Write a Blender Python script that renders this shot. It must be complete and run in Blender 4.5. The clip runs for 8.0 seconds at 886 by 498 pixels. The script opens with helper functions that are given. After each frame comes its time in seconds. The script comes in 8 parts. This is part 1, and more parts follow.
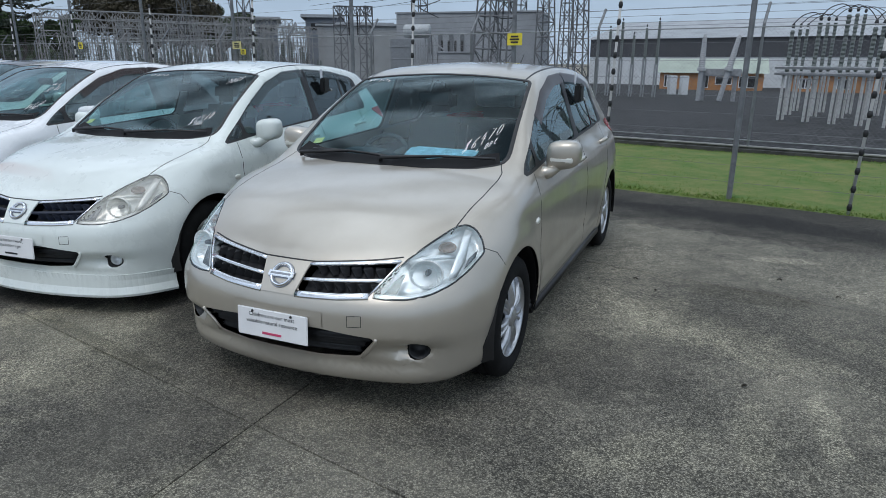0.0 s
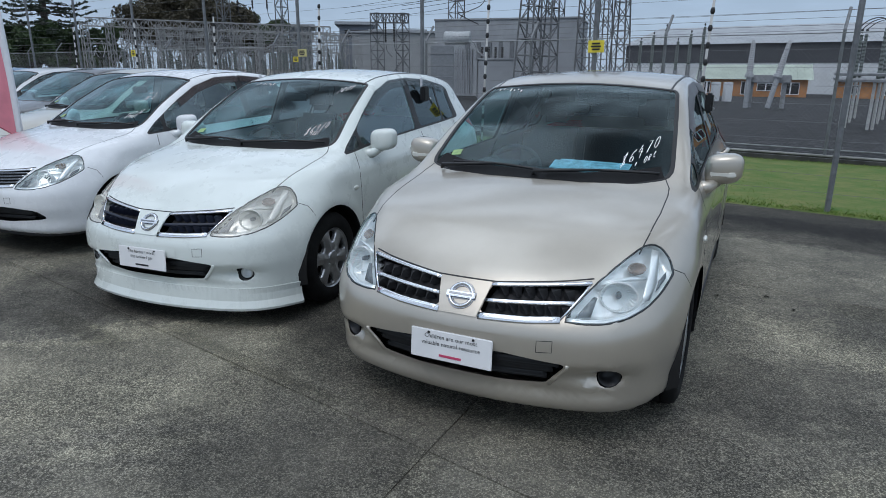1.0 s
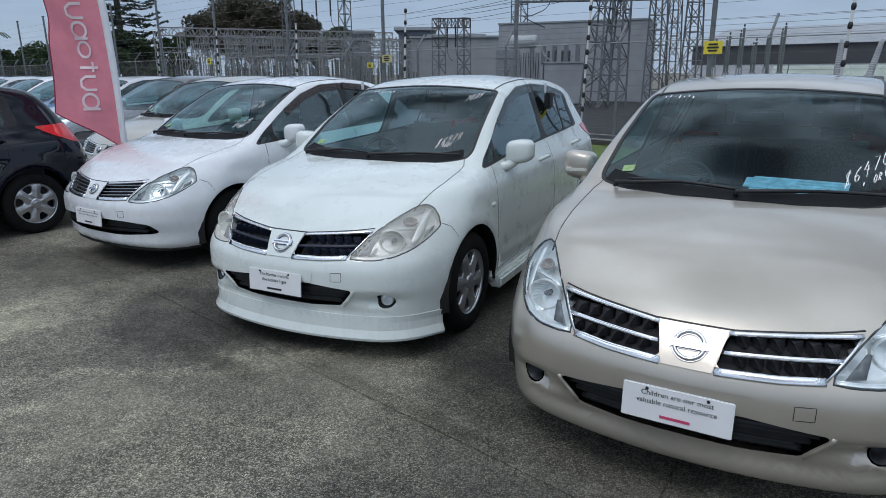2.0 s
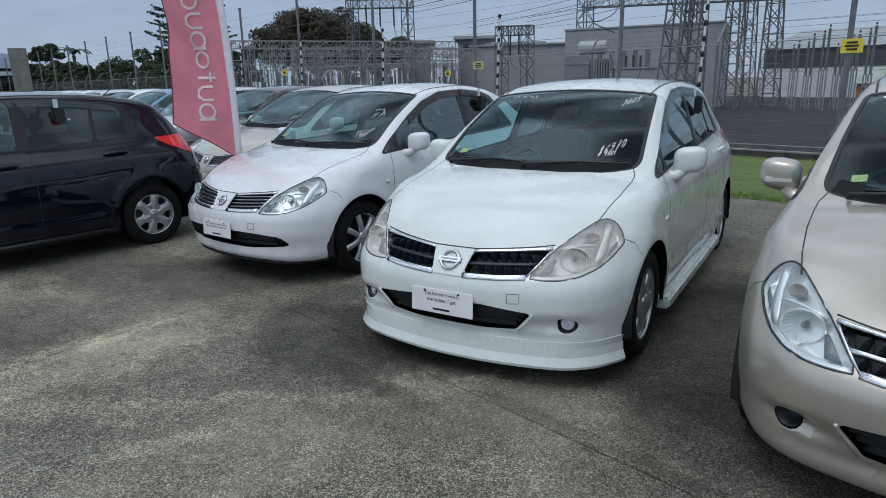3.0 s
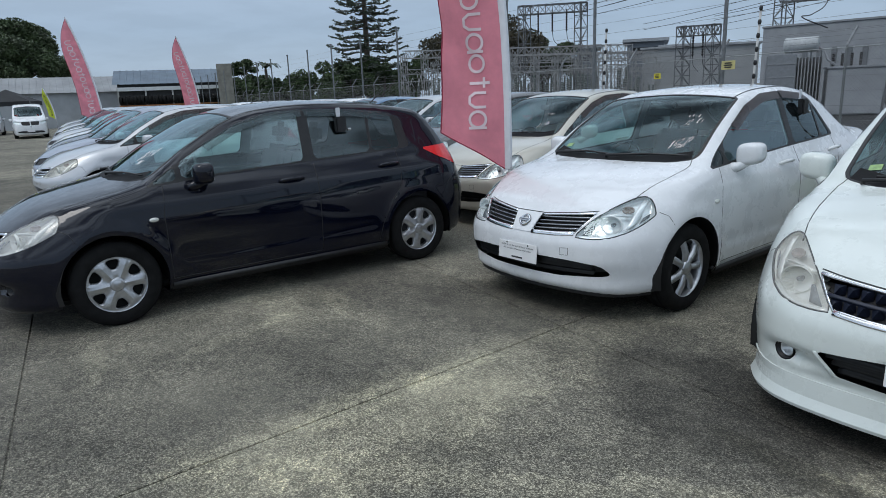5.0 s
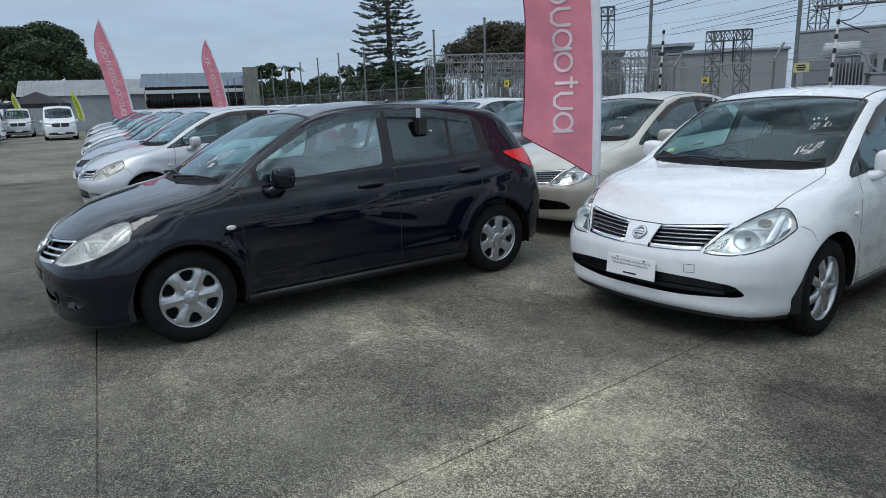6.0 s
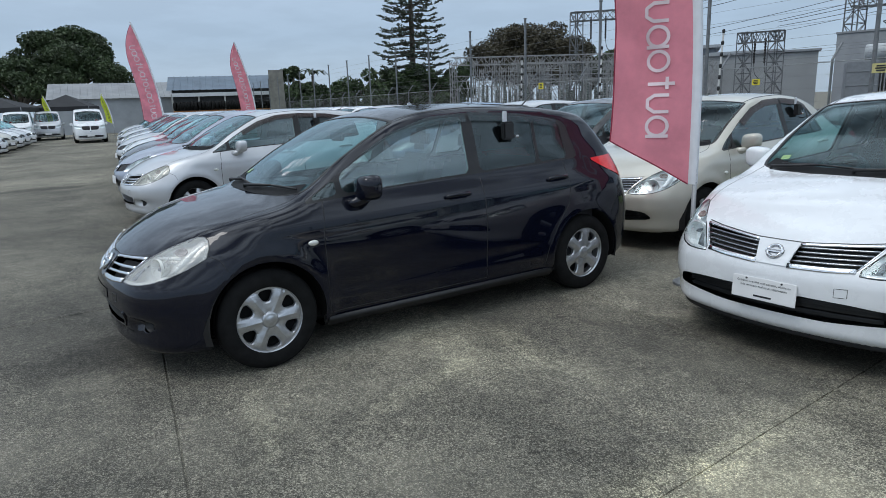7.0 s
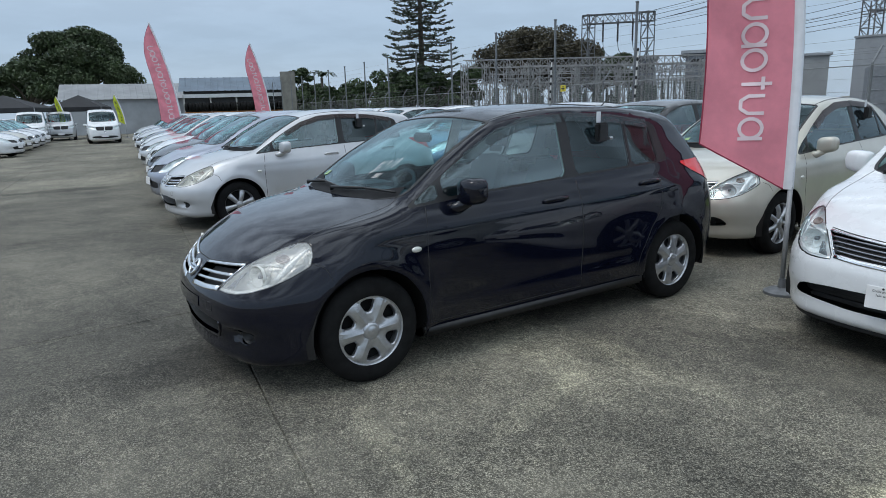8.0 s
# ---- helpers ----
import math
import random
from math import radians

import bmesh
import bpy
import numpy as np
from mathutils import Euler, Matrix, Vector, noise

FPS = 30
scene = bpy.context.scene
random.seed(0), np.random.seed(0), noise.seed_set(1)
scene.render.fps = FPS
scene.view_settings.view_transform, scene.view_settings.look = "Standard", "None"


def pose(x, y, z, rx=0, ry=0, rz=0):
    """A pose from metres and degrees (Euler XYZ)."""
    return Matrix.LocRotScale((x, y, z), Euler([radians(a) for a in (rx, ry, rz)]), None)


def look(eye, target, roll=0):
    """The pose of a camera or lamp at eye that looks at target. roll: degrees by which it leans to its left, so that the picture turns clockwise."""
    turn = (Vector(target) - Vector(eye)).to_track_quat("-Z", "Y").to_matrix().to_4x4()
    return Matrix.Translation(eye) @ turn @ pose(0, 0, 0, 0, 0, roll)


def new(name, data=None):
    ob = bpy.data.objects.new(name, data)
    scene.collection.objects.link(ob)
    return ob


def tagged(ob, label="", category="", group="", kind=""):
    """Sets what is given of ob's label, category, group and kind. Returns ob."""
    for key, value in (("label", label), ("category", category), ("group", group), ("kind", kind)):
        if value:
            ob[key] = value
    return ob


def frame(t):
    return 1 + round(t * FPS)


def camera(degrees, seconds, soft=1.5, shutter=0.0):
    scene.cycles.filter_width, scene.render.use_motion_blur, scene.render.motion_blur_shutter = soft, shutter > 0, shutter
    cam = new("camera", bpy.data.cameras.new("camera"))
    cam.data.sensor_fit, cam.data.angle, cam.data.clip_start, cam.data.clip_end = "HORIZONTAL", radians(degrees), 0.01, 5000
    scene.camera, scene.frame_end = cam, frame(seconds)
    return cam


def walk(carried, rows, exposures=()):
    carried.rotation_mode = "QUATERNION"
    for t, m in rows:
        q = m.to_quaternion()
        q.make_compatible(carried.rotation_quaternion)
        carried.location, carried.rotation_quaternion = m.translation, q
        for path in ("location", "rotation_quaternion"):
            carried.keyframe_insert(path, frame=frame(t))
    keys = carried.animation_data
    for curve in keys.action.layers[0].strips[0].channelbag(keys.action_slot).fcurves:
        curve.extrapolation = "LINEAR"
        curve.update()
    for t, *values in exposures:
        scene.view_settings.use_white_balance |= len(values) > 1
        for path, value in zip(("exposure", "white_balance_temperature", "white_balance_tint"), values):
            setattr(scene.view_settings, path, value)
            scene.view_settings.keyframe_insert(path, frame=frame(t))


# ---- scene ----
cam = camera(69.3, 8.0, soft=0.35)
PATH = [
    (0, (-0.73, -1.689, 1.514), (-0.563, 0.223, 0.953), 0.3),
    (0.5, (-1.023, -1.584, 1.503), (-0.897, 0.334, 0.953), 0.3),
    (1, (-1.377, -1.498, 1.528), (-1.292, 0.425, 0.984), 0.2),
    (1.5, (-1.678, -1.311, 1.517), (-1.657, 0.614, 0.974), -0.0),
    (1.7, (-1.774, -1.215, 1.534), (-1.8, 0.711, 0.996), -0.1),
    (2.8, (-2.483, -0.837, 1.519), (-2.677, 1.086, 1.008), -1.3),
    (3, (-2.607, -0.82, 1.513), (-2.854, 1.1, 1.009), -1.3),
    (3.5, (-2.946, -0.687, 1.547), (-3.359, 1.205, 1.049), -1.6),
    (3.8, (-3.093, -0.621, 1.528), (-3.611, 1.247, 1.039), -1.9),
    (4, (-3.255, -0.617, 1.508), (-3.807, 1.243, 1.025), -1.9),
    (4.5, (-3.596, -0.557, 1.52), (-4.216, 1.284, 1.046), -2.1),
    (5, (-3.936, -0.381, 1.523), (-4.633, 1.433, 1.053), -2.3),
    (5.2, (-4.046, -0.327, 1.537), (-4.773, 1.476, 1.07), -2.4),
    (6.3, (-4.812, -0.148, 1.495), (-5.566, 1.649, 1.045), -1.9),
    (6.5, (-4.934, -0.101, 1.496), (-5.705, 1.689, 1.049), -2.0),
    (7, (-5.236, -0.002, 1.517), (-6.034, 1.777, 1.073), -2.0),
    (7.5, (-5.585, -0.078, 1.534), (-6.351, 1.717, 1.095), -1.7),
    (8, (-5.881, -0.046, 1.514), (-6.689, 1.731, 1.078), -1.7),
]
walk(cam, [(t, look(eye, target, roll)) for t, eye, target, roll in PATH],
     exposures=[(0, -0.04, 6420, 12), (0.5, -0.06, 6340, 12), (1.5, -0.18, 6280, 13), (3.0, -0.25, 6360, 13), (4.0, -0.24, 6380, 12.5), (5.0, -0.15, 6450, 11), (6.5, -0.03, 6470, 10.5), (8.0, 0.03, 6500, 10)])

# ---- light ----
from mathutils.bvhtree import BVHTree

# an overcast sky: bright overhead, dull at the horizon, with broken cloud
world = bpy.data.worlds.new("overcast_sky")
scene.world = world
world.use_nodes = True
wn = world.node_tree


def wnode(kind, **sets):
    n = wn.nodes.new(kind)
    for key, value in sets.items():
        n.inputs[key].default_value = value
    return n


sky = wn.nodes.new("ShaderNodeTexSky")
sky.sky_type, sky.sun_disc, sky.sun_elevation, sky.sun_rotation = "NISHITA", False, radians(55), radians(215)
coords = wn.nodes.new("ShaderNodeTexCoord")
split = wn.nodes.new("ShaderNodeSeparateXYZ")
wn.links.new(coords.outputs["Generated"], split.inputs[0])
rise = wn.nodes.new("ShaderNodeMapRange")
wn.links.new(split.outputs["Z"], rise.inputs["Value"])
dome = wn.nodes.new("ShaderNodeValToRGB")
dome.color_ramp.elements[0].color, dome.color_ramp.elements[1].color = (0.39, 0.50, 0.625, 1), (0.99, 1.12, 1.235, 1)
for place, col in ((0.10, (0.355, 0.47, 0.61, 1)), (0.30, (0.505, 0.62, 0.76, 1))):
    mid = dome.color_ramp.elements.new(place)
    mid.color = col
wn.links.new(rise.outputs["Result"], dome.inputs["Fac"])
# the cloud lies on a flat sheet high overhead
lift = wnode("ShaderNodeMath")
lift.operation, lift.inputs[1].default_value = "ADD", 0.14
wn.links.new(split.outputs["Z"], lift.inputs[0])
away = wnode("ShaderNodeMath")
away.operation, away.inputs[1].default_value = "MAXIMUM", 0.05
wn.links.new(lift.outputs[0], away.inputs[0])
flat = wn.nodes.new("ShaderNodeVectorMath")
flat.operation = "DIVIDE"
wn.links.new(coords.outputs["Generated"], flat.inputs[0])
wn.links.new(away.outputs[0], flat.inputs[1])
cloud = wnode("ShaderNodeTexNoise", Scale=2.4, Detail=7.0, Roughness=0.55)
wn.links.new(flat.outputs["Vector"], cloud.inputs["Vector"])
shade = wnode("ShaderNodeMapRange", **{"From Min": 0.41, "From Max": 0.60, "To Min": -1.0, "To Max": 1.0})
wn.links.new(cloud.outputs["Fac"], shade.inputs["Value"])
# the cloud's contrast grows overhead
depth = wnode("ShaderNodeMapRange", **{"From Min": 0.20, "From Max": 0.75, "To Min": 0.035, "To Max": 0.78})
wn.links.new(split.outputs["Z"], depth.inputs["Value"])
swing = wn.nodes.new("ShaderNodeMath")
swing.operation = "MULTIPLY_ADD"
swing.inputs[2].default_value = 1.0
wn.links.new(shade.outputs["Result"], swing.inputs[0])
wn.links.new(depth.outputs["Result"], swing.inputs[1])
mul = wn.nodes.new("ShaderNodeVectorMath")
mul.operation = "MULTIPLY"
wn.links.new(dome.outputs["Color"], mul.inputs[0])
wn.links.new(swing.outputs[0], mul.inputs[1])
thin = wn.nodes.new("ShaderNodeVectorMath")
thin.operation, thin.inputs[1].default_value = "SCALE", (0, 0, 0)
thin.inputs["Scale"].default_value = 0.012
wn.links.new(sky.outputs["Color"], thin.inputs[0])
total = wn.nodes.new("ShaderNodeVectorMath")
wn.links.new(mul.outputs[0], total.inputs[0])
wn.links.new(thin.outputs[0], total.inputs[1])
wn.links.new(total.outputs[0], wn.nodes["Background"].inputs["Color"])
wn.nodes["Background"].inputs["Strength"].default_value = 1.0
sun = new("sun", bpy.data.lights.new("sun", "SUN"))
sun.data.energy, sun.data.angle, sun.data.color = 0.8, radians(22), (1.0, 0.98, 0.95)
sun.matrix_basis = look((0, 0, 20), (7.5, 10, 0))

# ---- materials ----
def nodes_of(name):
    m = bpy.data.materials.new(name)
    m.use_nodes = True
    nt = m.node_tree
    return m, nt, nt.nodes["Principled BSDF"]


def noise_mix(nt, scale, lo, hi, detail=6.0, rough=0.6, coords="Object", stretch=None):
    """A colour between lo and hi, by a noise of that scale."""
    tc = nt.nodes.new("ShaderNodeTexCoord")
    n = nt.nodes.new("ShaderNodeTexNoise")
    n.inputs["Scale"].default_value, n.inputs["Detail"].default_value, n.inputs["Roughness"].default_value = scale, detail, rough
    src = tc.outputs[coords]
    if stretch:
        mp = nt.nodes.new("ShaderNodeMapping")
        mp.inputs["Scale"].default_value = stretch
        nt.links.new(src, mp.inputs["Vector"])
        src = mp.outputs["Vector"]
    nt.links.new(src, n.inputs["Vector"])
    r = nt.nodes.new("ShaderNodeValToRGB")
    r.color_ramp.elements[0].position, r.color_ramp.elements[1].position = 0.35, 0.65
    r.color_ramp.elements[0].color, r.color_ramp.elements[1].color = (*lo, 1), (*hi, 1)
    nt.links.new(n.outputs["Fac"], r.inputs["Fac"])
    return r.outputs["Color"], n.outputs["Fac"]


def bump(nt, b, height, strength, distance=0.01):
    n = nt.nodes.new("ShaderNodeBump")
    n.inputs["Strength"].default_value, n.inputs["Distance"].default_value = strength, distance
    nt.links.new(height, n.inputs["Height"])
    nt.links.new(n.outputs["Normal"], b.inputs["Normal"])


def simple(name, col, rough=0.5, metal=0.0, vary=0.12, scale=8.0, relief=0.0, coat=0.0, spec=0.5):
    m, nt, b = nodes_of(name)
    lo, hi = tuple(c * (1 - vary) for c in col), tuple(min(1, c * (1 + vary)) for c in col)
    c, f = noise_mix(nt, scale, lo, hi)
    nt.links.new(c, b.inputs["Base Color"])
    b.inputs["Roughness"].default_value, b.inputs["Metallic"].default_value = rough, metal
    b.inputs["Coat Weight"].default_value, b.inputs["Coat Roughness"].default_value = coat, 0.04
    b.inputs["Specular IOR Level"].default_value = spec
    if relief:
        bump(nt, b, f, relief)
    return m


def paint(name, col, metal, rough, dust=0.06, spec=0.4, coat_ior=1.38, coat=1.0):
    """Car paint: a base with fine flake under a clear coat, with a faint film of road dust in blotches."""
    m, nt, b = nodes_of(name)
    c, f = noise_mix(nt, 2.2, tuple(x * (1 - dust) for x in col), tuple(min(1, x * (1 + dust * 0.5)) for x in col), 8.0, 0.65)
    nt.links.new(c, b.inputs["Base Color"])
    b.inputs["Metallic"].default_value = metal
    r, _ = noise_mix(nt, 5.0, (rough - 0.05,) * 3, (rough + 0.08,) * 3, 8.0, 0.7)
    nt.links.new(r, b.inputs["Roughness"])
    b.inputs["Coat Weight"].default_value, b.inputs["Coat Roughness"].default_value = coat, 0.04
    b.inputs["Coat IOR"].default_value = coat_ior
    b.inputs["Specular IOR Level"].default_value = spec
    return m


def glass(name, tint, rough=0.0, gloss=0.085):
    """A thin pane: tinted see-through, with a mirror gloss that grows at a low angle."""
    m, nt, b = nodes_of(name)
    out = nt.nodes["Material Output"]
    nt.nodes.remove(b)
    tr, gl, lw, mx, pw, ma = (nt.nodes.new(k) for k in ("ShaderNodeBsdfTransparent", "ShaderNodeBsdfGlossy", "ShaderNodeLayerWeight", "ShaderNodeMixShader", "ShaderNodeMath", "ShaderNodeMath"))
    tr.inputs["Color"].default_value = (*tint, 1)
    gl.inputs["Roughness"].default_value = rough
    gl.inputs["Color"].default_value = (0.82, 0.97, 1.0, 1)
    lw.inputs["Blend"].default_value = 0.5
    pw.operation, ma.operation = "POWER", "MULTIPLY_ADD"
    pw.inputs[1].default_value = 5.0
    ma.inputs[1].default_value, ma.inputs[2].default_value = 1 - gloss, gloss
    nt.links.new(lw.outputs["Facing"], pw.inputs[0])
    nt.links.new(pw.outputs["Value"], ma.inputs[0])
    nt.links.new(ma.outputs["Value"], mx.inputs["Fac"])
    nt.links.new(tr.outputs["BSDF"], mx.inputs[1])
    nt.links.new(gl.outputs["BSDF"], mx.inputs[2])
    nt.links.new(mx.outputs["Shader"], out.inputs["Surface"])
    return m


M = {
    "gold": paint("champagne_gold_paint", (0.52, 0.478, 0.412), 0.65, 0.33),
    "pearl": paint("pearl_white_paint", (0.71, 0.755, 0.72), 0.0, 0.28, 0.04),
    "white": paint("white_paint", (0.77, 0.785, 0.80), 0.0, 0.26, 0.03),
    "black": paint("black_paint", (0.0032, 0.0044, 0.0120), 0.0, 0.25, 0.2, 0.02, 1.49, 1.0),
    "silver": paint("silver_paint", (0.60, 0.61, 0.63), 0.45, 0.34),
    "blue": paint("pale_lavender_blue_paint", (0.34, 0.37, 0.45), 0.5, 0.32),
    "navy": paint("dark_navy_paint", (0.015, 0.02, 0.035), 0.3, 0.28),
    "grey": paint("dark_grey_paint", (0.045, 0.045, 0.05), 0.4, 0.30),
    "beige": paint("pale_beige_paint", (0.56, 0.54, 0.47), 0.35, 0.35),
    "sky": paint("sky_blue_paint", (0.16, 0.27, 0.42), 0.5, 0.30),
    "trim": simple("black_trim_plastic", (0.012, 0.012, 0.013), 0.45, 0, 0.3, 20),
    "matt": simple("dark_unpainted_plastic", (0.02, 0.02, 0.022), 0.7, 0, 0.25, 30, 0.2),
    "hive": simple("dark_blue_grille_plastic", (0.010, 0.014, 0.030), 0.45, 0, 0.2, 30),
    "void": simple("underbody_black", (0.008, 0.008, 0.008), 0.9),
    "chrome": simple("chrome", (0.80, 0.81, 0.83), 0.12, 1.0, 0.03),
    "dark_chrome": simple("dark_chrome", (0.30, 0.31, 0.33), 0.25, 1.0, 0.05),
    "alloy": simple("silver_wheel_finish", (0.52, 0.53, 0.55), 0.30, 0.8, 0.10, 30),
    "rubber": simple("tyre_rubber", (0.009, 0.009, 0.0092), 0.85, 0, 0.35, 14, 0.15, 0.0, 0.22),
    "reflector": simple("lamp_reflector", (0.86, 0.88, 0.88), 0.30, 0.45, 0.05, 30),
    "lamp_dark": simple("lamp_shadow_grey", (0.16, 0.17, 0.18), 0.35, 0.3, 0.1, 30),
    "haze": simple("hazed_lamp_lining", (0.76, 0.76, 0.71), 0.32, 0.35, 0.07, 14),
    "amber": simple("smoky_amber_lens", (0.30, 0.25, 0.22), 0.2, 0, 0.1, 60),
    "clear": glass("lamp_cover", (0.95, 0.97, 0.97), 0.0, 0.05),
    "screen": glass("windscreen_glass", (0.50, 0.74, 0.80), 0.0, 0.050),
    "pane": glass("front_door_glass", (0.68, 0.90, 0.86), 0.0, 0.16),
    "privacy": glass("rear_privacy_glass", (0.20, 0.22, 0.23), 0.0, 0.075),
    "visor": simple("smoked_brown_plastic", (0.045, 0.028, 0.026), 0.3, 0, 0.15, 8),
    "visor_grey": simple("smoked_grey_plastic", (0.06, 0.085, 0.095), 0.25, 0, 0.15, 8),
    "cloth": simple("dark_seat_cloth", (0.045, 0.045, 0.05), 0.9, 0, 0.2, 60, 0.3),
    "dash": simple("dashboard_plastic", (0.03, 0.03, 0.033), 0.7, 0, 0.15, 50, 0.2),
    "lining": simple("pale_headlining", (0.36, 0.39, 0.40), 0.9, 0, 0.08, 20),
    "tail": simple("red_tail_lens", (0.80, 0.020, 0.022), 0.15, 0, 0.12, 90, 0.0, 0.8),
    "plate": simple("white_plate", (0.80, 0.80, 0.80), 0.4, 0, 0.04, 5),
    "ink": simple("black_lettering", (0.02, 0.02, 0.025), 0.5),
    "pinkink": simple("pink_lettering", (0.55, 0.06, 0.14), 0.5),
    "chalk": simple("white_paint_marker", (0.85, 0.86, 0.86), 0.7, 0, 0.1, 60),
    "paper": simple("blue_printed_paper", (0.45, 0.62, 0.68), 0.6, 0, 0.25, 26),
    "cowl": simple("black_cowl_plastic", (0.007, 0.007, 0.008), 0.65, 0, 0.2, 30, 0.0, 0.0, 0.2),
    "sticker": simple("green_yellow_sticker", (0.27, 0.42, 0.17), 0.5, 0, 0.2, 40),
}

M["haze_cover"] = simple("hazed_lamp_cover", (0.78, 0.775, 0.71), 0.22, 0, 0.06, 10)
M["frost"], M["frost_cover"] = M["haze"], simple("frosted_lamp_cover", (0.80, 0.81, 0.82), 0.15, 0, 0.06, 10)
for key, through_part in (("visor", 0.72), ("visor_grey", 0.55), ("haze_cover", 0.24), ("frost_cover", 0.30)):
    M[key].node_tree.nodes["Principled BSDF"].inputs["Alpha"].default_value = through_part
M["chrome"].node_tree.nodes["Principled BSDF"].inputs["Roughness"].default_value = 0.16


# ---- mesh helpers ----
def thing(name, label, category, m=None, group="", kind=""):
    """An Empty at the thing's base."""
    ob = new(name)
    ob.empty_display_size = 0.2
    if m is not None:
        ob.matrix_basis = m
    return tagged(ob, label, category, group, kind)


def as_mesh(name, bm, mats, smooth=True):
    me = bpy.data.meshes.new(name)
    bm.normal_update()
    bm.to_mesh(me)
    bm.free()
    for m in mats if isinstance(mats, (list, tuple)) else [mats]:
        me.materials.append(m)
    if smooth:
        me.shade_smooth()
    return me


def part(name, bm, material, parent, label="", smooth=False):
    """One mesh object under a thing or a part."""
    ob = new(name, as_mesh(name, bm, material, smooth) if isinstance(bm, bmesh.types.BMesh) else bm)
    ob.parent = parent
    if label:
        ob["label"] = label
    return ob


def box(bm, lo, hi, bev=0.0, m=None):
    r = bmesh.ops.create_cube(bm, size=1.0)
    vs = r["verts"]
    for v in vs:
        v.co = Vector([lo[i] + (v.co[i] + 0.5) * (hi[i] - lo[i]) for i in range(3)])
    if bev:
        es = list({e for v in vs for e in v.link_edges})
        vs = list({v for f in bmesh.ops.bevel(bm, geom=es, offset=bev, segments=2, affect="EDGES")["faces"] for v in f.verts} | {v for v in vs if v.is_valid})
    if m is not None:
        bmesh.ops.transform(bm, matrix=m, verts=[v for v in vs if v.is_valid])
    return vs


def tube(bm, pts, r, n=8, cap=True):
    """A round bar along points; r: one radius or one a point."""
    pts = [Vector(p) for p in pts]
    rings = []
    up = None
    for i, p in enumerate(pts):
        d = (pts[min(i + 1, len(pts) - 1)] - pts[max(i - 1, 0)]).normalized()
        if up is None:
            up = d.orthogonal().normalized()
        up = (up - d * up.dot(d)).normalized()
        side = d.cross(up)
        rr = r[i] if isinstance(r, (list, tuple)) else r
        rings.append([bm.verts.new(p + (up * math.cos(2 * math.pi * k / n) + side * math.sin(2 * math.pi * k / n)) * rr) for k in range(n)])
    for a, b in zip(rings, rings[1:]):
        for k in range(n):
            bm.faces.new((a[k], a[(k + 1) % n], b[(k + 1) % n], b[k]))
    if cap:
        bm.faces.new(rings[0][::-1]), bm.faces.new(rings[-1])
    return rings


def lathe(bm, prof, n=32, axis="y", centre=(0, 0, 0)):
    """Turns (distance along the axis, radius) points round the axis."""
    rings = []
    c = Vector(centre)
    for h, r in prof:
        ring = []
        for k in range(n):
            a = 2 * math.pi * k / n
            u, w = math.cos(a) * r, math.sin(a) * r
            ring.append(bm.verts.new(c + Vector({"y": (u, h, w), "z": (u, w, h), "x": (h, u, w)}[axis])))
        rings.append(ring)
    for a, b in zip(rings, rings[1:]):
        for k in range(n):
            bm.faces.new((a[k], a[(k + 1) % n], b[(k + 1) % n], b[k]))
    return rings


def rounded(poly, times=2):
    """Cuts the corners of a closed outline."""
    for _ in range(times):
        out = []
        for p, q in zip(poly, poly[1:] + poly[:1]):
            s = min(0.2, 0.028 / max(1e-6, math.hypot(q[0] - p[0], q[1] - p[1])))
            out += [(p[0] + (q[0] - p[0]) * s, p[1] + (q[1] - p[1]) * s), (q[0] + (p[0] - q[0]) * s, q[1] + (p[1] - q[1]) * s)]
        poly = out
    return poly


def inside(poly, u, v):
    hit = False
    for (a, b), (c, d) in zip(poly, poly[1:] + poly[:1]):
        if (b > v) != (d > v) and u < (c - a) * (v - b) / (d - b) + a:
            hit = not hit
    return hit


AXES = {"side": (0, 2, 1), "front": (1, 2, 0), "top": (0, 1, 2)}


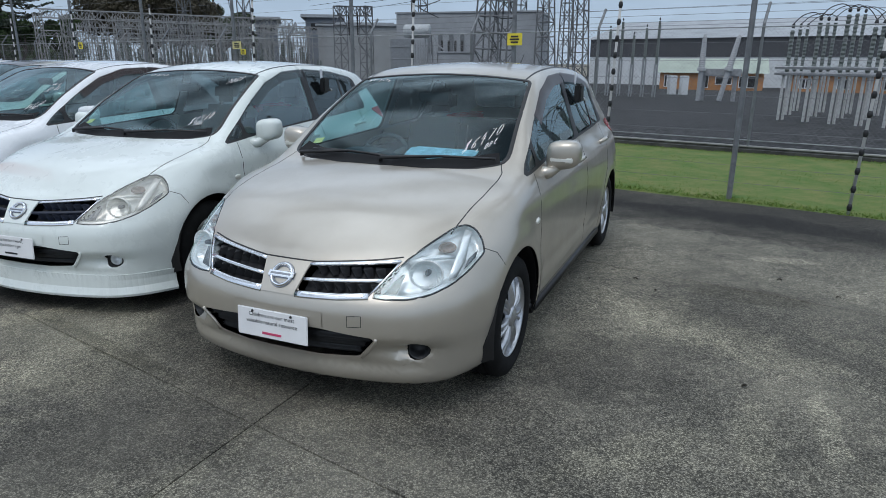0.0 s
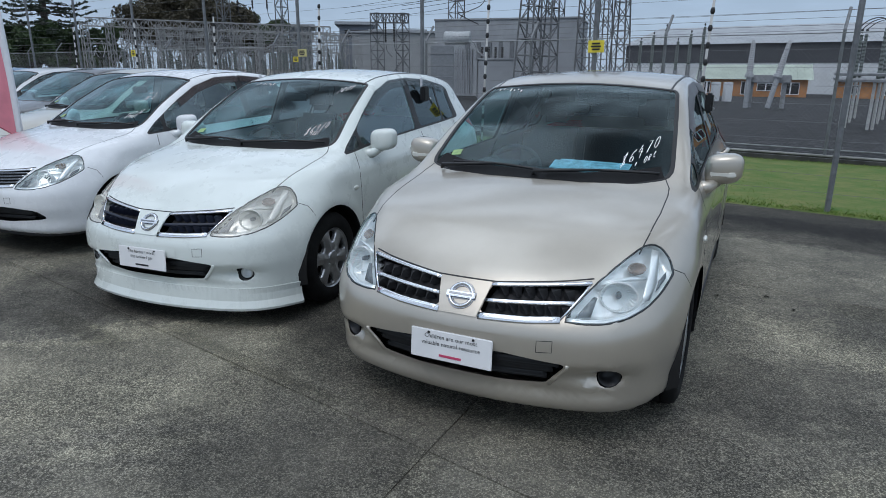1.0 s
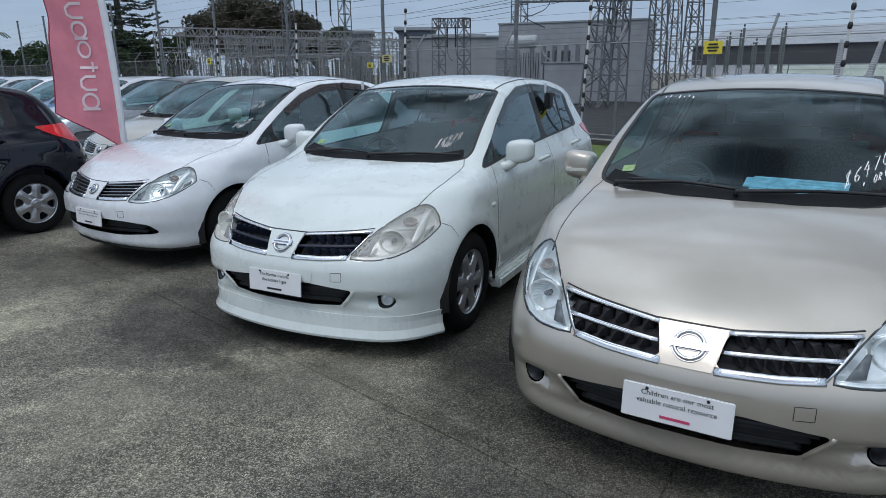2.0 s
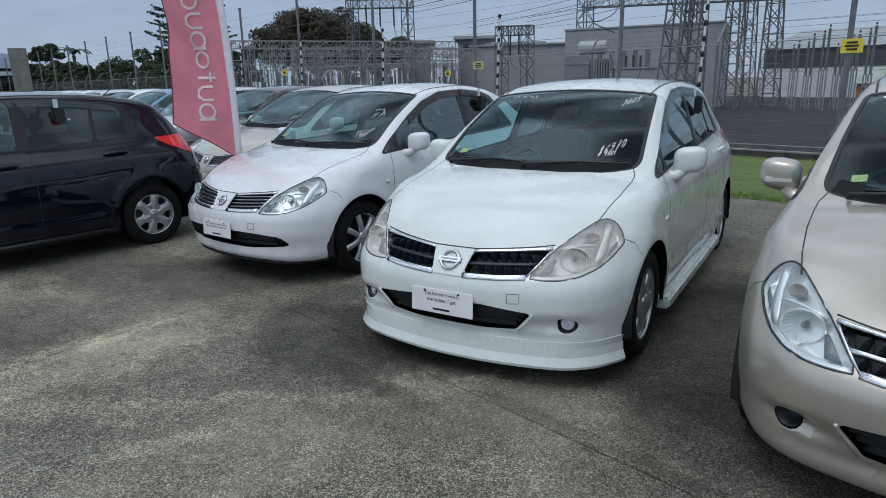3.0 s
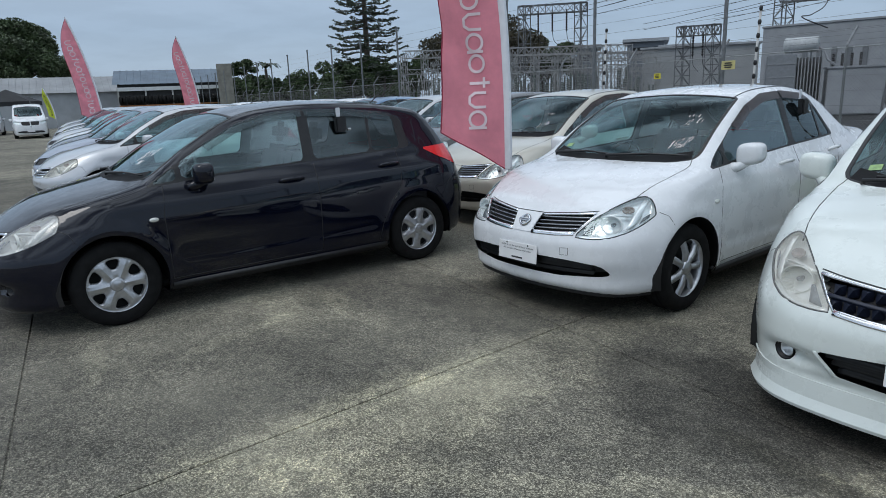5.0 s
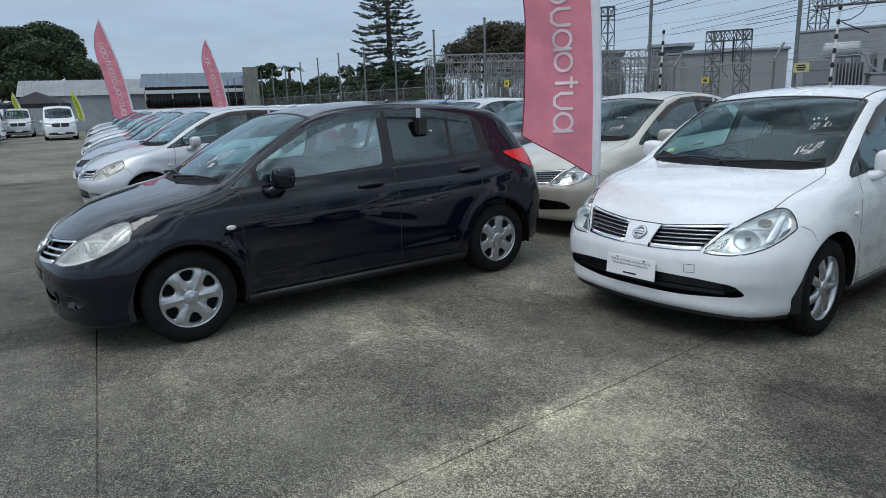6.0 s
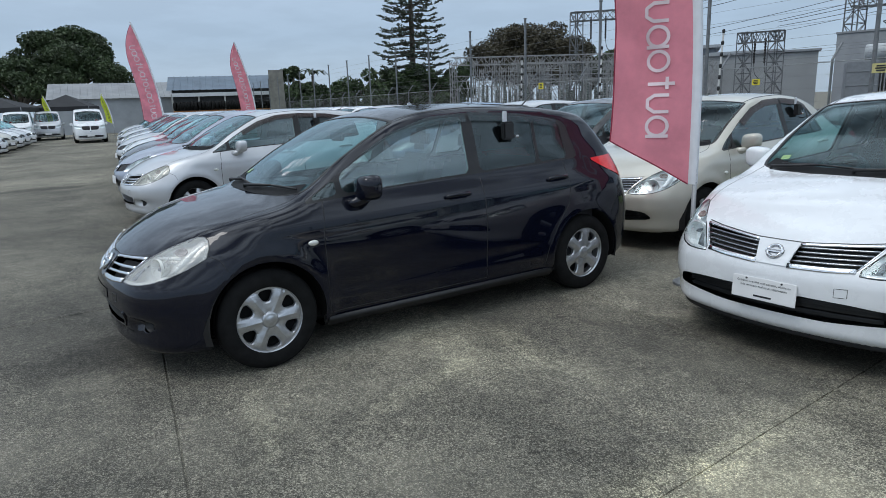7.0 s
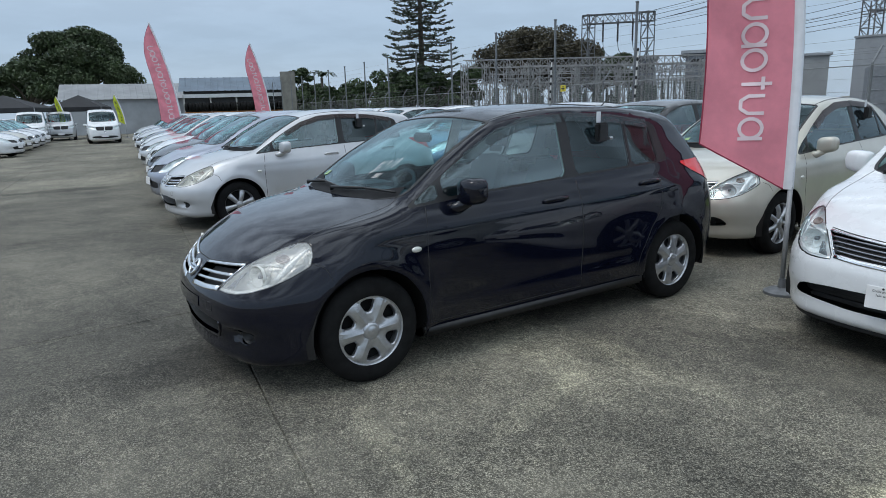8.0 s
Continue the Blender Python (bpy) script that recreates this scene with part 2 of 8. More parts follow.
def cut(bm, poly, view, cond, tag, layer):
    """Cuts the outline (in that view) into the skin and tags the untagged faces within it."""
    i, j, k = AXES[view]
    us, vs = [p[0] for p in poly], [p[1] for p in poly]
    u0, u1, v0, v1 = min(us) - 0.06, max(us) + 0.06, min(vs) - 0.06, max(vs) + 0.06
    faces = []
    for f in bm.faces:
        if f[layer]:
            continue
        c = f.calc_center_median()
        if u0 < c[i] < u1 and v0 < c[j] < v1 and cond(c):
            faces.append(f)
    geom = set(faces)
    for p, q in zip(poly, poly[1:] + poly[:1]):
        du, dv = q[0] - p[0], q[1] - p[1]
        if du * du + dv * dv < 1e-8:
            continue
        co, no = [0, 0, 0], [0, 0, 0]
        co[i], co[j], no[i], no[j] = p[0], p[1], dv, -du
        lo_u, hi_u, lo_v, hi_v = min(p[0], q[0]) - 0.05, max(p[0], q[0]) + 0.05, min(p[1], q[1]) - 0.05, max(p[1], q[1]) + 0.05
        near = [f for f in geom if any(lo_u < x.co[i] < hi_u and lo_v < x.co[j] < hi_v for x in f.verts)]
        if not near:
            continue
        rest = geom.difference(near)
        g = near + list({e for f in near for e in f.edges}) + list({x for f in near for x in f.verts})
        r = bmesh.ops.bisect_plane(bm, geom=g, dist=1e-6, plane_co=co, plane_no=no)
        geom = rest | {x for x in r["geom"] if isinstance(x, bmesh.types.BMFace)}
        geom = {f for f in geom if f.is_valid}
    for f in geom:
        c = f.calc_center_median()
        if inside(poly, c[i], c[j]):
            f[layer] = tag


def take(bm, layer, tags, shift=0.0, groove=0.0):
    """The faces with those tags as a bmesh of their own, moved along their normals; groove: the width of a sunk seam round it."""
    out = bmesh.new()
    made = {}
    for f in bm.faces:
        if f[layer] in tags:
            vs = []
            for v in f.verts:
                if v not in made:
                    made[v] = out.verts.new(v.co + v.normal * shift)
                vs.append(made[v])
            try:
                out.faces.new(vs)
            except ValueError:
                pass
    out.normal_update()
    if groove and out.faces:
        bmesh.ops.inset_region(out, faces=out.faces[:], thickness=groove, use_boundary=True, use_even_offset=True)
        out.normal_update()
        for v in out.verts:
            if v.is_boundary:
                v.co -= v.normal * 0.012
    return out


def soft_table(points, blur):
    """A smoothed function of one number through those points."""
    ps = sorted(points)
    xs, ys = np.array([p[0] for p in ps], float), np.array([p[1] for p in ps], float)
    g = np.arange(xs[0] - 0.6, xs[-1] + 0.6, 0.005)
    # a smooth curve through the points that does not overshoot
    h, dl = np.diff(xs), np.diff(ys) / np.diff(xs)
    m = np.zeros(len(xs))
    m[0], m[-1] = dl[0], dl[-1]
    for i in range(1, len(xs) - 1):
        if dl[i - 1] * dl[i] > 0:
            m[i] = 2 * dl[i - 1] * dl[i] / (dl[i - 1] + dl[i])
    k = np.clip(np.searchsorted(xs, g) - 1, 0, len(h) - 1)
    t = np.clip((g - xs[k]) / h[k], 0, 1)
    v = (2 * t**3 - 3 * t**2 + 1) * ys[k] + (t**3 - 2 * t**2 + t) * h[k] * m[k] + (3 * t**2 - 2 * t**3) * ys[k + 1] + (t**3 - t**2) * h[k] * m[k + 1]
    n = int(blur / 0.005) * 3 + 1
    kern = np.exp(-0.5 * (np.arange(-n, n + 1) * 0.005 / blur) ** 2)
    kern /= kern.sum()
    v = np.convolve(np.pad(v, n, mode="edge"), kern, mode="valid")
    return lambda x: np.interp(x, g, v)


def smax(a, b, k):
    h = np.maximum(k - np.abs(a - b), 0) / k
    return np.maximum(a, b) + h * h * k * 0.25


# ---- the car's skin ----
WHEEL_Z, AXLE, TYRE_R, ARCH_R = 0.31, 1.3, 0.304, 0.35
SHAPES = {
    "hatch": dict(
        top=[(2.3, 0.64), (2.08, 0.685), (2.0, 0.722), (1.9, 0.770), (1.8, 0.812), (1.6, 0.888), (1.3, 0.958), (1.12, 0.992), (0.7, 1.235), (0.28, 1.432), (0.0, 1.495), (-0.4, 1.515), (-0.9, 1.498), (-1.3, 1.455), (-1.6, 1.40), (-2.3, 1.30)],
        tail=[(0.1, -1.92), (0.2, -1.98), (0.35, -2.05), (0.6, -2.07), (0.75, -2.04), (0.9, -1.97), (1.05, -1.87), (1.25, -1.73), (1.43, -1.57), (1.6, -1.45)],
    ),
    "sedan": dict(
        top=[(2.3, 0.66), (2.08, 0.70), (2.0, 0.736), (1.9, 0.782), (1.8, 0.822), (1.6, 0.894), (1.3, 0.960), (1.12, 0.992), (0.7, 1.235), (0.28, 1.432), (0.0, 1.495), (-0.4, 1.512), (-0.8, 1.475), (-1.1, 1.39), (-1.45, 1.19), (-1.68, 1.10), (-2.1, 1.08), (-2.4, 1.03)],
        tail=[(0.1, -2.12), (0.2, -2.18), (0.35, -2.25), (0.6, -2.27), (0.75, -2.26), (0.95, -2.22), (1.1, -2.18), (1.6, -2.1)],
    ),
    "van": dict(
        top=[(2.5, 0.95), (2.3, 1.02), (2.05, 1.10), (1.75, 1.22), (1.05, 1.76), (0.7, 1.86), (0.0, 1.90), (-1.5, 1.88), (-2.1, 1.82), (-2.5, 1.76)],
        tail=[(0.1, -2.2), (0.3, -2.27), (0.7, -2.3), (1.1, -2.25), (1.5, -2.17), (1.8, -2.08), (2.0, -2.0)],
    ),
}


def skin(shape, fine):
    """The closed outer skin as a bmesh: where rays from the car's inner line leave a smooth meeting of top, side, nose and tail surfaces."""
    s = SHAPES[shape]
    van = shape == "van"
    top = soft_table(s["top"], 0.035)
    tail = soft_table(s["tail"], 0.03)
    nose = soft_table({
        "hatch": [(0.1, 1.97), (0.165, 2.02), (0.215, 2.05), (0.275, 2.050), (0.34, 2.062), (0.42, 2.090), (0.50, 2.088), (0.55, 2.074), (0.60, 2.040), (0.674, 1.982), (0.72, 1.942), (0.82, 1.812), (1.1, 1.42)],
        "sedan": [(0.1, 1.95), (0.19, 2.01), (0.24, 2.045), (0.30, 2.045), (0.36, 2.062), (0.43, 2.086), (0.52, 2.084), (0.58, 2.064), (0.63, 2.030), (0.70, 1.975), (0.74, 1.942), (0.83, 1.815), (1.1, 1.42)],
        "van": [(0.1, 2.3), (0.25, 2.4), (0.5, 2.42), (0.8, 2.38), (1.0, 2.28), (1.2, 2.1), (1.8, 1.5)],
    }[shape], 0.014)
    nose_sweep = soft_table([(0, 0), (0.12, 0.004), (0.3, 0.024), (0.43, 0.050), (0.5, 0.068), (0.6, 0.108), (0.65, 0.145), (0.7, 0.195), (0.75, 0.262), (0.8, 0.35), (0.87, 0.50), (0.95, 0.85)], 0.02)
    tail_sweep = soft_table([(0, 0), (0.4, 0.03), (0.6, 0.085), (0.72, 0.17), (0.8, 0.28), (0.9, 0.5)], 0.02)
    width = soft_table([(0.1, 0.74), (0.2, 0.80), (0.28, 0.832), (0.5, 0.846), (0.7, 0.848), (0.8, 0.838), (0.9, 0.812), (0.96, 0.784), (1.0, 0.764), (1.05, 0.748), (1.2, 0.692), (1.35, 0.638), (1.45, 0.600), (1.6, 0.53)] if not van else [(0.1, 0.75), (0.25, 0.83), (0.6, 0.85), (0.95, 0.84), (1.1, 0.81), (1.6, 0.72), (1.9, 0.66)], 0.015)
    plan = soft_table([(2.3, 0.87), (2.0, 0.92), (1.7, 0.966), (1.4, 0.992), (1.1, 1.0), (-1.2, 1.0), (-1.7, 0.975), (-2.3, 0.94)], 0.05)
    lean = soft_table([(2, 0), (-0.5, 0), (-1.2, 0.025), (-1.7, 0.06), (-2.3, 0.08)], 0.05)
    crown = soft_table([(2.3, 0.09), (1.2, 0.07), (0.9, 0.045), (0.3, 0.055), (0.0, 0.11), (-1.6, 0.11), (-2.3, 0.1)], 0.05)
    bow = soft_table([(2.3, 0.05), (1.4, 0.08), (1.0, 0.12), (0.3, 0.10), (-0.2, 0.0), (-2.3, 0.0)], 0.05)

    def field(p):
        x, y, z = p[..., 0], np.abs(p[..., 1]), p[..., 2]
        a = (z - top(x + bow(x) * y * y) + crown(x) * y * y) * 0.9
        w = width(z) * plan(x) - lean(x) * np.clip((z - 0.95) / 0.3, 0, 1)
        for ax in (AXLE, -AXLE):
            rr = np.hypot(x - ax, z - WHEEL_Z)
            w = w + 0.014 * np.exp(-((rr - 0.37) / 0.055) ** 2) * (np.abs(x - ax) < 0.7)
        w = w + 0.007 * np.exp(-((z - 0.36) / 0.018) ** 2) * (np.abs(x) < 0.85) - 0.006 * np.exp(-((z - 0.42) / 0.05) ** 2) * (np.abs(x) < 0.85)
        w = w + 0.006 * np.exp(-((z - 0.855 + 0.02 * x) / 0.022) ** 2)
        b = y - w
        c = x - nose(z) + nose_sweep(y) * (1 + 0.15 * np.clip((z - 0.55) / 0.25, 0, 1))
        if not van:
            c = c + (0.050 if shape == "hatch" else 0.0) * np.exp(-((y - 0.56) / 0.09) ** 2 - ((z - 0.352) / 0.032) ** 2)
        if shape == "hatch":
            c = c + 0.012 * np.exp(-((z - 0.278) / 0.016) ** 2) * np.clip((0.66 - y) / 0.1, 0, 1)
        d = tail(z) + tail_sweep(y) - x
        e = (0.168 if shape == "hatch" else 0.19) + 0.04 * (x < -1.4) - z
        f = smax(a, b, 0.065)
        f = smax(f, c, 0.075)
        f = smax(f, d, 0.09)
        return smax(f, e, 0.06)

    n_round, n_cap, n_mid = (176, 40, 92) if fine else (72, 14, 40)
    rows = []
    f0, r0 = np.array((1.32, 0, 0.50)), np.array((-1.38 if shape == "hatch" else -1.5, 0, 0.60))
    if van:
        f0, r0 = np.array((1.5, 0, 0.62)), np.array((-1.6, 0, 0.85))
    for i in range(1, n_cap):
        rows.append((f0, math.pi / 2 * (1 - i / n_cap)))
    for i in range(n_mid + 1):
        rows.append((f0 + (r0 - f0) * i / n_mid, 0.0))
    for i in range(1, n_cap):
        rows.append((r0, -math.pi / 2 * i / n_cap))
    phi = np.arange(n_round) * 2 * math.pi / n_round
    o = np.array([[r[0]] * n_round for r in rows])
    t = np.array([[r[1]] * n_round for r in rows])
    d = np.stack((np.sin(t), np.cos(t) * np.sin(phi), np.cos(t) * np.cos(phi)), -1)
    poles = np.array([f0, r0]), np.array([(1.0, 0, 0), (-1.0, 0, 0)])
    o, d = np.concatenate((o.reshape(-1, 3), poles[0])), np.concatenate((d.reshape(-1, 3), poles[1]))
    lo, hi, done = np.zeros(len(o)), np.zeros(len(o)), np.zeros(len(o), bool)
    for step in np.arange(0.05, 2.4, 0.02):
        out = field(o + d * step) > 0
        lo[~done], hi[~done] = step - 0.02, step
        done |= out
    for _ in range(22):
        mid = (lo + hi) / 2
        out = field(o + d * mid[:, None]) > 0
        hi, lo = np.where(out, mid, hi), np.where(out, lo, mid)
    pts = o + d * lo[:, None]
    bm = bmesh.new()
    vs = [bm.verts.new(p) for p in pts]
    nr = len(rows)
    for i in range(nr - 1):
        for k in range(n_round):
            a, b = i * n_round + k, i * n_round + (k + 1) % n_round
            bm.faces.new((vs[a], vs[a + n_round], vs[b + n_round], vs[b]))
    for k in range(n_round):
        bm.faces.new((vs[-2], vs[k], vs[(k + 1) % n_round]))
        bm.faces.new((vs[-1], vs[(nr - 1) * n_round + (k + 1) % n_round], vs[(nr - 1) * n_round + k]))
    bmesh.ops.recalc_face_normals(bm, faces=bm.faces[:])
    bm.normal_update()
    return bm


class Surface:
    """Throws points of a flat view onto a skin."""

    def __init__(self, bm):
        self.tree = BVHTree.FromBMesh(bm)

    def at(self, view, u, v, side=1):
        o, d = {"side": (Vector((u, 3 * side, v)), Vector((0, -side, 0))), "front": (Vector((4, u, v)), Vector((-1, 0, 0))), "back": (Vector((-4, u, v)), Vector((1, 0, 0))), "top": (Vector((u, v, 4)), Vector((0, 0, -1)))}[view]
        p, n, _, _ = self.tree.ray_cast(o, d)
        if p is None:
            p, n, _, _ = self.tree.find_nearest(o + d * 2.5)
        return p, n

    def strip(self, bm, pts, view, w, h, side=1, sink=0.004, closed=False, smooth_n=0):
        """A raised bar on the skin along a line drawn in that view."""
        line = []
        for p, q in zip(pts, pts[1:] + (pts[:1] if closed else [])):
            n = max(1, int(math.hypot(q[0] - p[0], q[1] - p[1]) / 0.03))
            line += [(p[0] + (q[0] - p[0]) * i / n, p[1] + (q[1] - p[1]) * i / n) for i in range(n)]
        if not closed:
            line.append(pts[-1])
        hits = [self.at(view, u, v, side) for u, v in line]
        rings = []
        m = len(hits)
        for i, (p, n) in enumerate(hits):
            a, b = hits[(i + 1) % m][0] if closed or i + 1 < m else p, hits[i - 1][0] if closed or i > 0 else p
            t = (a - b).normalized()
            s = n.cross(t).normalized()
            rings.append([bm.verts.new(p + s * x * w / 2 + n * y) for x, y in ((-1, -sink), (-1, h * 0.6), (-0.6, h), (0.6, h), (1, h * 0.6), (1, -sink))])
        for a, b in zip(rings, rings[1:] + (rings[:1] if closed else [])):
            for k in range(5):
                bm.faces.new((a[k], a[k + 1], b[k + 1], b[k]))
        if not closed:
            bm.faces.new(rings[0][::-1]), bm.faces.new(rings[-1])
        bmesh.ops.recalc_face_normals(bm, faces=bm.faces[:])

    def patch(self, bm, poly, view, lift, thick=0.0, side=1, step=0.03):
        """A sheet over the outline, lifted off the skin."""
        tmp = bmesh.new()
        f = tmp.faces.new([tmp.verts.new((u, v, 0)) for u, v in poly])
        us, vs = [p[0] for p in poly], [p[1] for p in poly]
        for lo, hi, ax in ((min(us), max(us), 0), (min(vs), max(vs), 1)):
            for i in range(1, int((hi - lo) / step) + 1):
                co, no = [0, 0, 0], [0, 0, 0]
                co[ax], no[ax] = lo + (hi - lo) * i / (int((hi - lo) / step) + 1), 1
                bmesh.ops.bisect_plane(tmp, geom=tmp.faces[:] + tmp.edges[:] + tmp.verts[:], plane_co=co, plane_no=no)
        made = {}
        for v in tmp.verts:
            p, n = self.at(view, v.co.x, v.co.y, side)
            made[v] = bm.verts.new(p + n * lift)
        fs = [bm.faces.new([made[v] for v in g.verts]) for g in tmp.faces]
        tmp.free()
        if thick:
            bmesh.ops.recalc_face_normals(bm, faces=fs)
            bmesh.ops.solidify(bm, geom=fs, thickness=thick)
        return fs


# ---- the car's outlines: side view (x, z), nose view (y, z), top view (x, y) ----
def mirror_y(poly):
    return [(-u, v) for u, v in poly]


DLO = {
    "hatch": [(1.030, 0.950), (0.5, 0.990), (-0.3, 1.022), (-0.87, 1.042), (-1.25, 1.058), (-1.30, 1.08), (-1.27, 1.32), (-1.20, 1.358), (-0.8, 1.418), (-0.35, 1.443), (0.0, 1.425), (0.3, 1.345), (0.62, 1.190), (0.85, 1.055)],
    "sedan": [(1.015, 0.942), (0.5, 0.972), (-0.3, 1.008), (-0.87, 1.028), (-1.10, 1.04), (-1.12, 1.06), (-0.98, 1.25), (-0.85, 1.36), (-0.70, 1.412), (-0.35, 1.440), (0.0, 1.425), (0.3, 1.345), (0.62, 1.190), (0.85, 1.055)],
}
PANES = {
    "hatch": [
        # the quarter glass's dark tint paints in the dark cabin and reflections seen there
        ("quarter_glass", "privacy", [(0.985, 0.968), (0.80, 0.984), (0.80, 1.083)]),
        ("front_window", "pane", [(0.755, 0.992), (-0.225, 1.034), (-0.255, 1.422), (0.0, 1.408), (0.3, 1.337), (0.60, 1.192), (0.765, 1.102)]),
        ("rear_window", "privacy", [(-0.325, 1.038), (-0.865, 1.057), (-0.905, 1.385), (-0.80, 1.400), (-0.345, 1.424)]),
        ("rear_quarter_glass", "privacy", [(-0.895, 1.058), (-1.19, 1.070), (-1.19, 1.338), (-0.935, 1.38)]),
    ],
    "sedan": [
        # dark tint here too paints in the dim cabin and reflections
        ("quarter_glass", "privacy", [(0.985, 0.957), (0.81, 0.968), (0.81, 1.078)]),
        ("front_window", "pane", [(0.765, 0.975), (-0.255, 1.021), (-0.255, 1.422), (0.0, 1.408), (0.3, 1.337), (0.60, 1.192), (0.765, 1.102)]),
        ("rear_window", "privacy", [(-0.345, 1.024), (-0.86, 1.042), (-0.86, 1.335), (-0.70, 1.392), (-0.345, 1.422)]),
        ("rear_quarter_glass", "privacy", [(-0.89, 1.044), (-1.075, 1.052), (-0.96, 1.235), (-0.89, 1.31)]),
    ],
}
DOORS = {
    "hatch": [[(0.905, 0.955), (0.93, 0.75), (0.925, 0.275), (-0.30, 0.275), (-0.31, 1.012)], [(-0.31, 1.012), (-0.30, 0.275), (-0.86, 0.275), (-0.90, 0.42), (-1.00, 0.60), (-1.10, 0.72), (-1.14, 0.88), (-1.13, 1.045)]],
    "sedan": [[(0.905, 0.955), (0.93, 0.75), (0.925, 0.275), (-0.30, 0.275), (-0.31, 1.012)], [(-0.31, 1.012), (-0.30, 0.275), (-0.86, 0.275), (-0.90, 0.42), (-1.00, 0.60), (-1.06, 0.72), (-1.09, 0.88), (-1.08, 1.045)]],
}
HOOD = [(1.165, 0.0), (1.15, 0.25), (1.08, 0.50), (0.995, 0.635), (1.06, 0.662), (1.14, 0.668), (1.35, 0.668), (1.55, 0.655), (1.66, 0.640), (1.80, 0.60), (2.2, 0.54), (2.2, -0.54), (1.80, -0.60), (1.66, -0.640), (1.55, -0.655), (1.35, -0.668), (1.14, -0.668), (1.06, -0.662), (0.995, -0.635), (1.08, -0.50), (1.15, -0.25)]
SCREEN = [(1.145, 0.0), (1.13, 0.25), (1.07, 0.50), (0.99, 0.635), (0.93, 0.655), (0.60, 0.615), (0.33, 0.578), (0.29, 0.570), (0.272, 0.55), (0.262, 0.30), (0.255, 0.0), (0.262, -0.30), (0.272, -0.55), (0.29, -0.570), (0.33, -0.578), (0.60, -0.615), (0.93, -0.655), (0.99, -0.635), (1.07, -0.50), (1.13, -0.25)]
LAMP = [(0.415, 0.583), (0.49, 0.577), (0.57, 0.579), (0.645, 0.592), (0.705, 0.620), (0.745, 0.660), (0.771, 0.708), (0.772, 0.722), (0.750, 0.768), (0.716, 0.806), (0.680, 0.824), (0.643, 0.820), (0.575, 0.768), (0.505, 0.703)]
GRILLE = [(0.088, 0.597), (0.28, 0.603), (0.410, 0.614), (0.445, 0.660), (0.475, 0.702), (0.497, 0.738), (0.40, 0.730), (0.25, 0.718), (0.14, 0.709), (0.114, 0.706)]
LOWER = {
    "hatch": [(-0.372, 0.322), (-0.36, 0.318), (-0.2, 0.306), (0.2, 0.306), (0.36, 0.318), (0.372, 0.322), (0.442, 0.402), (0.442, 0.410), (0.432, 0.416), (0.2, 0.440), (-0.2, 0.440), (-0.432, 0.416), (-0.442, 0.410), (-0.442, 0.402)],
    "sedan": [(-0.63, 0.335), (-0.3, 0.305), (0.3, 0.305), (0.63, 0.335), (0.645, 0.355), (0.60, 0.41), (0.42, 0.428), (0.2, 0.434), (-0.2, 0.434), (-0.42, 0.428), (-0.60, 0.41), (-0.645, 0.355)],
}
BACKLIGHT = {"hatch": [(-0.50, 1.10), (0.50, 1.10), (0.54, 1.14), (0.50, 1.375), (0.44, 1.40), (-0.44, 1.40), (-0.50, 1.375), (-0.54, 1.14)]}
TAIL = {"hatch": [(-1.42, 1.045), (-1.75, 1.062), (-2.2, 1.03), (-2.2, 0.83), (-1.80, 0.865), (-1.58, 0.955)], "sedan": [(-1.78, 0.97), (-2.0, 1.01), (-2.4, 0.98), (-2.4, 0.74), (-2.1, 0.80)]}
FRONT_BUMPER = [(1.52, 0.1), (1.50, 0.61), (1.545, 0.70), (1.62, 0.735), (1.70, 0.705), (2.4, 0.705), (2.4, 0.1)]
REAR_BUMPER = {"hatch": [(-1.60, 0.1), (-1.58, 0.60), (-1.66, 0.72), (-1.80, 0.80), (-2.4, 0.80), (-2.4, 0.1)], "sedan": [(-1.60, 0.1), (-1.58, 0.60), (-1.70, 0.70), (-2.0, 0.74), (-2.6, 0.72), (-2.6, 0.1)]}


# a tall people carrier: the same kinds of outline
DLO["van"] = [(1.55, 1.10), (-2.0, 1.12), (-1.98, 1.60), (-1.5, 1.68), (0.6, 1.70), (1.0, 1.55)]
PANES["van"] = [("front_window", "pane", [(1.38, 1.13), (0.20, 1.14), (0.20, 1.66), (0.62, 1.66), (0.98, 1.50)]), ("rear_window", "privacy", [(0.12, 1.14), (-0.90, 1.14), (-0.90, 1.65), (0.12, 1.66)]), ("rear_quarter_glass", "privacy", [(-0.98, 1.14), (-1.92, 1.15), (-1.90, 1.58), (-0.98, 1.64)])]
LOWER["van"], TAIL["van"] = LOWER["sedan"], [(-2.1, 1.3), (-2.6, 1.3), (-2.6, 0.85), (-2.15, 0.9)]
BACKLIGHT["van"] = [(-0.55, 1.15), (0.55, 1.15), (0.50, 1.65), (-0.50, 1.65)]
VAN_LAMP = [(0.42, 0.80), (0.60, 0.79), (0.74, 0.83), (0.78, 0.92), (0.74, 0.98), (0.58, 0.95), (0.44, 0.90)]
VAN_GRILLE = [(0.02, 0.72), (0.20, 0.725), (0.38, 0.735), (0.41, 0.80), (0.425, 0.86), (0.43, 0.93), (0.35, 0.935), (0.20, 0.94), (0.08, 0.94), (0.02, 0.94)]
VAN_SCREEN = [(1.80, 0.0), (1.74, 0.45), (1.62, 0.66), (1.10, 0.62), (1.07, 0.0), (1.10, -0.62), (1.62, -0.66), (1.74, -0.45)]


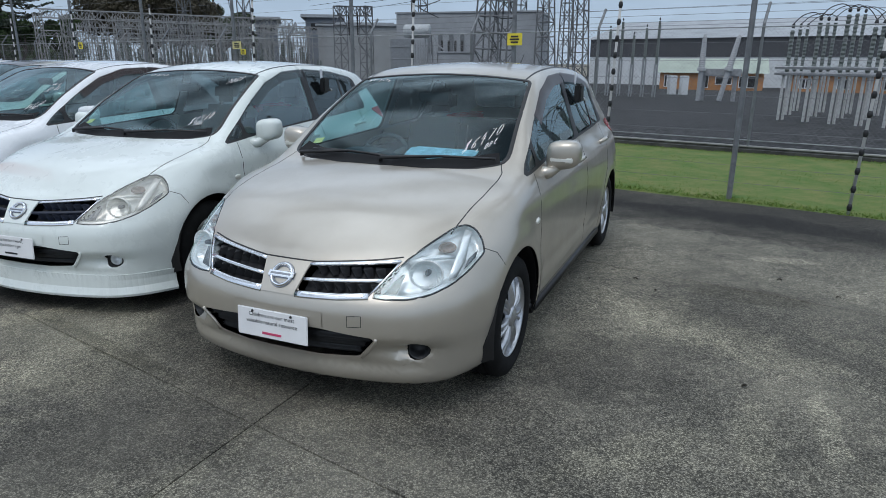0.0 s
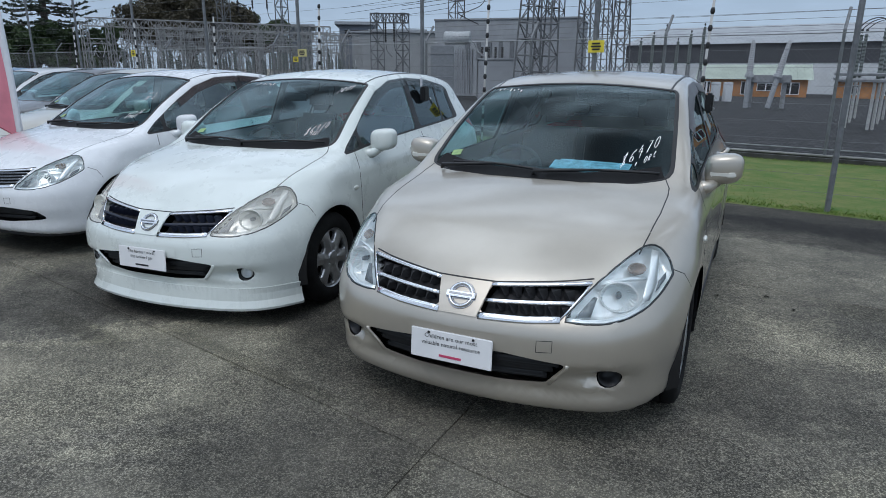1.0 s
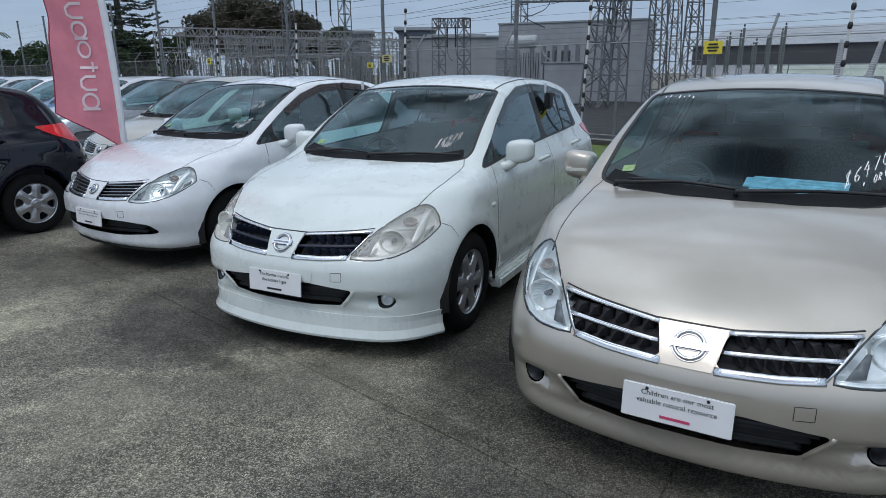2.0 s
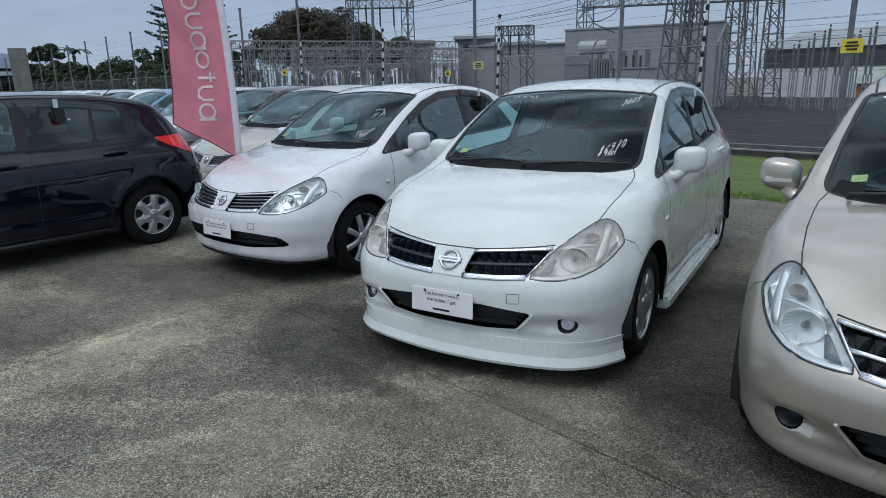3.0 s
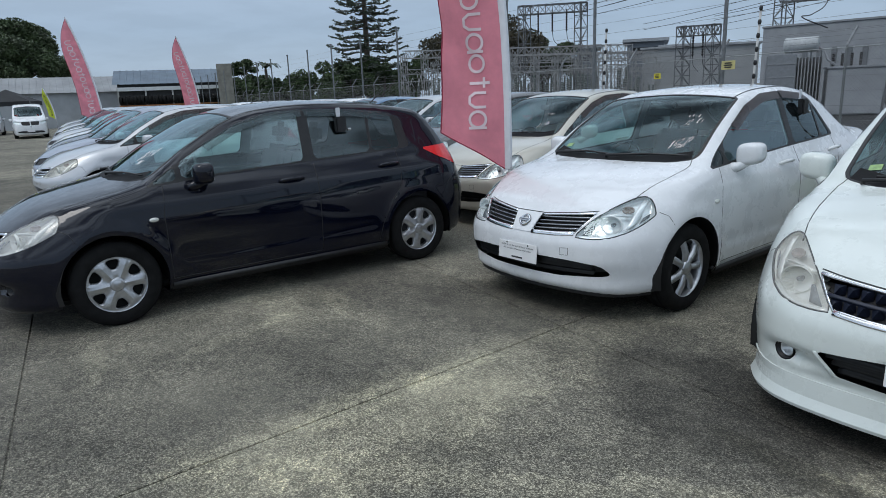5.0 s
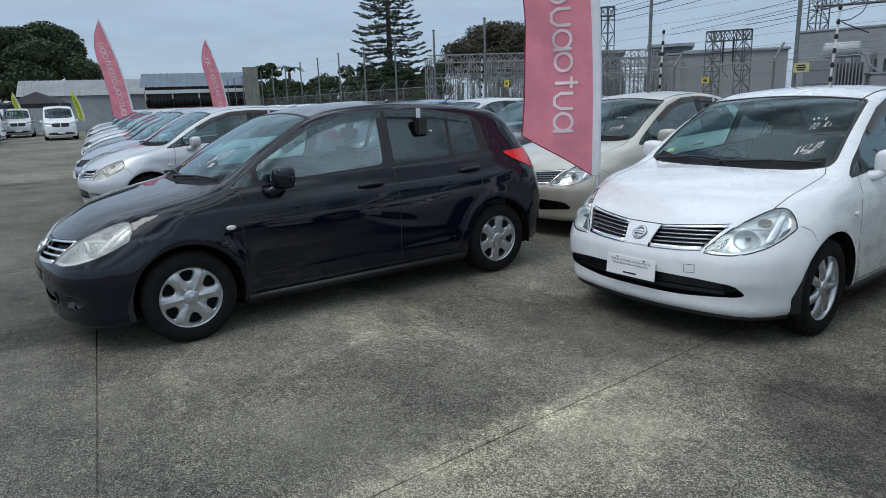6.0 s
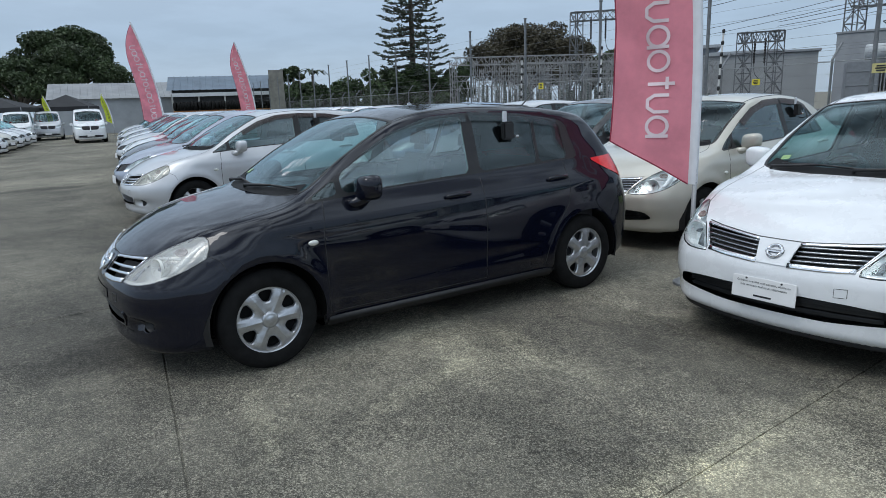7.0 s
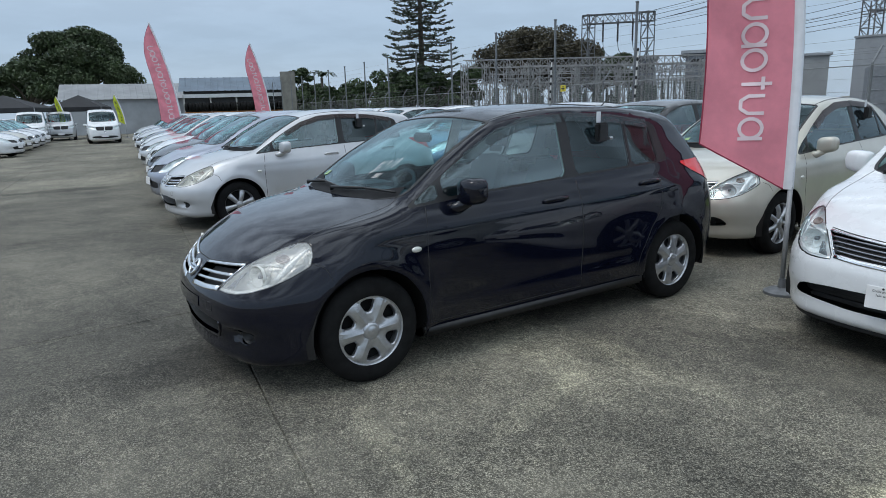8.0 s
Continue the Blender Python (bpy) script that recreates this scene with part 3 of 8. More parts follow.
def arch(ax):
    pts = [(ax + ARCH_R * math.cos(a), WHEEL_Z + ARCH_R * math.sin(a)) for a in [math.pi * (i / 22 * 1.12 - 0.06) for i in range(23)]]
    return pts + [(ax - ARCH_R, 0.05), (ax + ARCH_R, 0.05)]


def words(text, size, thin=0.0):
    """A line of lettering as a flat mesh in x, y, from the left, with its base at 0."""
    cu = bpy.data.curves.new("lettering", "FONT")
    cu.body, cu.size, cu.resolution_u, cu.offset = text, size, 3, -thin
    ob = new("lettering_tmp", cu)
    bpy.context.view_layer.update()
    me = bpy.data.meshes.new_from_object(ob.evaluated_get(bpy.context.evaluated_depsgraph_get()))
    bpy.data.objects.remove(ob)
    bpy.data.curves.remove(cu)
    bm = bmesh.new()
    bm.from_mesh(me)
    bpy.data.meshes.remove(me)
    return bm


def car_kit(shape, style, fine=True):
    """The meshes of one kind of car: name, parent, mesh, material, label. style: 'bars' or 'slats' for the grille."""
    kit = []
    low = not fine
    # the hatchback's grille sits lower than the saloon's
    gz = {"hatch": -0.028, "sedan": -0.012}.get(shape, 0.0)
    grille_line = [(u, v + gz) for u, v in (GRILLE if shape != "van" else VAN_GRILLE)]
    lamp_line = LAMP if shape != "van" else VAN_LAMP
    fog_y, fog_z = 0.600, 0.350

    def add(name, bm, mat, parent=None, label="", smooth=True, count=1):
        kit.append([name, as_mesh(name, bm, M.get(mat) or M["trim"], smooth), mat, parent, label])
        return len(kit) - 1

    bm = skin(shape, fine)
    surf = Surface(bm)
    layer = bm.faces.layers.int.new("tag")
    PANE0, TRIM, SCR, BACK, LAMP_T, GRI, LOW, TAIL_T, ARCH, DOOR0, HOOD_T, FB, RB, FOG = 10, 30, 31, 32, 40, 42, 44, 46, 48, 50, 60, 61, 62, 64
    for sg in (1, -1):
        o = 0 if sg > 0 else 1
        side = lambda c, sg=sg: c.y * sg > 0.3
        for ax in (AXLE, -AXLE):
            cut(bm, arch(ax), "side", lambda c, sg=sg: c.y * sg > 0.42, ARCH, layer)
        for i, (n, mat, poly) in enumerate(PANES[shape]):
            cut(bm, rounded(poly, 1), "side", side, PANE0 + i * 2 + o, layer)
        cut(bm, rounded(DLO[shape], 1), "side", lambda c, sg=sg: c.y * sg > 0.4, TRIM, layer)
        nose = lambda c: c.x > 1.45
        lamp, gri = rounded(lamp_line, 1), rounded(grille_line, 1)
        cut(bm, lamp if sg > 0 else mirror_y(lamp), "front", nose, LAMP_T + o, layer)
        cut(bm, gri if sg > 0 else mirror_y(gri), "front", nose, GRI + o, layer)
        if fine:
            fog = [(sg * fog_y + 0.048 * math.cos(a), fog_z + 0.043 * math.sin(a)) for a in [2 * math.pi * i / 14 for i in range(14)]]
            if shape == "hatch":
                cut(bm, fog, "front", nose, FOG, layer)
            cut(bm, rounded(TAIL[shape], 1), "side", lambda c, sg=sg: c.y * sg > 0.5, TAIL_T + o, layer)
        else:
            cut(bm, TAIL[shape], "side", lambda c, sg=sg: c.y * sg > 0.5, TAIL_T + o, layer)
    cut(bm, LOWER[shape] if shape == "hatch" else rounded(LOWER[shape], 1), "front", lambda c: c.x > 1.5, LOW, layer)
    screen_line = SCREEN if shape != "van" else VAN_SCREEN
    cut(bm, rounded(screen_line, 1), "top", lambda c: c.z > 0.9, SCR, layer)
    if shape != "sedan":
        cut(bm, rounded(BACKLIGHT[shape], 1), "front", lambda c: c.x < -1.2, BACK, layer)
    else:
        cut(bm, rounded([(-1.00, 0.0), (-1.02, 0.42), (-1.08, 0.52), (-1.50, 0.56), (-1.56, 0.50), (-1.58, 0.0), (-1.56, -0.50), (-1.50, -0.56), (-1.08, -0.52), (-1.02, -0.42)], 1), "top", lambda c: c.z > 0.9, BACK, layer)
    if fine:
        cut(bm, [(u, v + gz) for u, v in ((-0.44, 0.60), (0.44, 0.60), (0.50, 0.752), (0.40, 0.740), (0.25, 0.727), (0.13, 0.717), (-0.13, 0.717), (-0.25, 0.727), (-0.40, 0.740), (-0.50, 0.752))], "front", lambda c: c.x > 1.5, FB, layer)
        cut(bm, rounded(HOOD, 1), "top", lambda c: c.z > 0.6, HOOD_T, layer)
        for sg in (1, -1):
            for i, d in enumerate(DOORS[shape]):
                cut(bm, d, "side", lambda c, sg=sg: c.y * sg > 0.5, DOOR0 + i * 2 + (sg < 0), layer)
        cut(bm, FRONT_BUMPER, "side", lambda c: True, FB, layer)
        cut(bm, REAR_BUMPER[shape], "side", lambda c: True, RB, layer)
    bm.normal_update()
    # painted panels
    body = add("body", take(bm, layer, {0}), "PAINT")
    if fine:
        add("bonnet", take(bm, layer, {HOOD_T}), "PAINT")
        fb = add("front_bumper", take(bm, layer, {FB}), "PAINT")
        add("rear_bumper", take(bm, layer, {RB}), "PAINT")
        door = {}
        for i in range(2):
            for o in range(2):
                door[i, o] = add("front_door" if i == 0 else "rear_door", take(bm, layer, {DOOR0 + i * 2 + o}), "PAINT")
    else:
        fb, door = body, {(i, o): body for i in range(2) for o in range(2)}
    if fine:
        # dark gaps between the panels
        def gap(line, view, sg=1, w=0.0055, parent=None):
            b2 = bmesh.new()
            surf.strip(b2, line, view, w, 0.0007, side=sg)
            add("panel_gap", b2, "trim", parent)

        gap([(u, v + gz) for u, v in ((-0.50, 0.752), (-0.40, 0.740), (-0.25, 0.727), (-0.13, 0.717), (0.13, 0.717), (0.25, 0.727), (0.40, 0.740), (0.50, 0.752))], "front", w=0.007)
        for sg in (1, -1):
            gap([(1.67, sg * 0.638), (1.55, sg * 0.655), (1.35, sg * 0.668), (1.14, sg * 0.668), (1.06, sg * 0.662), (0.995, sg * 0.635)], "top", sg)
            for i, d in enumerate(DOORS[shape]):
                gap(d[:4] if i == 0 else d[2:], "side", sg, parent=door[i, 0 if sg > 0 else 1])
            gap([(-0.305, 1.0), (-0.30, 0.275)], "side", sg, 0.007)
            gap([(1.505, 0.615), (1.545, 0.70), (1.60, 0.728)], "side", sg, 0.004)
            gap(REAR_BUMPER[shape][1:4], "side", sg, 0.004)
    # dark window surround and glass
    add("window_surround", take(bm, layer, {TRIM}, -0.001), "trim")
    for i, (n, mat, poly) in enumerate(PANES[shape]):
        for o in range(2):
            add(n, take(bm, layer, {PANE0 + i * 2 + o}, -0.004), mat, label="dark tinted glass" if mat == "privacy" else "clear greenish glass")
    add("windscreen", take(bm, layer, {SCR}, -0.002), "screen", label="clear windscreen with a dark border")
    add("rear_screen", take(bm, layer, {BACK}, -0.003), "privacy", label="dark tinted rear screen")
    b2 = bmesh.new()
    sc = rounded(screen_line, 1)
    surf.strip(b2, sc, "top", 0.022 if fine else 0.03, 0.002, closed=True)
    add("windscreen_seal", b2, "trim")
    if fine:
        # the painted dark border of the windscreen, wider along its foot
        b2 = bmesh.new()
        foot = [(1.158, 0.0), (1.144, 0.25), (1.074, 0.495), (0.992, 0.628)]
        inner = [(1.062, 0.0), (1.047, 0.24), (0.982, 0.465), (0.918, 0.598)]
        poly = [(u, -v) for u, v in foot[:0:-1]] + foot + inner[::-1] + [(u, -v) for u, v in inner[1:]]
        surf.patch(b2, poly, "top", 0.0025)
        add("cowl_panel", b2, "cowl", None, "black plastic cowl under the wipers")
        b2 = bmesh.new()
        surf.patch(b2, [(0.90, -0.56), (0.94, -0.56), (0.94, -0.50), (0.90, -0.50)], "top", 0.0015)
        add("windscreen_sticker", b2, "sticker", None, "small green and yellow windscreen sticker")
        # pale lining inside pillars and roof
        b2 = take(bm, layer, {0, TRIM}, -0.02)
        bmesh.ops.delete(b2, geom=[f for f in b2.faces if f.calc_center_median().z < 1.02 or f.calc_center_median().x > 0.95 or f.calc_center_median().x < -1.75], context="FACES")
        bmesh.ops.reverse_faces(b2, faces=b2.faces[:])
        add("roof_lining", b2, "lining")
    # lamps
    for o, sg in ((0, 1), (1, -1)):
        lamp = lamp_line if sg > 0 else mirror_y(lamp_line)
        hl = add("headlight", take(bm, layer, {LAMP_T + o}, 0.001), "clear", label="clear swept-back headlight cover")
        b2 = take(bm, layer, {LAMP_T + o}, -0.006)
        for v in b2.verts:
            v.co += Vector((-0.055, -0.03 * sg, -0.004)) * (1.0 if not v.is_boundary else 0.1)
        add("lamp_lining", b2, "LAMP", hl)
        if fine:
            # the dipped-beam bowl: a fluted cup with a dark hollow and a bulb shield
            p, n = surf.at("front", 0.605 * sg, 0.660)
            c = p + Vector((-0.020, -0.004 * sg, 0.0))
            turn = Vector((1, 0.22 * sg, 0.12)).to_track_quat("X", "Z").to_matrix().to_4x4()
            b2 = bmesh.new()
            rings = []
            for h, r in ((-0.075, 0.012), (-0.070, 0.030), (-0.050, 0.050), (-0.022, 0.062), (-0.004, 0.066), (-0.004, 0.070), (-0.02, 0.071)):
                ring = []
                for k in range(48):
                    a = 2 * math.pi * k / 48
                    q = r * (1 + (0.030 if k % 2 else -0.030) * (0.02 < r < 0.064))
                    ring.append(b2.verts.new((h, q * 1.06 * math.cos(a), q * 0.86 * math.sin(a))))
                rings.append(ring)
            for ra, rb in zip(rings, rings[1:]):
                for k in range(48):
                    b2.faces.new((ra[k], ra[(k + 1) % 48], rb[(k + 1) % 48], rb[k]))
            bmesh.ops.transform(b2, matrix=Matrix.Translation(c) @ turn, verts=b2.verts[:])
            add("reflector_bowl", b2, "LAMP", hl, smooth=False)
            b2 = bmesh.new()
            lathe(b2, [(-0.072, 0.013), (-0.03, 0.012), (-0.018, 0.009), (-0.014, 0.0005)], 12, "x")
            bmesh.ops.transform(b2, matrix=Matrix.Translation(c) @ turn, verts=b2.verts[:])
            add("bulb", b2, "lamp_dark", hl)
            # the indicator's oval pocket above it
            p, n = surf.at("front", 0.648 * sg, 0.757)
            b2 = bmesh.new()
            lathe(b2, [(-0.030, 0.0005), (-0.026, 0.016), (-0.014, 0.026), (-0.006, 0.030), (-0.004, 0.034), (-0.016, 0.035)], 24, "x")
            for v in b2.verts:
                v.co.y *= 1.15
                v.co.z *= 0.75
            bmesh.ops.transform(b2, matrix=Matrix.Translation(p + Vector((-0.010, -0.004 * sg, -0.004))) @ n.to_track_quat("X", "Z").to_matrix().to_4x4(), verts=b2.verts[:])
            add("indicator_lens", b2, "amber", hl)
            # bright panels between the bowl and the outer end, and the clear tip
            b2 = bmesh.new()
            surf.patch(b2, [(sg * u, v) for u, v in ((0.690, 0.640), (0.715, 0.645), (0.728, 0.700), (0.712, 0.800), (0.682, 0.812), (0.694, 0.740))], "front", -0.010, 0.004)
            add("lamp_divider", b2, "LAMP", hl)
            b2 = bmesh.new()
            surf.patch(b2, [(sg * u, v) for u, v in ((0.733, 0.668), (0.757, 0.705), (0.755, 0.730), (0.736, 0.705))], "front", -0.014, 0.003)
            add("side_lamp", b2, "lamp_dark", hl)
            b2 = bmesh.new()
            surf.patch(b2, [(sg * u, v) for u, v in ((0.462, 0.598), (0.520, 0.604), (0.530, 0.668), (0.515, 0.672))], "front", -0.012, 0.003)
            add("parking_lamp", b2, "lamp_dark", hl)
            b2 = bmesh.new()
            surf.strip(b2, [(sg * u, v) for u, v in ((0.432, 0.590), (0.50, 0.588), (0.57, 0.590), (0.64, 0.603), (0.70, 0.630))], "front", 0.014, -0.004, sink=0.03)
            surf.strip(b2, [(sg * u, v) for u, v in ((0.530, 0.712), (0.58, 0.725), (0.64, 0.728), (0.69, 0.722))], "front", 0.010, -0.010, sink=0.03)
            add("lamp_bezel", b2, "LAMP", hl)
            b2 = bmesh.new()
            surf.strip(b2, rounded(lamp, 1), "front", 0.007, 0.001, closed=True)
            add("lamp_seal", b2, "trim", hl)
    for o, sg in ((0, 1), (1, -1)):
        tl = add("tail_light", take(bm, layer, {TAIL_T + o}, 0.004), "tail", label="red tail light lens")
    # grille: dark well, bright surround and bars
    grs = [add("grille", take(bm, layer, {GRI + o}, -0.05 if fine else -0.01), "matt") for o in range(2)]
    if fine:
        for sg in (1, -1):
            gr = grs[0 if sg > 0 else 1]
            g2 = [(u * sg, v) for u, v in grille_line]
            b2 = bmesh.new()
            surf.strip(b2, [g2[9], g2[8], g2[7], g2[6], g2[5]], "front", 0.016, 0.006)
            surf.strip(b2, [g2[0], g2[1], g2[2]], "front", 0.030, 0.006)
            surf.strip(b2, [g2[2], g2[3], g2[4], g2[5]], "front", 0.008, 0.003)
            add("grille_frame", b2, "chrome", gr, "bright chrome frame")
            rows = {"bars": [0.653], "three": [0.634, 0.668]}.get(style, [0.625, 0.648, 0.671, 0.694])
            if style == "hive":
                rows = [0.653]
            if fine:
                for r in rows:
                    b2 = bmesh.new()
                    e = 0.090 + (r - 0.60) * 0.24
                    f = 0.415 + (r - 0.60) * 0.66
                    surf.strip(b2, [(sg * e, r + gz), (sg * (e + f) / 2, r + 0.009 + gz), (sg * f, r + 0.019 + gz)], "front", 0.009 if style == "slats" else 0.015, 0.003, sink=0.02)
                    add("grille_bar", b2, {"slats": "dark_chrome", "hive": "hive"}.get(style, "chrome"), gr)
            # dark teeth between the bars
            if style in ("bars", "hive"):
                for r in (0.632, 0.686):
                    for i in range(6):
                        b2 = bmesh.new()
                        y = sg * (0.155 + i * 0.052)
                        p, n = surf.at("front", y, r + gz)
                        vs = [b2.verts.new(p + Vector(q)) for q in ((-0.045, -0.022, -0.022), (-0.045, 0.022, -0.022), (-0.045, 0.022, 0.022), (-0.045, -0.022, 0.022), (-0.008, -0.004 * sg, 0.019), (-0.012, 0.016 * sg, -0.019))]
                        for q in ((0, 1, 5), (1, 2, 4, 5), (2, 3, 4), (3, 0, 5, 4)):
                            b2.faces.new([vs[t] for t in q])
                        bmesh.ops.recalc_face_normals(b2, faces=b2.faces[:])
                        add("grille_tooth", b2, "hive" if style == "hive" else "matt", gr, smooth=False)
    b2 = bmesh.new()
    plaque = [(u, v + gz) for u, v in ((-0.083, 0.590), (0.083, 0.590), (0.116, 0.712), (-0.116, 0.712))]
    surf.patch(b2, plaque, "front", 0.006)
    bp = add("badge_panel", b2, "PAINT")
    b2 = bmesh.new()
    p, n = surf.at("front", 0, 0.655 + gz)
    tilt = Matrix.Translation(p + n * 0.010) @ n.to_track_quat("X", "Z").to_matrix().to_4x4()
    r0 = 0.053 if style != "slats" else 0.042
    ring = [(-0.004, r0 - 0.012), (0.005, r0 - 0.010), (0.009, r0 - 0.006), (0.009, r0 - 0.002), (0.004, r0 + 0.002), (-0.004, r0 + 0.003)]
    lathe(b2, ring, 32 if fine else 12, "x")
    bmesh.ops.transform(b2, matrix=tilt, verts=b2.verts[:])
    add("badge_ring", b2, "chrome", bp)
    b2 = bmesh.new()
    box(b2, (0, -r0 * 1.18, -r0 * 0.24), (0.012, r0 * 1.18, r0 * 0.24), 0.003, tilt)
    add("badge_bar", b2, "chrome", bp, smooth=False)
    if fine:
        # the shadow round ring and bar, modelled as dark rims, and one plain dark bar for the maker's lettering
        b2 = bmesh.new()
        lathe(b2, [(-0.003, r0 + 0.001), (-0.0005, r0 + 0.002), (-0.0005, r0 + 0.006), (-0.003, r0 + 0.007)], 32, "x")
        lathe(b2, [(-0.003, r0 - 0.016), (-0.0005, r0 - 0.015), (-0.0005, r0 - 0.011), (-0.003, r0 - 0.010)], 32, "x")
        bmesh.ops.transform(b2, matrix=tilt, verts=b2.verts[:])
        box(b2, (-0.003, -r0 * 1.22, -r0 * 0.32), (-0.0005, r0 * 1.22, r0 * 0.32), 0, tilt)
        add("badge_edge", b2, "dark_chrome", bp, smooth=False)
        b2 = bmesh.new()
        box(b2, (0.0122, -r0 * 0.95, -r0 * 0.09), (0.0128, r0 * 0.95, r0 * 0.09), 0, tilt)
        add("badge_mark", b2, "dark_chrome", bp, smooth=False)
    # lower air intake
    b2 = take(bm, layer, {LOW}, -0.06 if fine else -0.01)
    lw = add("lower_intake", b2, "matt")
    if fine:
        for r in ((0.335, 0.365, 0.395) if shape == "hatch" else (0.34, 0.375, 0.40)):
            b2 = bmesh.new()
            e = 0.375 + (r - 0.335) * 0.8 if shape == "hatch" else 0.55
            surf.strip(b2, [(-e, r), (0, r - 0.006), (e, r)], "front", 0.012, -0.022, sink=0.06)
            add("intake_slat", b2, "trim", lw)
        for sg in (1, -1):
            if shape == "hatch":
                b2 = bmesh.new()
                p, n = surf.at("front", sg * fog_y, fog_z)
                q = Matrix.Translation(p) @ (Vector((1, 0.42 * sg, 0.0))).to_track_quat("X", "Z").to_matrix().to_4x4()
                lathe(b2, [(0.004, 0.045), (0.003, 0.041), (-0.05, 0.038), (-0.05, 0.0005)], 24, "x")
                bmesh.ops.transform(b2, matrix=q, verts=b2.verts[:])
                fg = add("fog_lamp_pocket", b2, "trim")
                b2 = bmesh.new()
                lathe(b2, [(-0.03, 0.036), (-0.012, 0.035), (-0.010, 0.031), (-0.016, 0.027), (-0.034, 0.016), (-0.038, 0.0005)], 24, "x")
                bmesh.ops.transform(b2, matrix=q, verts=b2.verts[:])
                kit.append(["fog_lamp", as_mesh("fog_lamp", b2, M["reflector"]), "FOG", fg, "round clear fog lamp with a bright rim"])
        # the bright lips beside the hatchback's intake
        if shape == "hatch":
            for sg in (1, -1):
                b2 = bmesh.new()
                surf.strip(b2, [(sg * 0.380, 0.312), (sg * 0.415, 0.352), (sg * 0.452, 0.398), (sg * 0.456, 0.414)], "front", 0.014, 0.007)
                add("intake_lip", b2, "PAINT", fb)
        # towing-eye cover and plate bracket recess
        b2 = bmesh.new()
        surf.strip(b2, [(0.335, 0.505), (0.395, 0.509), (0.395, 0.462), (0.335, 0.458)], "front", 0.003, 0.0015, closed=True)
        add("towing_eye_cover", b2, "trim", fb)
        b2 = bmesh.new()
        surf.patch(b2, [(-0.225, 0.45), (0.225, 0.45), (0.225, 0.51), (-0.225, 0.51)], "front", 0.0035)
        add("plate_rest", b2, "PAINT", fb)
    # number-plate board
    b2 = bmesh.new()
    p, n = surf.at("front", 0, 0.43)
    pm = Matrix.Translation((p.x + 0.012, -0.012, 0.424 if shape == "hatch" else 0.432)) @ pose(0, 0, 0, 0, -4, 0)
    box(b2, (-0.004, -0.182, -0.064), (0.004, 0.182, 0.064), 0.003, pm)
    pl = add("plate_board", b2, "plate", None, "white slogan plate", False)
    kit[pl].append(pm)
    # wheel housings, sills, underside
    for ax in (AXLE, -AXLE):
        for sg in (1, -1):
            b2 = bmesh.new()
            arc = [math.pi * (i / 16 * 1.16 - 0.08) for i in range(17)]
            ra = ARCH_R + 0.003
            rings = [[b2.verts.new((ax + r * math.cos(a), y * sg, WHEEL_Z + r * math.sin(a))) for a in arc] for r, y in ((ra, 0.842), (ra + 0.004, 0.825), (ra + 0.03, 0.80), (ra + 0.03, 0.50), (0.02, 0.50))]
            for a, b in zip(rings, rings[1:]):
                for k in range(16):
                    b2.faces.new((a[k], a[k + 1], b[k + 1], b[k]))
            add("wheel_housing", b2, "void")
    b2 = bmesh.new()
    box(b2, (-1.80, -0.70, 0.19), (1.80, 0.70, 0.24), 0.02)
    add("underside", b2, "void", smooth=False)
    if fine:
        for sg in (1, -1):
            b2 = bmesh.new()
            box(b2, (-0.95, sg * 0.80 - 0.035, 0.185), (0.95, sg * 0.80 + 0.035, 0.262), 0.018)
            add("sill", b2, "SILL", smooth=True)
    # door furniture
    for o, sg in ((0, 1), (1, -1)):
        b2 = bmesh.new()
        foot = [(0.715, sg * 0.770, 0.922), (0.690, sg * 0.815, 0.932), (0.655, sg * 0.855, 0.968)]
        tube(b2, foot, [0.045, 0.035, 0.035], 8)
        for v in b2.verts:
            v.co.x = 0.70 + (v.co.x - 0.70) * 1.3
        mi = add("mirror_stalk", b2, "PAINT" if fine else "trim", door[0, o])
        b2 = bmesh.new()
        bmesh.ops.create_uvsphere(b2, u_segments=20 if fine else 10, v_segments=14 if fine else 8, radius=1.0)
        for v in b2.verts:
            x, y, z = v.co
            t = 1 - 0.16 * max(0, y)
            e = 0.54
            x, y, z = (math.copysign(abs(q) ** e, q) for q in (x, y, z))
            v.co = Vector((0.625 + 0.082 * x * t * (1.0 if x > 0 else 0.75), sg * (0.880 + 0.094 * y), 1.024 + 0.080 * z * t + 0.010 * y))
        add("mirror_housing", b2, "PAINT", door[0, o], "rounded door mirror housing")
        if fine:
            b2 = bmesh.new()
            box(b2, (0.570, sg * 0.878 - 0.058, 0.978), (0.578, sg * 0.878 + 0.058, 1.05), 0.003)
            add("mirror_glass", b2, "chrome", door[0, o], smooth=False)
            for i, hx in enumerate((-0.075, -1.015)):
                hz = 0.893 if i == 0 else 0.925
                p, n = surf.at("side", hx, hz, sg)
                b2 = bmesh.new()
                pts = [p + n * h + Vector((dx, 0, dz)) for dx, dz, h in ((0.105, -0.004, -0.004), (0.08, 0.0, 0.024), (0.0, 0.003, 0.032), (-0.08, 0.003, 0.028), (-0.11, 0.001, -0.002))]
                tube(b2, pts, [0.013, 0.014, 0.0155, 0.014, 0.012], 10)
                add("door_handle", b2, "PAINT", door[i, o])
                b2 = bmesh.new()
                surf.patch(b2, rounded([(hx - 0.075, hz - 0.032), (hx + 0.07, hz - 0.034), (hx + 0.075, hz + 0.026), (hx - 0.075, hz + 0.028)], 2), "side", 0.0012, side=sg, step=0.04)
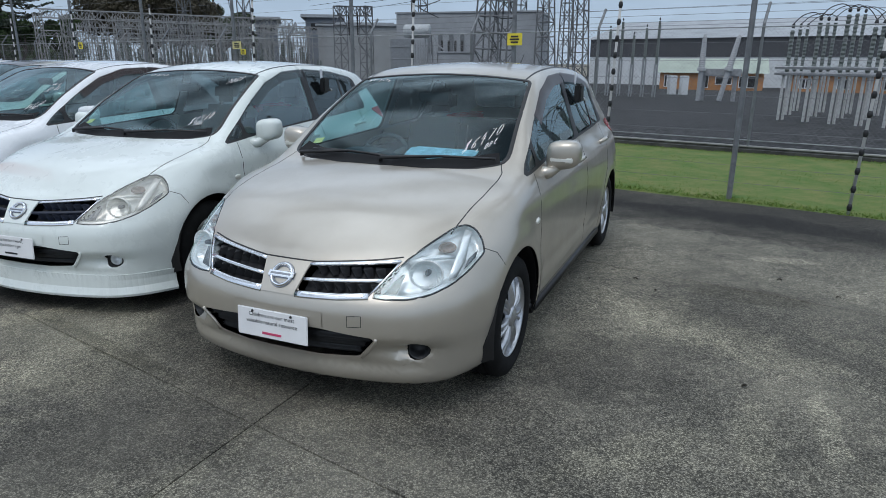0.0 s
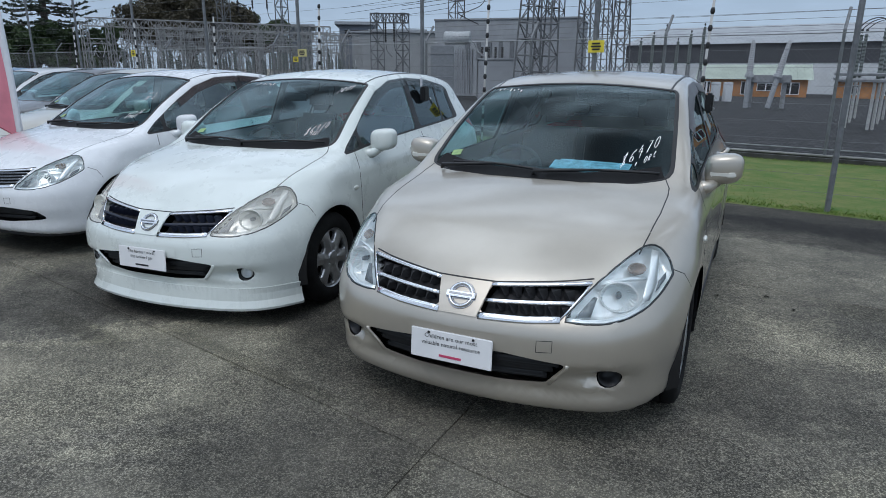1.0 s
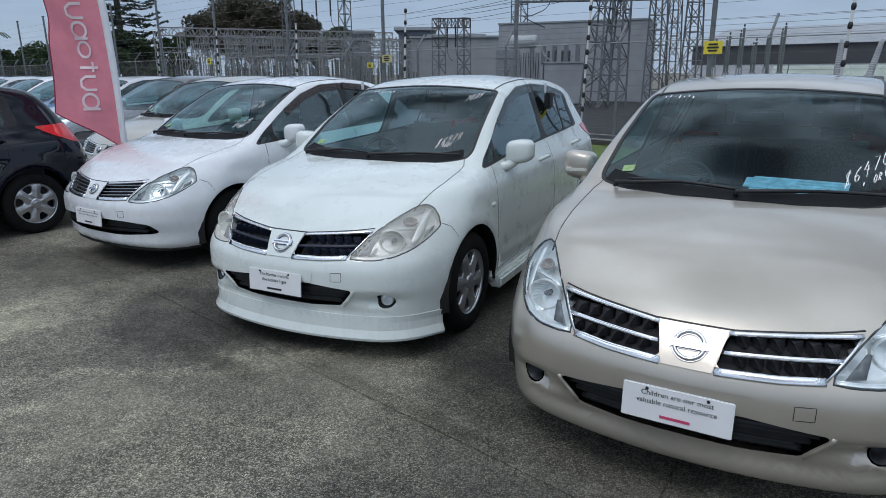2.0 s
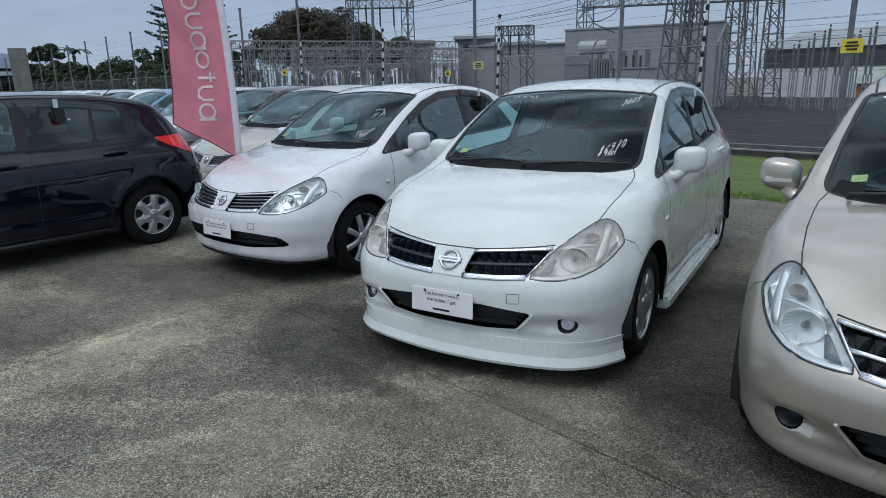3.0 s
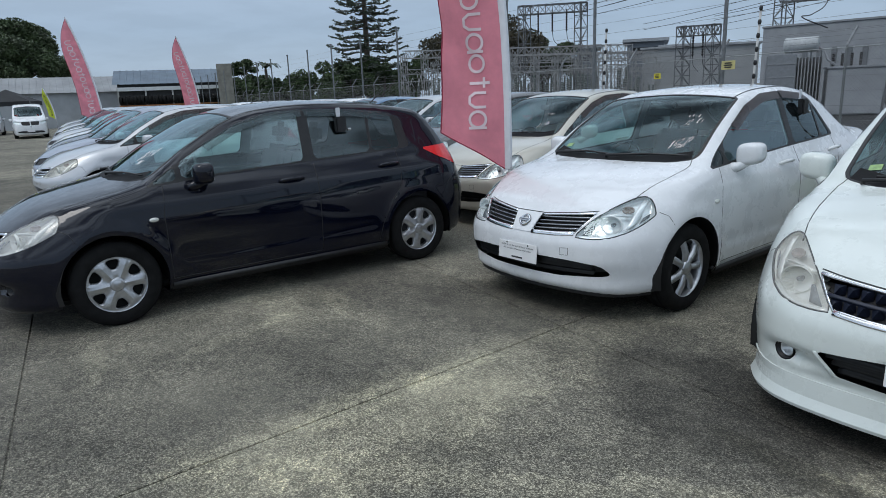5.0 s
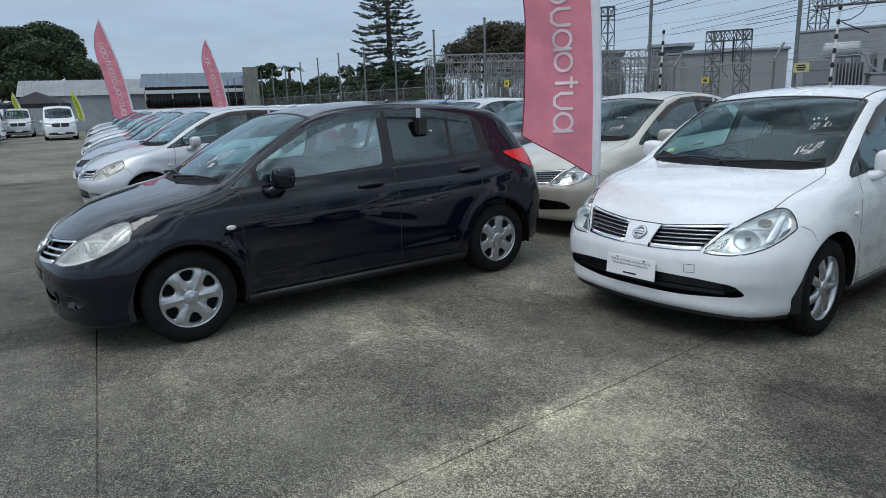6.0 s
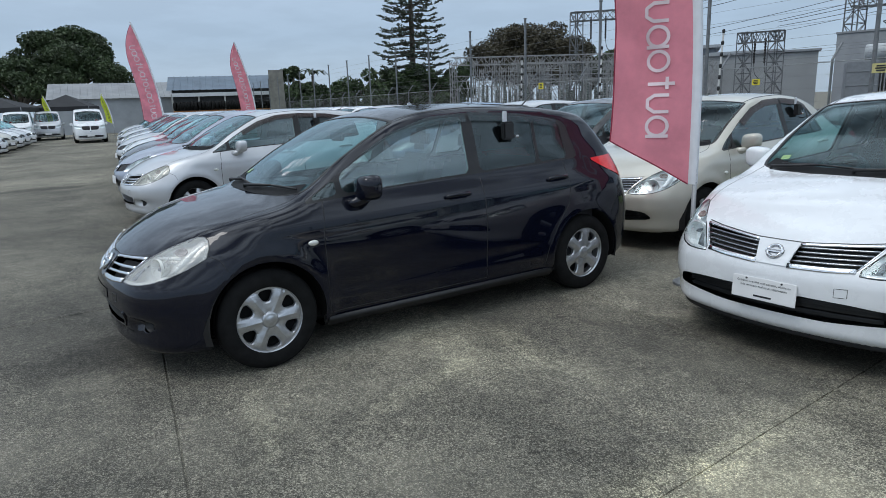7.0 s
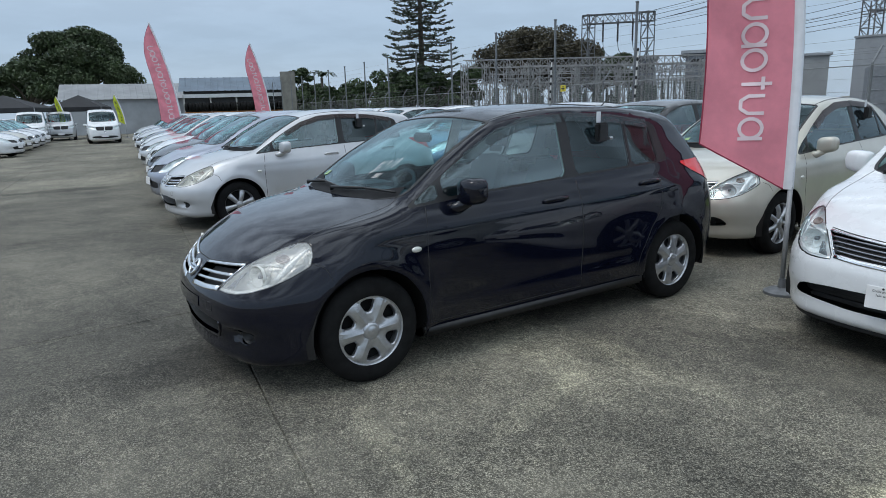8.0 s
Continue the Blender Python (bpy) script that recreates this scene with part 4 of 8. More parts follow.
                add("handle_recess", b2, "PAINTDARK", door[i, o])
            p, n = surf.at("side", 1.005, 0.728, sg)
            b2 = bmesh.new()
            bmesh.ops.create_uvsphere(b2, u_segments=14, v_segments=8, radius=1.0)
            for v in b2.verts:
                v.co = p + Vector((v.co.x * 0.034, v.co.y * 0.010, v.co.z * 0.017))
            add("side_repeater", b2, "SIDELAMP", None, "small oval side indicator")
            # smoked visors over the door windows
            top = [q for q in DLO[shape] if q[1] > 1.10 and q[0] < 0.9]
            tx = sorted(top)
            for lo, hi in ((-0.29, 0.56), (-1.17 if shape == "hatch" else -0.88, -0.32)):
                xs = [lo + (hi - lo) * i / 16 for i in range(17)]
                zt = [float(np.interp(x, [q[0] for q in tx], [q[1] for q in tx])) for x in xs]
                b2 = bmesh.new()
                rings = []
                for i in range(17):
                    j0, j1 = max(i - 1, 0), min(i + 1, 16)
                    dx, dz = xs[j1] - xs[j0], zt[j1] - zt[j0]
                    l = math.hypot(dx, dz)
                    ux, uz = dz / l, -dx / l
                    row = []
                    for reach, lift in ((-0.004, 0.002), (0.03, 0.010), (0.060, 0.013)):
                        p, n = surf.at("side", xs[i] + ux * reach, zt[i] + uz * reach, sg)
                        row.append(b2.verts.new(p + n * lift))
                    rings.append(row)
                for p, q in zip(rings, rings[1:]):
                    for t in range(2):
                        b2.faces.new((p[t], p[t + 1], q[t + 1], q[t]))
                add("window_visor", b2, "visor", None, "smoked plastic wind deflector")
            # roof gutter line
            b2 = bmesh.new()
            surf.strip(b2, [(0.30, sg * 0.535), (0.0, sg * 0.545), (-0.6, sg * 0.545), (-1.25, sg * 0.50)], "top", 0.012, 0.0015)
            add("roof_moulding", b2, "trim")
    if fine:
        # wipers
        for y0, y1 in ((0.05, 0.60), (-0.50, 0.02)):
            b2 = bmesh.new()
            xa = 1.135 - 0.25 * y0 * y0
            pts = []
            for i in range(9):
                y = y0 + (y1 - y0) * i / 8
                p, n = surf.at("top", 1.085 - 0.28 * y * y - 0.012 * math.sin(math.pi * i / 8), y)
                pts.append(p + n * (0.018 + 0.008 * math.sin(math.pi * i / 8)))
            tube(b2, pts, 0.007, 6)
            q, n = surf.at("top", xa - 0.01, y0 - 0.05)
            tube(b2, [q + n * 0.01, q + n * 0.03, pts[4]], [0.014, 0.010, 0.007], 6)
            add("wiper", b2, "trim")
        # aerial, rear spoiler lip
        if shape == "hatch":
            b2 = bmesh.new()
            q, n = surf.at("top", -1.32, 0.0)
            tube(b2, [q, q + Vector((-0.03, 0, 0.02)), q + Vector((-0.17, 0, 0.13))], [0.012, 0.006, 0.003], 6)
            add("roof_aerial", b2, "trim")
        # interior
        for y in (0.36, -0.36):
            b2 = bmesh.new()
            box(b2, (-0.32, y - 0.25, 0.36), (0.22, y + 0.25, 0.56), 0.07)
            box(b2, (-0.10, y - 0.24, 0.0), (0.05, y + 0.24, 0.66), 0.06, Matrix.Translation((-0.28, 0, 0.48)) @ pose(0, 0, 0, 0, -16, 0))
            box(b2, (-0.05, y - 0.13, 0.0), (0.05, y + 0.13, 0.19), 0.05, Matrix.Translation((-0.50, 0, 1.135)) @ pose(0, 0, 0, 0, -10, 0))
            add("front_seat", b2, "cloth", smooth=False)
        b2 = bmesh.new()
        box(b2, (-1.30, -0.62, 0.36), (-0.72, 0.62, 0.58), 0.08)
        box(b2, (-0.09, -0.62, 0.0), (0.06, 0.62, 0.56), 0.06, Matrix.Translation((-1.22, 0, 0.50)) @ pose(0, 0, 0, 0, -18, 0))
        add("rear_bench", b2, "cloth", smooth=False)
        b2 = bmesh.new()
        box(b2, (0.55, -0.70, 0.55), (1.00, 0.70, 0.965), 0.08)
        box(b2, (0.50, -0.55, 0.90), (0.80, -0.20, 0.985), 0.035)
        add("dashboard", b2, "dash", smooth=False)
        b2 = bmesh.new()
        sm = Matrix.Translation((0.42, -0.37, 0.88)) @ pose(0, 0, 0, 0, 62, 0)
        tube(b2, [sm @ Vector((0.185 * math.cos(a), 0.185 * math.sin(a), 0)) for a in [2 * math.pi * i / 24 for i in range(25)]], 0.015, 8, cap=False)
        for a in (0.0, 2.2, 4.08):
            tube(b2, [sm @ Vector((0, 0, 0.01)), sm @ Vector((0.18 * math.cos(a), 0.18 * math.sin(a), 0))], 0.02, 6)
        add("steering_wheel", b2, "dash")
        b2 = bmesh.new()
        p, n = surf.at("top", 0.36, 0.0)
        box(b2, (-0.012, -0.11, -0.032), (0.012, 0.11, 0.032), 0.012, Matrix.Translation(p + Vector((0.06, 0, -0.10))))
        add("rear_view_mirror", b2, "trim", smooth=False)
        b2 = bmesh.new()
        for sg in (1, -1):
            box(b2, (-1.45, sg * 0.735 - 0.02, 0.24), (0.85, sg * 0.735 + 0.02, 0.90), 0.0)
        add("door_lining", b2, "dash", smooth=False)
    bm.free()
    return kit, surf


def wheel_meshes(kind):
    """tyre, rim ring, dark drum, spokes and hub of one wheel, turned about y with its face towards +y."""
    out = []
    b = bmesh.new()
    r = TYRE_R
    lathe(b, [(-0.10, 0.19), (-0.10, r - 0.04), (-0.085, r - 0.012), (-0.06, r), (-0.03, r + 0.001), (-0.028, r - 0.006), (-0.022, r - 0.006), (-0.02, r + 0.001), (0.02, r + 0.001), (0.022, r - 0.006), (0.028, r - 0.006), (0.03, r + 0.001), (0.06, r), (0.082, r - 0.012), (0.094, r - 0.035), (0.098, r - 0.06), (0.094, 0.215), (0.085, 0.2)], 48)
    out.append(("tyre", as_mesh("tyre", b, M["rubber"]), "black rubber tyre"))
    b = bmesh.new()
    lathe(b, [(-0.08, 0.195), (0.03, 0.188), (0.078, 0.196), (0.086, 0.204), (0.084, 0.209), (0.07, 0.209)], 48)
    out.append(("rim", as_mesh("rim", b, M["alloy"]), "silver rim"))
    b = bmesh.new()
    lathe(b, [(0.005, 0.19), (0.012, 0.06), (0.0, 0.0005)], 32)
    out.append(("brake_drum", as_mesh("brake_drum", b, M["void"]), ""))
    n = {"cap": 6, "seven": 7, "multi": 14, "six": 6}[kind]
    b = bmesh.new()
    if kind == "cap":
        # a pressed cover: six flared spokes that meet at the hub and the rim, with egg-shaped holes between
        m = 24
        for i in range(n):
            rings = []
            for k in range(m):
                a = 2 * math.pi * k / m + math.pi / 4
                cu, cv = math.cos(a), math.sin(a)
                far = 1 / max(abs(cu), abs(cv))
                su, sv = (math.copysign(abs(q) ** 0.65, q) for q in (cu, cv))
                hole = Vector((su * (0.52 if cu > 0 else 0.36), sv * (0.46 + 0.10 * su)))
                edge = Vector((cu, cv)) * far
                col = []
                for s, sink in ((0.0, 0.030), (0.0, 0.010), (0.12, 0.003), (0.5, 0.0), (1.0, 0.0)):
                    u, v = hole.lerp(edge, s)
                    rr = (0.140 + u * (0.062 if u > 0 else 0.105)) * 1.05
                    t = math.pi / n * v + 2 * math.pi * i / n
                    h = 0.076 + 0.010 * abs(v) ** 2 * (1 - max(0, u)) - 0.012 * max(0, u) ** 3 - sink
                    col.append(b.verts.new((math.cos(t) * rr, h, math.sin(t) * rr)))
                rings.append(col)
            for p, q in zip(rings, rings[1:] + rings[:1]):
                for k in range(4):
                    b.faces.new((p[k], p[k + 1], q[k + 1], q[k]))
        bmesh.ops.remove_doubles(b, verts=b.verts[:], dist=0.0006)
    for i in range(n if kind != "cap" else 0):
        a0 = 2 * math.pi * i / n
        wide = {"seven": (0.020, 0.026), "multi": (0.010, 0.011), "six": (0.024, 0.042)}[kind]
        if kind == "multi":
            a0 += 0.09 * (1 if i % 2 else -1)
        rings = []
        for k in range(7):
            t = k / 6
            rr = 0.03 + t * 0.168
            w = wide[0] + (wide[1] - wide[0]) * t ** 1.3
            h = 0.072 + 0.016 * math.sin(math.pi * min(1, t * 1.1)) - (0.006 * t)
            cs, sn = math.cos(a0), math.sin(a0)
            rings.append([b.verts.new((cs * rr - sn * q, hh, sn * rr + cs * q)) for q, hh in ((-w, h - 0.024), (-w * 0.82, h), (0, h + 0.004), (w * 0.82, h), (w, h - 0.024))])
        for p, q in zip(rings, rings[1:]):
            for k in range(4):
                b.faces.new((p[k], p[k + 1], q[k + 1], q[k]))
    bmesh.ops.recalc_face_normals(b, faces=b.faces[:])
    out.append(("spokes", as_mesh("spokes", b, M["alloy"], kind != "cap"), "silver spokes"))
    b = bmesh.new()
    lathe(b, [(0.06, 0.055), (0.084, 0.050), (0.092, 0.036), (0.0905, 0.030), (0.094, 0.026), (0.095, 0.0005)], 24)
    out.append(("hub_cap", as_mesh("hub_cap", b, M["alloy"]), ""))
    return out


KITS, WHEELS = {}, {}


def make_car(label, m, paint_key, shape="hatch", style="bars", wheel="cap", fine=True, group="", lamp="reflector", fog=False, sill="PAINT", category="car", plate=True, visors="visor"):
    """A parked car of that kind; its origin lies on the ground midway between the axles, with x ahead."""
    key = (shape, style, fine)
    if key not in KITS:
        KITS[key] = car_kit(*key)
    kit, surf = KITS[key]
    if wheel not in WHEELS:
        WHEELS[wheel] = wheel_meshes(wheel)
    root = thing("parked_car" if shape != "van" else "parked_van", label, category, m, group)
    obs = []
    for name, me, mat, parent, lab, *rest in kit:
        if (mat == "FOG" and not fog) or (name == "plate_board" and not plate):
            obs.append(None)
            continue
        up = obs[parent] if parent is not None else root
        # parts of parts stay two levels below the car
        if up is not root and up.parent is not root:
            up = up.parent
        ob = part(name, me, None, up, lab)
        key2 = {"PAINT": paint_key, "LAMP": lamp, "FOG": "reflector", "SILL": paint_key if sill == "PAINT" else sill, "PAINTDARK": paint_key, "SIDELAMP": "haze", "visor": visors, "clear": {"haze": "haze_cover", "frost": "frost_cover"}.get(lamp, "clear")}.get(mat, mat)
        if M.get(key2) is not None and mat in ("PAINT", "LAMP", "SILL", "PAINTDARK", "SIDELAMP", "visor", "FOG", "clear"):
            ob.material_slots[0].link = "OBJECT"
            ob.material_slots[0].material = M[key2]
        obs.append(ob)
    for ax in (AXLE, -AXLE):
        for sg in (1, -1):
            w = new("wheel", WHEELS[wheel][0][1])
            w.parent = root
            w.matrix_basis = pose(ax, sg * 0.735, TYRE_R - 0.001, 0, random.uniform(0, 360), 0 if sg > 0 else 180)
            w["label"] = "black tyre on a silver wheel"
            for nm, me, lab in WHEELS[wheel][1:]:
                part(nm, me, None, w, lab)
    return root, surf, [r[5] for r in kit if len(r) > 5]


# ---- the plan: a runs along the fence, n away from the lane ----
def at(a, n, z=0.0):
    return Vector((0.766 * a + 0.643 * n, -0.643 * a + 0.766 * n, z))


ALONG = math.degrees(math.atan2(-0.643, 0.766))
START, END = (-1.0, -1.6), (-4.9, -0.1)


def bearing(deg, d, origin=START, z=0.0):
    """A place d metres from one of two points on the lane, at that bearing from north (y)."""
    return Vector((origin[0] + d * math.sin(radians(deg)), origin[1] + d * math.cos(radians(deg)), z))


def rise(d, deg):
    """The height at distance d that stands at that angle over the eye."""
    return 1.51 + d * math.tan(radians(deg))


def world_coords(nt):
    g = nt.nodes.new("ShaderNodeNewGeometry")
    return g.outputs["Position"]


def noise_at_color(nt, pos):
    """A coloured noise that frays the edges of narrow marks."""
    n = nt.nodes.new("ShaderNodeTexNoise")
    n.inputs["Scale"].default_value, n.inputs["Detail"].default_value, n.inputs["Roughness"].default_value = 7.0, 8.0, 0.7
    nt.links.new(pos, n.inputs["Vector"])
    return n.outputs["Color"]


# pale cement smears and dark drips: x, y, half length, half width, turn, gain
SMEARS = [
    (-5.50, 2.16, 1.3, 0.14, 60, 1.30), (-4.98, 3.06, 0.8, 0.10, 60, 1.25), (-5.30, 2.75, 0.9, 0.10, 60, 1.15), (-1.50, 0.50, 0.5, 0.08, 60, 1.2), (1.14, 0.60, 0.42, 0.07, 63, 1.45), (0.80, 0.58, 0.36, 0.10, 66, 1.22),
    (-5.62, 1.32, 0.10, 0.06, 20, 1.6), (-6.2, 3.6, 0.7, 0.14, -35, 1.30), (-6.7, 3.0, 0.6, 0.10, 75, 1.28), (-4.2, 1.5, 0.35, 0.08, 30, 1.28), (-2.6, 0.9, 0.45, 0.08, 14, 1.25), (2.4, 2.95, 0.35, 0.10, -20, 1.45),
    (-7.3, 2.3, 0.5, 0.08, -42, 1.25), (-3.4, 2.2, 0.6, 0.10, -40, 0.72), (-2.3, 1.7, 0.9, 0.08, -40, 0.75), (1.7, 2.2, 0.5, 0.2, -30, 0.75), (0.2, 0.5, 0.5, 0.12, 20, 1.22), (1.9, 1.3, 0.4, 0.14, -60, 1.28),
]


def ground_material(name, base, speck, stain, scale=1.0, relief=0.5, patches=()):
    """Exposed aggregate: pale and dark chips in a grey matrix, with large stains, pale worn patches and shade painted
    near the cars.
    """
    m, nt, b = nodes_of(name)
    pos = world_coords(nt)

    def noise_at(s, detail, rough):
        n = nt.nodes.new("ShaderNodeTexNoise")
        n.inputs["Scale"].default_value, n.inputs["Detail"].default_value, n.inputs["Roughness"].default_value = s, detail, rough
        nt.links.new(pos, n.inputs["Vector"])
        return n.outputs["Fac"]

    def ramp(src, p0, p1, c0, c1):
        r = nt.nodes.new("ShaderNodeValToRGB")
        r.color_ramp.elements[0].position, r.color_ramp.elements[1].position = p0, p1
        r.color_ramp.elements[0].color, r.color_ramp.elements[1].color = (*c0, 1), (*c1, 1)
        nt.links.new(src, r.inputs["Fac"])
        return r.outputs["Color"]

    def mix(kind, a, c, fac):
        x = nt.nodes.new("ShaderNodeMix")
        x.data_type, x.blend_type = "RGBA", kind
        if isinstance(fac, float):
            x.inputs["Factor"].default_value = fac
        else:
            nt.links.new(fac, x.inputs["Factor"])
        nt.links.new(a, x.inputs[6])
        nt.links.new(c, x.inputs[7])
        return x.outputs[2]

    chips = nt.nodes.new("ShaderNodeTexVoronoi")
    chips.inputs["Scale"].default_value = 75 * scale
    nt.links.new(pos, chips.inputs["Vector"])
    hue = nt.nodes.new("ShaderNodeSeparateColor")
    nt.links.new(chips.outputs["Color"], hue.inputs["Color"])
    chip_col = ramp(hue.outputs["Red"], 0.25, 1.0, tuple(x * (1 - speck) for x in base), tuple(min(1, x * (1 + 1.7 * speck)) for x in base))
    matrix = ramp(noise_at(95, 5, 0.7), 0.35, 0.65, tuple(x * 0.75 for x in base), tuple(x * 1.15 for x in base))
    c = mix("MIX", chip_col, matrix, 0.15)
    # dark fines between the chips
    c = mix("MULTIPLY", c, ramp(chips.outputs["Distance"], 0.22, 0.62, (1.18, 1.18, 1.18), (0.62, 0.62, 0.62)), 1.0)
    # clusters of pale and dark stones, and a worn skin over them
    clump = nt.nodes.new("ShaderNodeTexVoronoi")
    clump.inputs["Scale"].default_value = 34 * scale
    nt.links.new(pos, clump.inputs["Vector"])
    hue2 = nt.nodes.new("ShaderNodeSeparateColor")
    nt.links.new(clump.outputs["Color"], hue2.inputs["Color"])
    c = mix("MULTIPLY", c, ramp(hue2.outputs["Green"], 0.15, 0.95, (0.86, 0.86, 0.86), (1.16, 1.15, 1.13)), 1.0)
    c = mix("MULTIPLY", c, ramp(noise_at(13.0, 6, 0.7), 0.36, 0.64, (0.80, 0.80, 0.81), (1.18, 1.18, 1.15)), 1.0)
    if patches:
        # a smooth brownish skin of cement hides the stones in places
        skin_col = ramp(noise_at(5.0, 8, 0.7), 0.3, 0.7, tuple(x * q for x, q in zip(base, (0.74, 0.75, 0.76))), tuple(x * q for x, q in zip(base, (1.06, 1.04, 1.0))))
        cover = ramp(noise_at(0.85, 10, 0.72), 0.46, 0.62, (0.0, 0.0, 0.0), (0.45, 0.45, 0.45))
        c = mix("MIX", c, skin_col, cover)
    big = ramp(noise_at(0.42, 7, 0.62), 0.36, 0.62, (1 - stain,) * 3, (1.12, 1.11, 1.08))
    c = mix("MULTIPLY", c, big, 1.0)
    mid = ramp(noise_at(1.9, 10, 0.78), 0.36, 0.58, (0.64, 0.65, 0.66), (1.07, 1.07, 1.06))
    c = mix("MULTIPLY", c, mid, 0.8)
    worn = ramp(noise_at(0.75, 11, 0.82), 0.57, 0.66, (1.0, 1.0, 1.0), (1.35, 1.34, 1.30))
    c = mix("MULTIPLY", c, worn, 1.0)
    if patches:
        # each patch has a ragged outline of its own
        rag = nt.nodes.new("ShaderNodeTexNoise")
        rag.inputs["Scale"].default_value, rag.inputs["Detail"].default_value, rag.inputs["Roughness"].default_value = 2.4, 9.0, 0.74
        nt.links.new(pos, rag.inputs["Vector"])
        warp = nt.nodes.new("ShaderNodeVectorMath")
        warp.operation = "MULTIPLY_ADD"
        warp.inputs[1].default_value = (1.2, 1.2, 0)
        nt.links.new(rag.outputs["Color"], warp.inputs[0])
        nt.links.new(pos, warp.inputs[2])
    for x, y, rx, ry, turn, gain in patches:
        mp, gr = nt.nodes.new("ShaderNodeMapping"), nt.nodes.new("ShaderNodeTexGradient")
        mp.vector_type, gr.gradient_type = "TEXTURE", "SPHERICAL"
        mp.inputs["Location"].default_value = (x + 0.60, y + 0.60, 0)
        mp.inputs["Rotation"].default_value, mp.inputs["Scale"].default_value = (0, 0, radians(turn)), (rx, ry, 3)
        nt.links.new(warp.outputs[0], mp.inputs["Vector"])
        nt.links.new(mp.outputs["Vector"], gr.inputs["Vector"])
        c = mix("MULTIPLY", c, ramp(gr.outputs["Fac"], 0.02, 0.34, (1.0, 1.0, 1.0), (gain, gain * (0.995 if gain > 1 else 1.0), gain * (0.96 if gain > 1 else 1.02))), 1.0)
    if patches:
        # narrow cement smears with crisp ragged edges, most of them beside the joints
        near = nt.nodes.new("ShaderNodeVectorMath")
        near.operation = "MULTIPLY_ADD"
        near.inputs[1].default_value = (0.16, 0.16, 0)
        nt.links.new(noise_at_color(nt, pos), near.inputs[0])
        nt.links.new(pos, near.inputs[2])
        for x, y, rx, ry, turn, gain in SMEARS:
            mp, gr = nt.nodes.new("ShaderNodeMapping"), nt.nodes.new("ShaderNodeTexGradient")
            mp.vector_type, gr.gradient_type = "TEXTURE", "SPHERICAL"
            mp.inputs["Location"].default_value = (x + 0.08, y + 0.08, 0)
            mp.inputs["Rotation"].default_value, mp.inputs["Scale"].default_value = (0, 0, radians(turn)), (rx, ry, 3)
            nt.links.new(near.outputs[0], mp.inputs["Vector"])
            nt.links.new(mp.outputs["Vector"], gr.inputs["Vector"])
            c = mix("MULTIPLY", c, ramp(gr.outputs["Fac"], 0.05, 0.30, (1.0, 1.0, 1.0), (gain, gain, gain * 0.97)), 1.0)
    info = nt.nodes.new("ShaderNodeObjectInfo")
    own = ramp(info.outputs["Random"], 0.0, 1.0, (0.94, 0.94, 0.94), (1.05, 1.05, 1.05))
    c = mix("MULTIPLY", c, own, 1.0)
    nt.links.new(c, b.inputs["Base Color"])
    b.inputs["Roughness"].default_value = 0.85
    b.inputs["Specular IOR Level"].default_value = 0.3
    bump(nt, b, chips.outputs["Distance"], relief, 0.004)
    return m


def turf_material():
    m, nt, b = nodes_of("mown_grass")
    c, f = noise_mix(nt, 2.2, (0.050, 0.125, 0.012), (0.160, 0.170, 0.048), 10, 0.75)
    nt.links.new(c, b.inputs["Base Color"])
    b.inputs["Roughness"].default_value = 0.9
    return m


# dark stains, pale worn patches, and the cars' ground shade put into the colour: x, y, half length, half width, turn,
# gain
STAINS_AND_SHADE = [
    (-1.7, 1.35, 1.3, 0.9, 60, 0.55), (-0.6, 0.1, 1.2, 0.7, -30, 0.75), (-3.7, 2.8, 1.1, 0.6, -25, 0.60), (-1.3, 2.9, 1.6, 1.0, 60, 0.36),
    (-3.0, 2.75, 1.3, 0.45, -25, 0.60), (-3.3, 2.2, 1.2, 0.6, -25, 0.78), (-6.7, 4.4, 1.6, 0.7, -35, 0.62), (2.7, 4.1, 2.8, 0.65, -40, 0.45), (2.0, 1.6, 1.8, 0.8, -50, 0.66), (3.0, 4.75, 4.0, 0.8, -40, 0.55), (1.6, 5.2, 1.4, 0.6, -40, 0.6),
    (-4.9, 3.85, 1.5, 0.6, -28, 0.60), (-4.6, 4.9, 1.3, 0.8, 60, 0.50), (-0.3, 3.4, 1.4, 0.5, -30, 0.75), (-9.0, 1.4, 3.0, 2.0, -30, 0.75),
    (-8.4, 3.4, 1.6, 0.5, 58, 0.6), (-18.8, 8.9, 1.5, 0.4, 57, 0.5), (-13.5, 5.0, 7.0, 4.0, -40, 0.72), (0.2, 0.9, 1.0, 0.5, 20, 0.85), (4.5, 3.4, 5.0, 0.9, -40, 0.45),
    (-3.0, 1.6, 1.5, 0.7, 12, 1.10), (-2.4, 0.7, 1.4, 0.5, 12, 0.80), (-4.9, 2.6, 1.8, 0.35, 60, 1.45), (-5.3, 1.9, 1.2, 0.6, 60, 1.20),
    (-6.8, 3.7, 0.9, 0.4, -40, 1.30), (1.1, 1.7, 0.9, 0.35, -60, 1.35), (0.42, 1.3, 0.7, 0.4, 20, 0.7), (-4.2, 1.9, 2.2, 0.10, 12, 1.4),
]
CONCRETE = ground_material("aggregate_concrete", (0.272, 0.257, 0.213), 0.62, 0.42, 2.1, 0.55, STAINS_AND_SHADE)
GRAVEL = ground_material("dark_gravel", (0.030, 0.0305, 0.033), 1.2, 0.3, 0.17, 1.0)
STEEL = simple("galvanised_steel", (0.30, 0.31, 0.32), 0.55, 0.35, 0.2, 6)
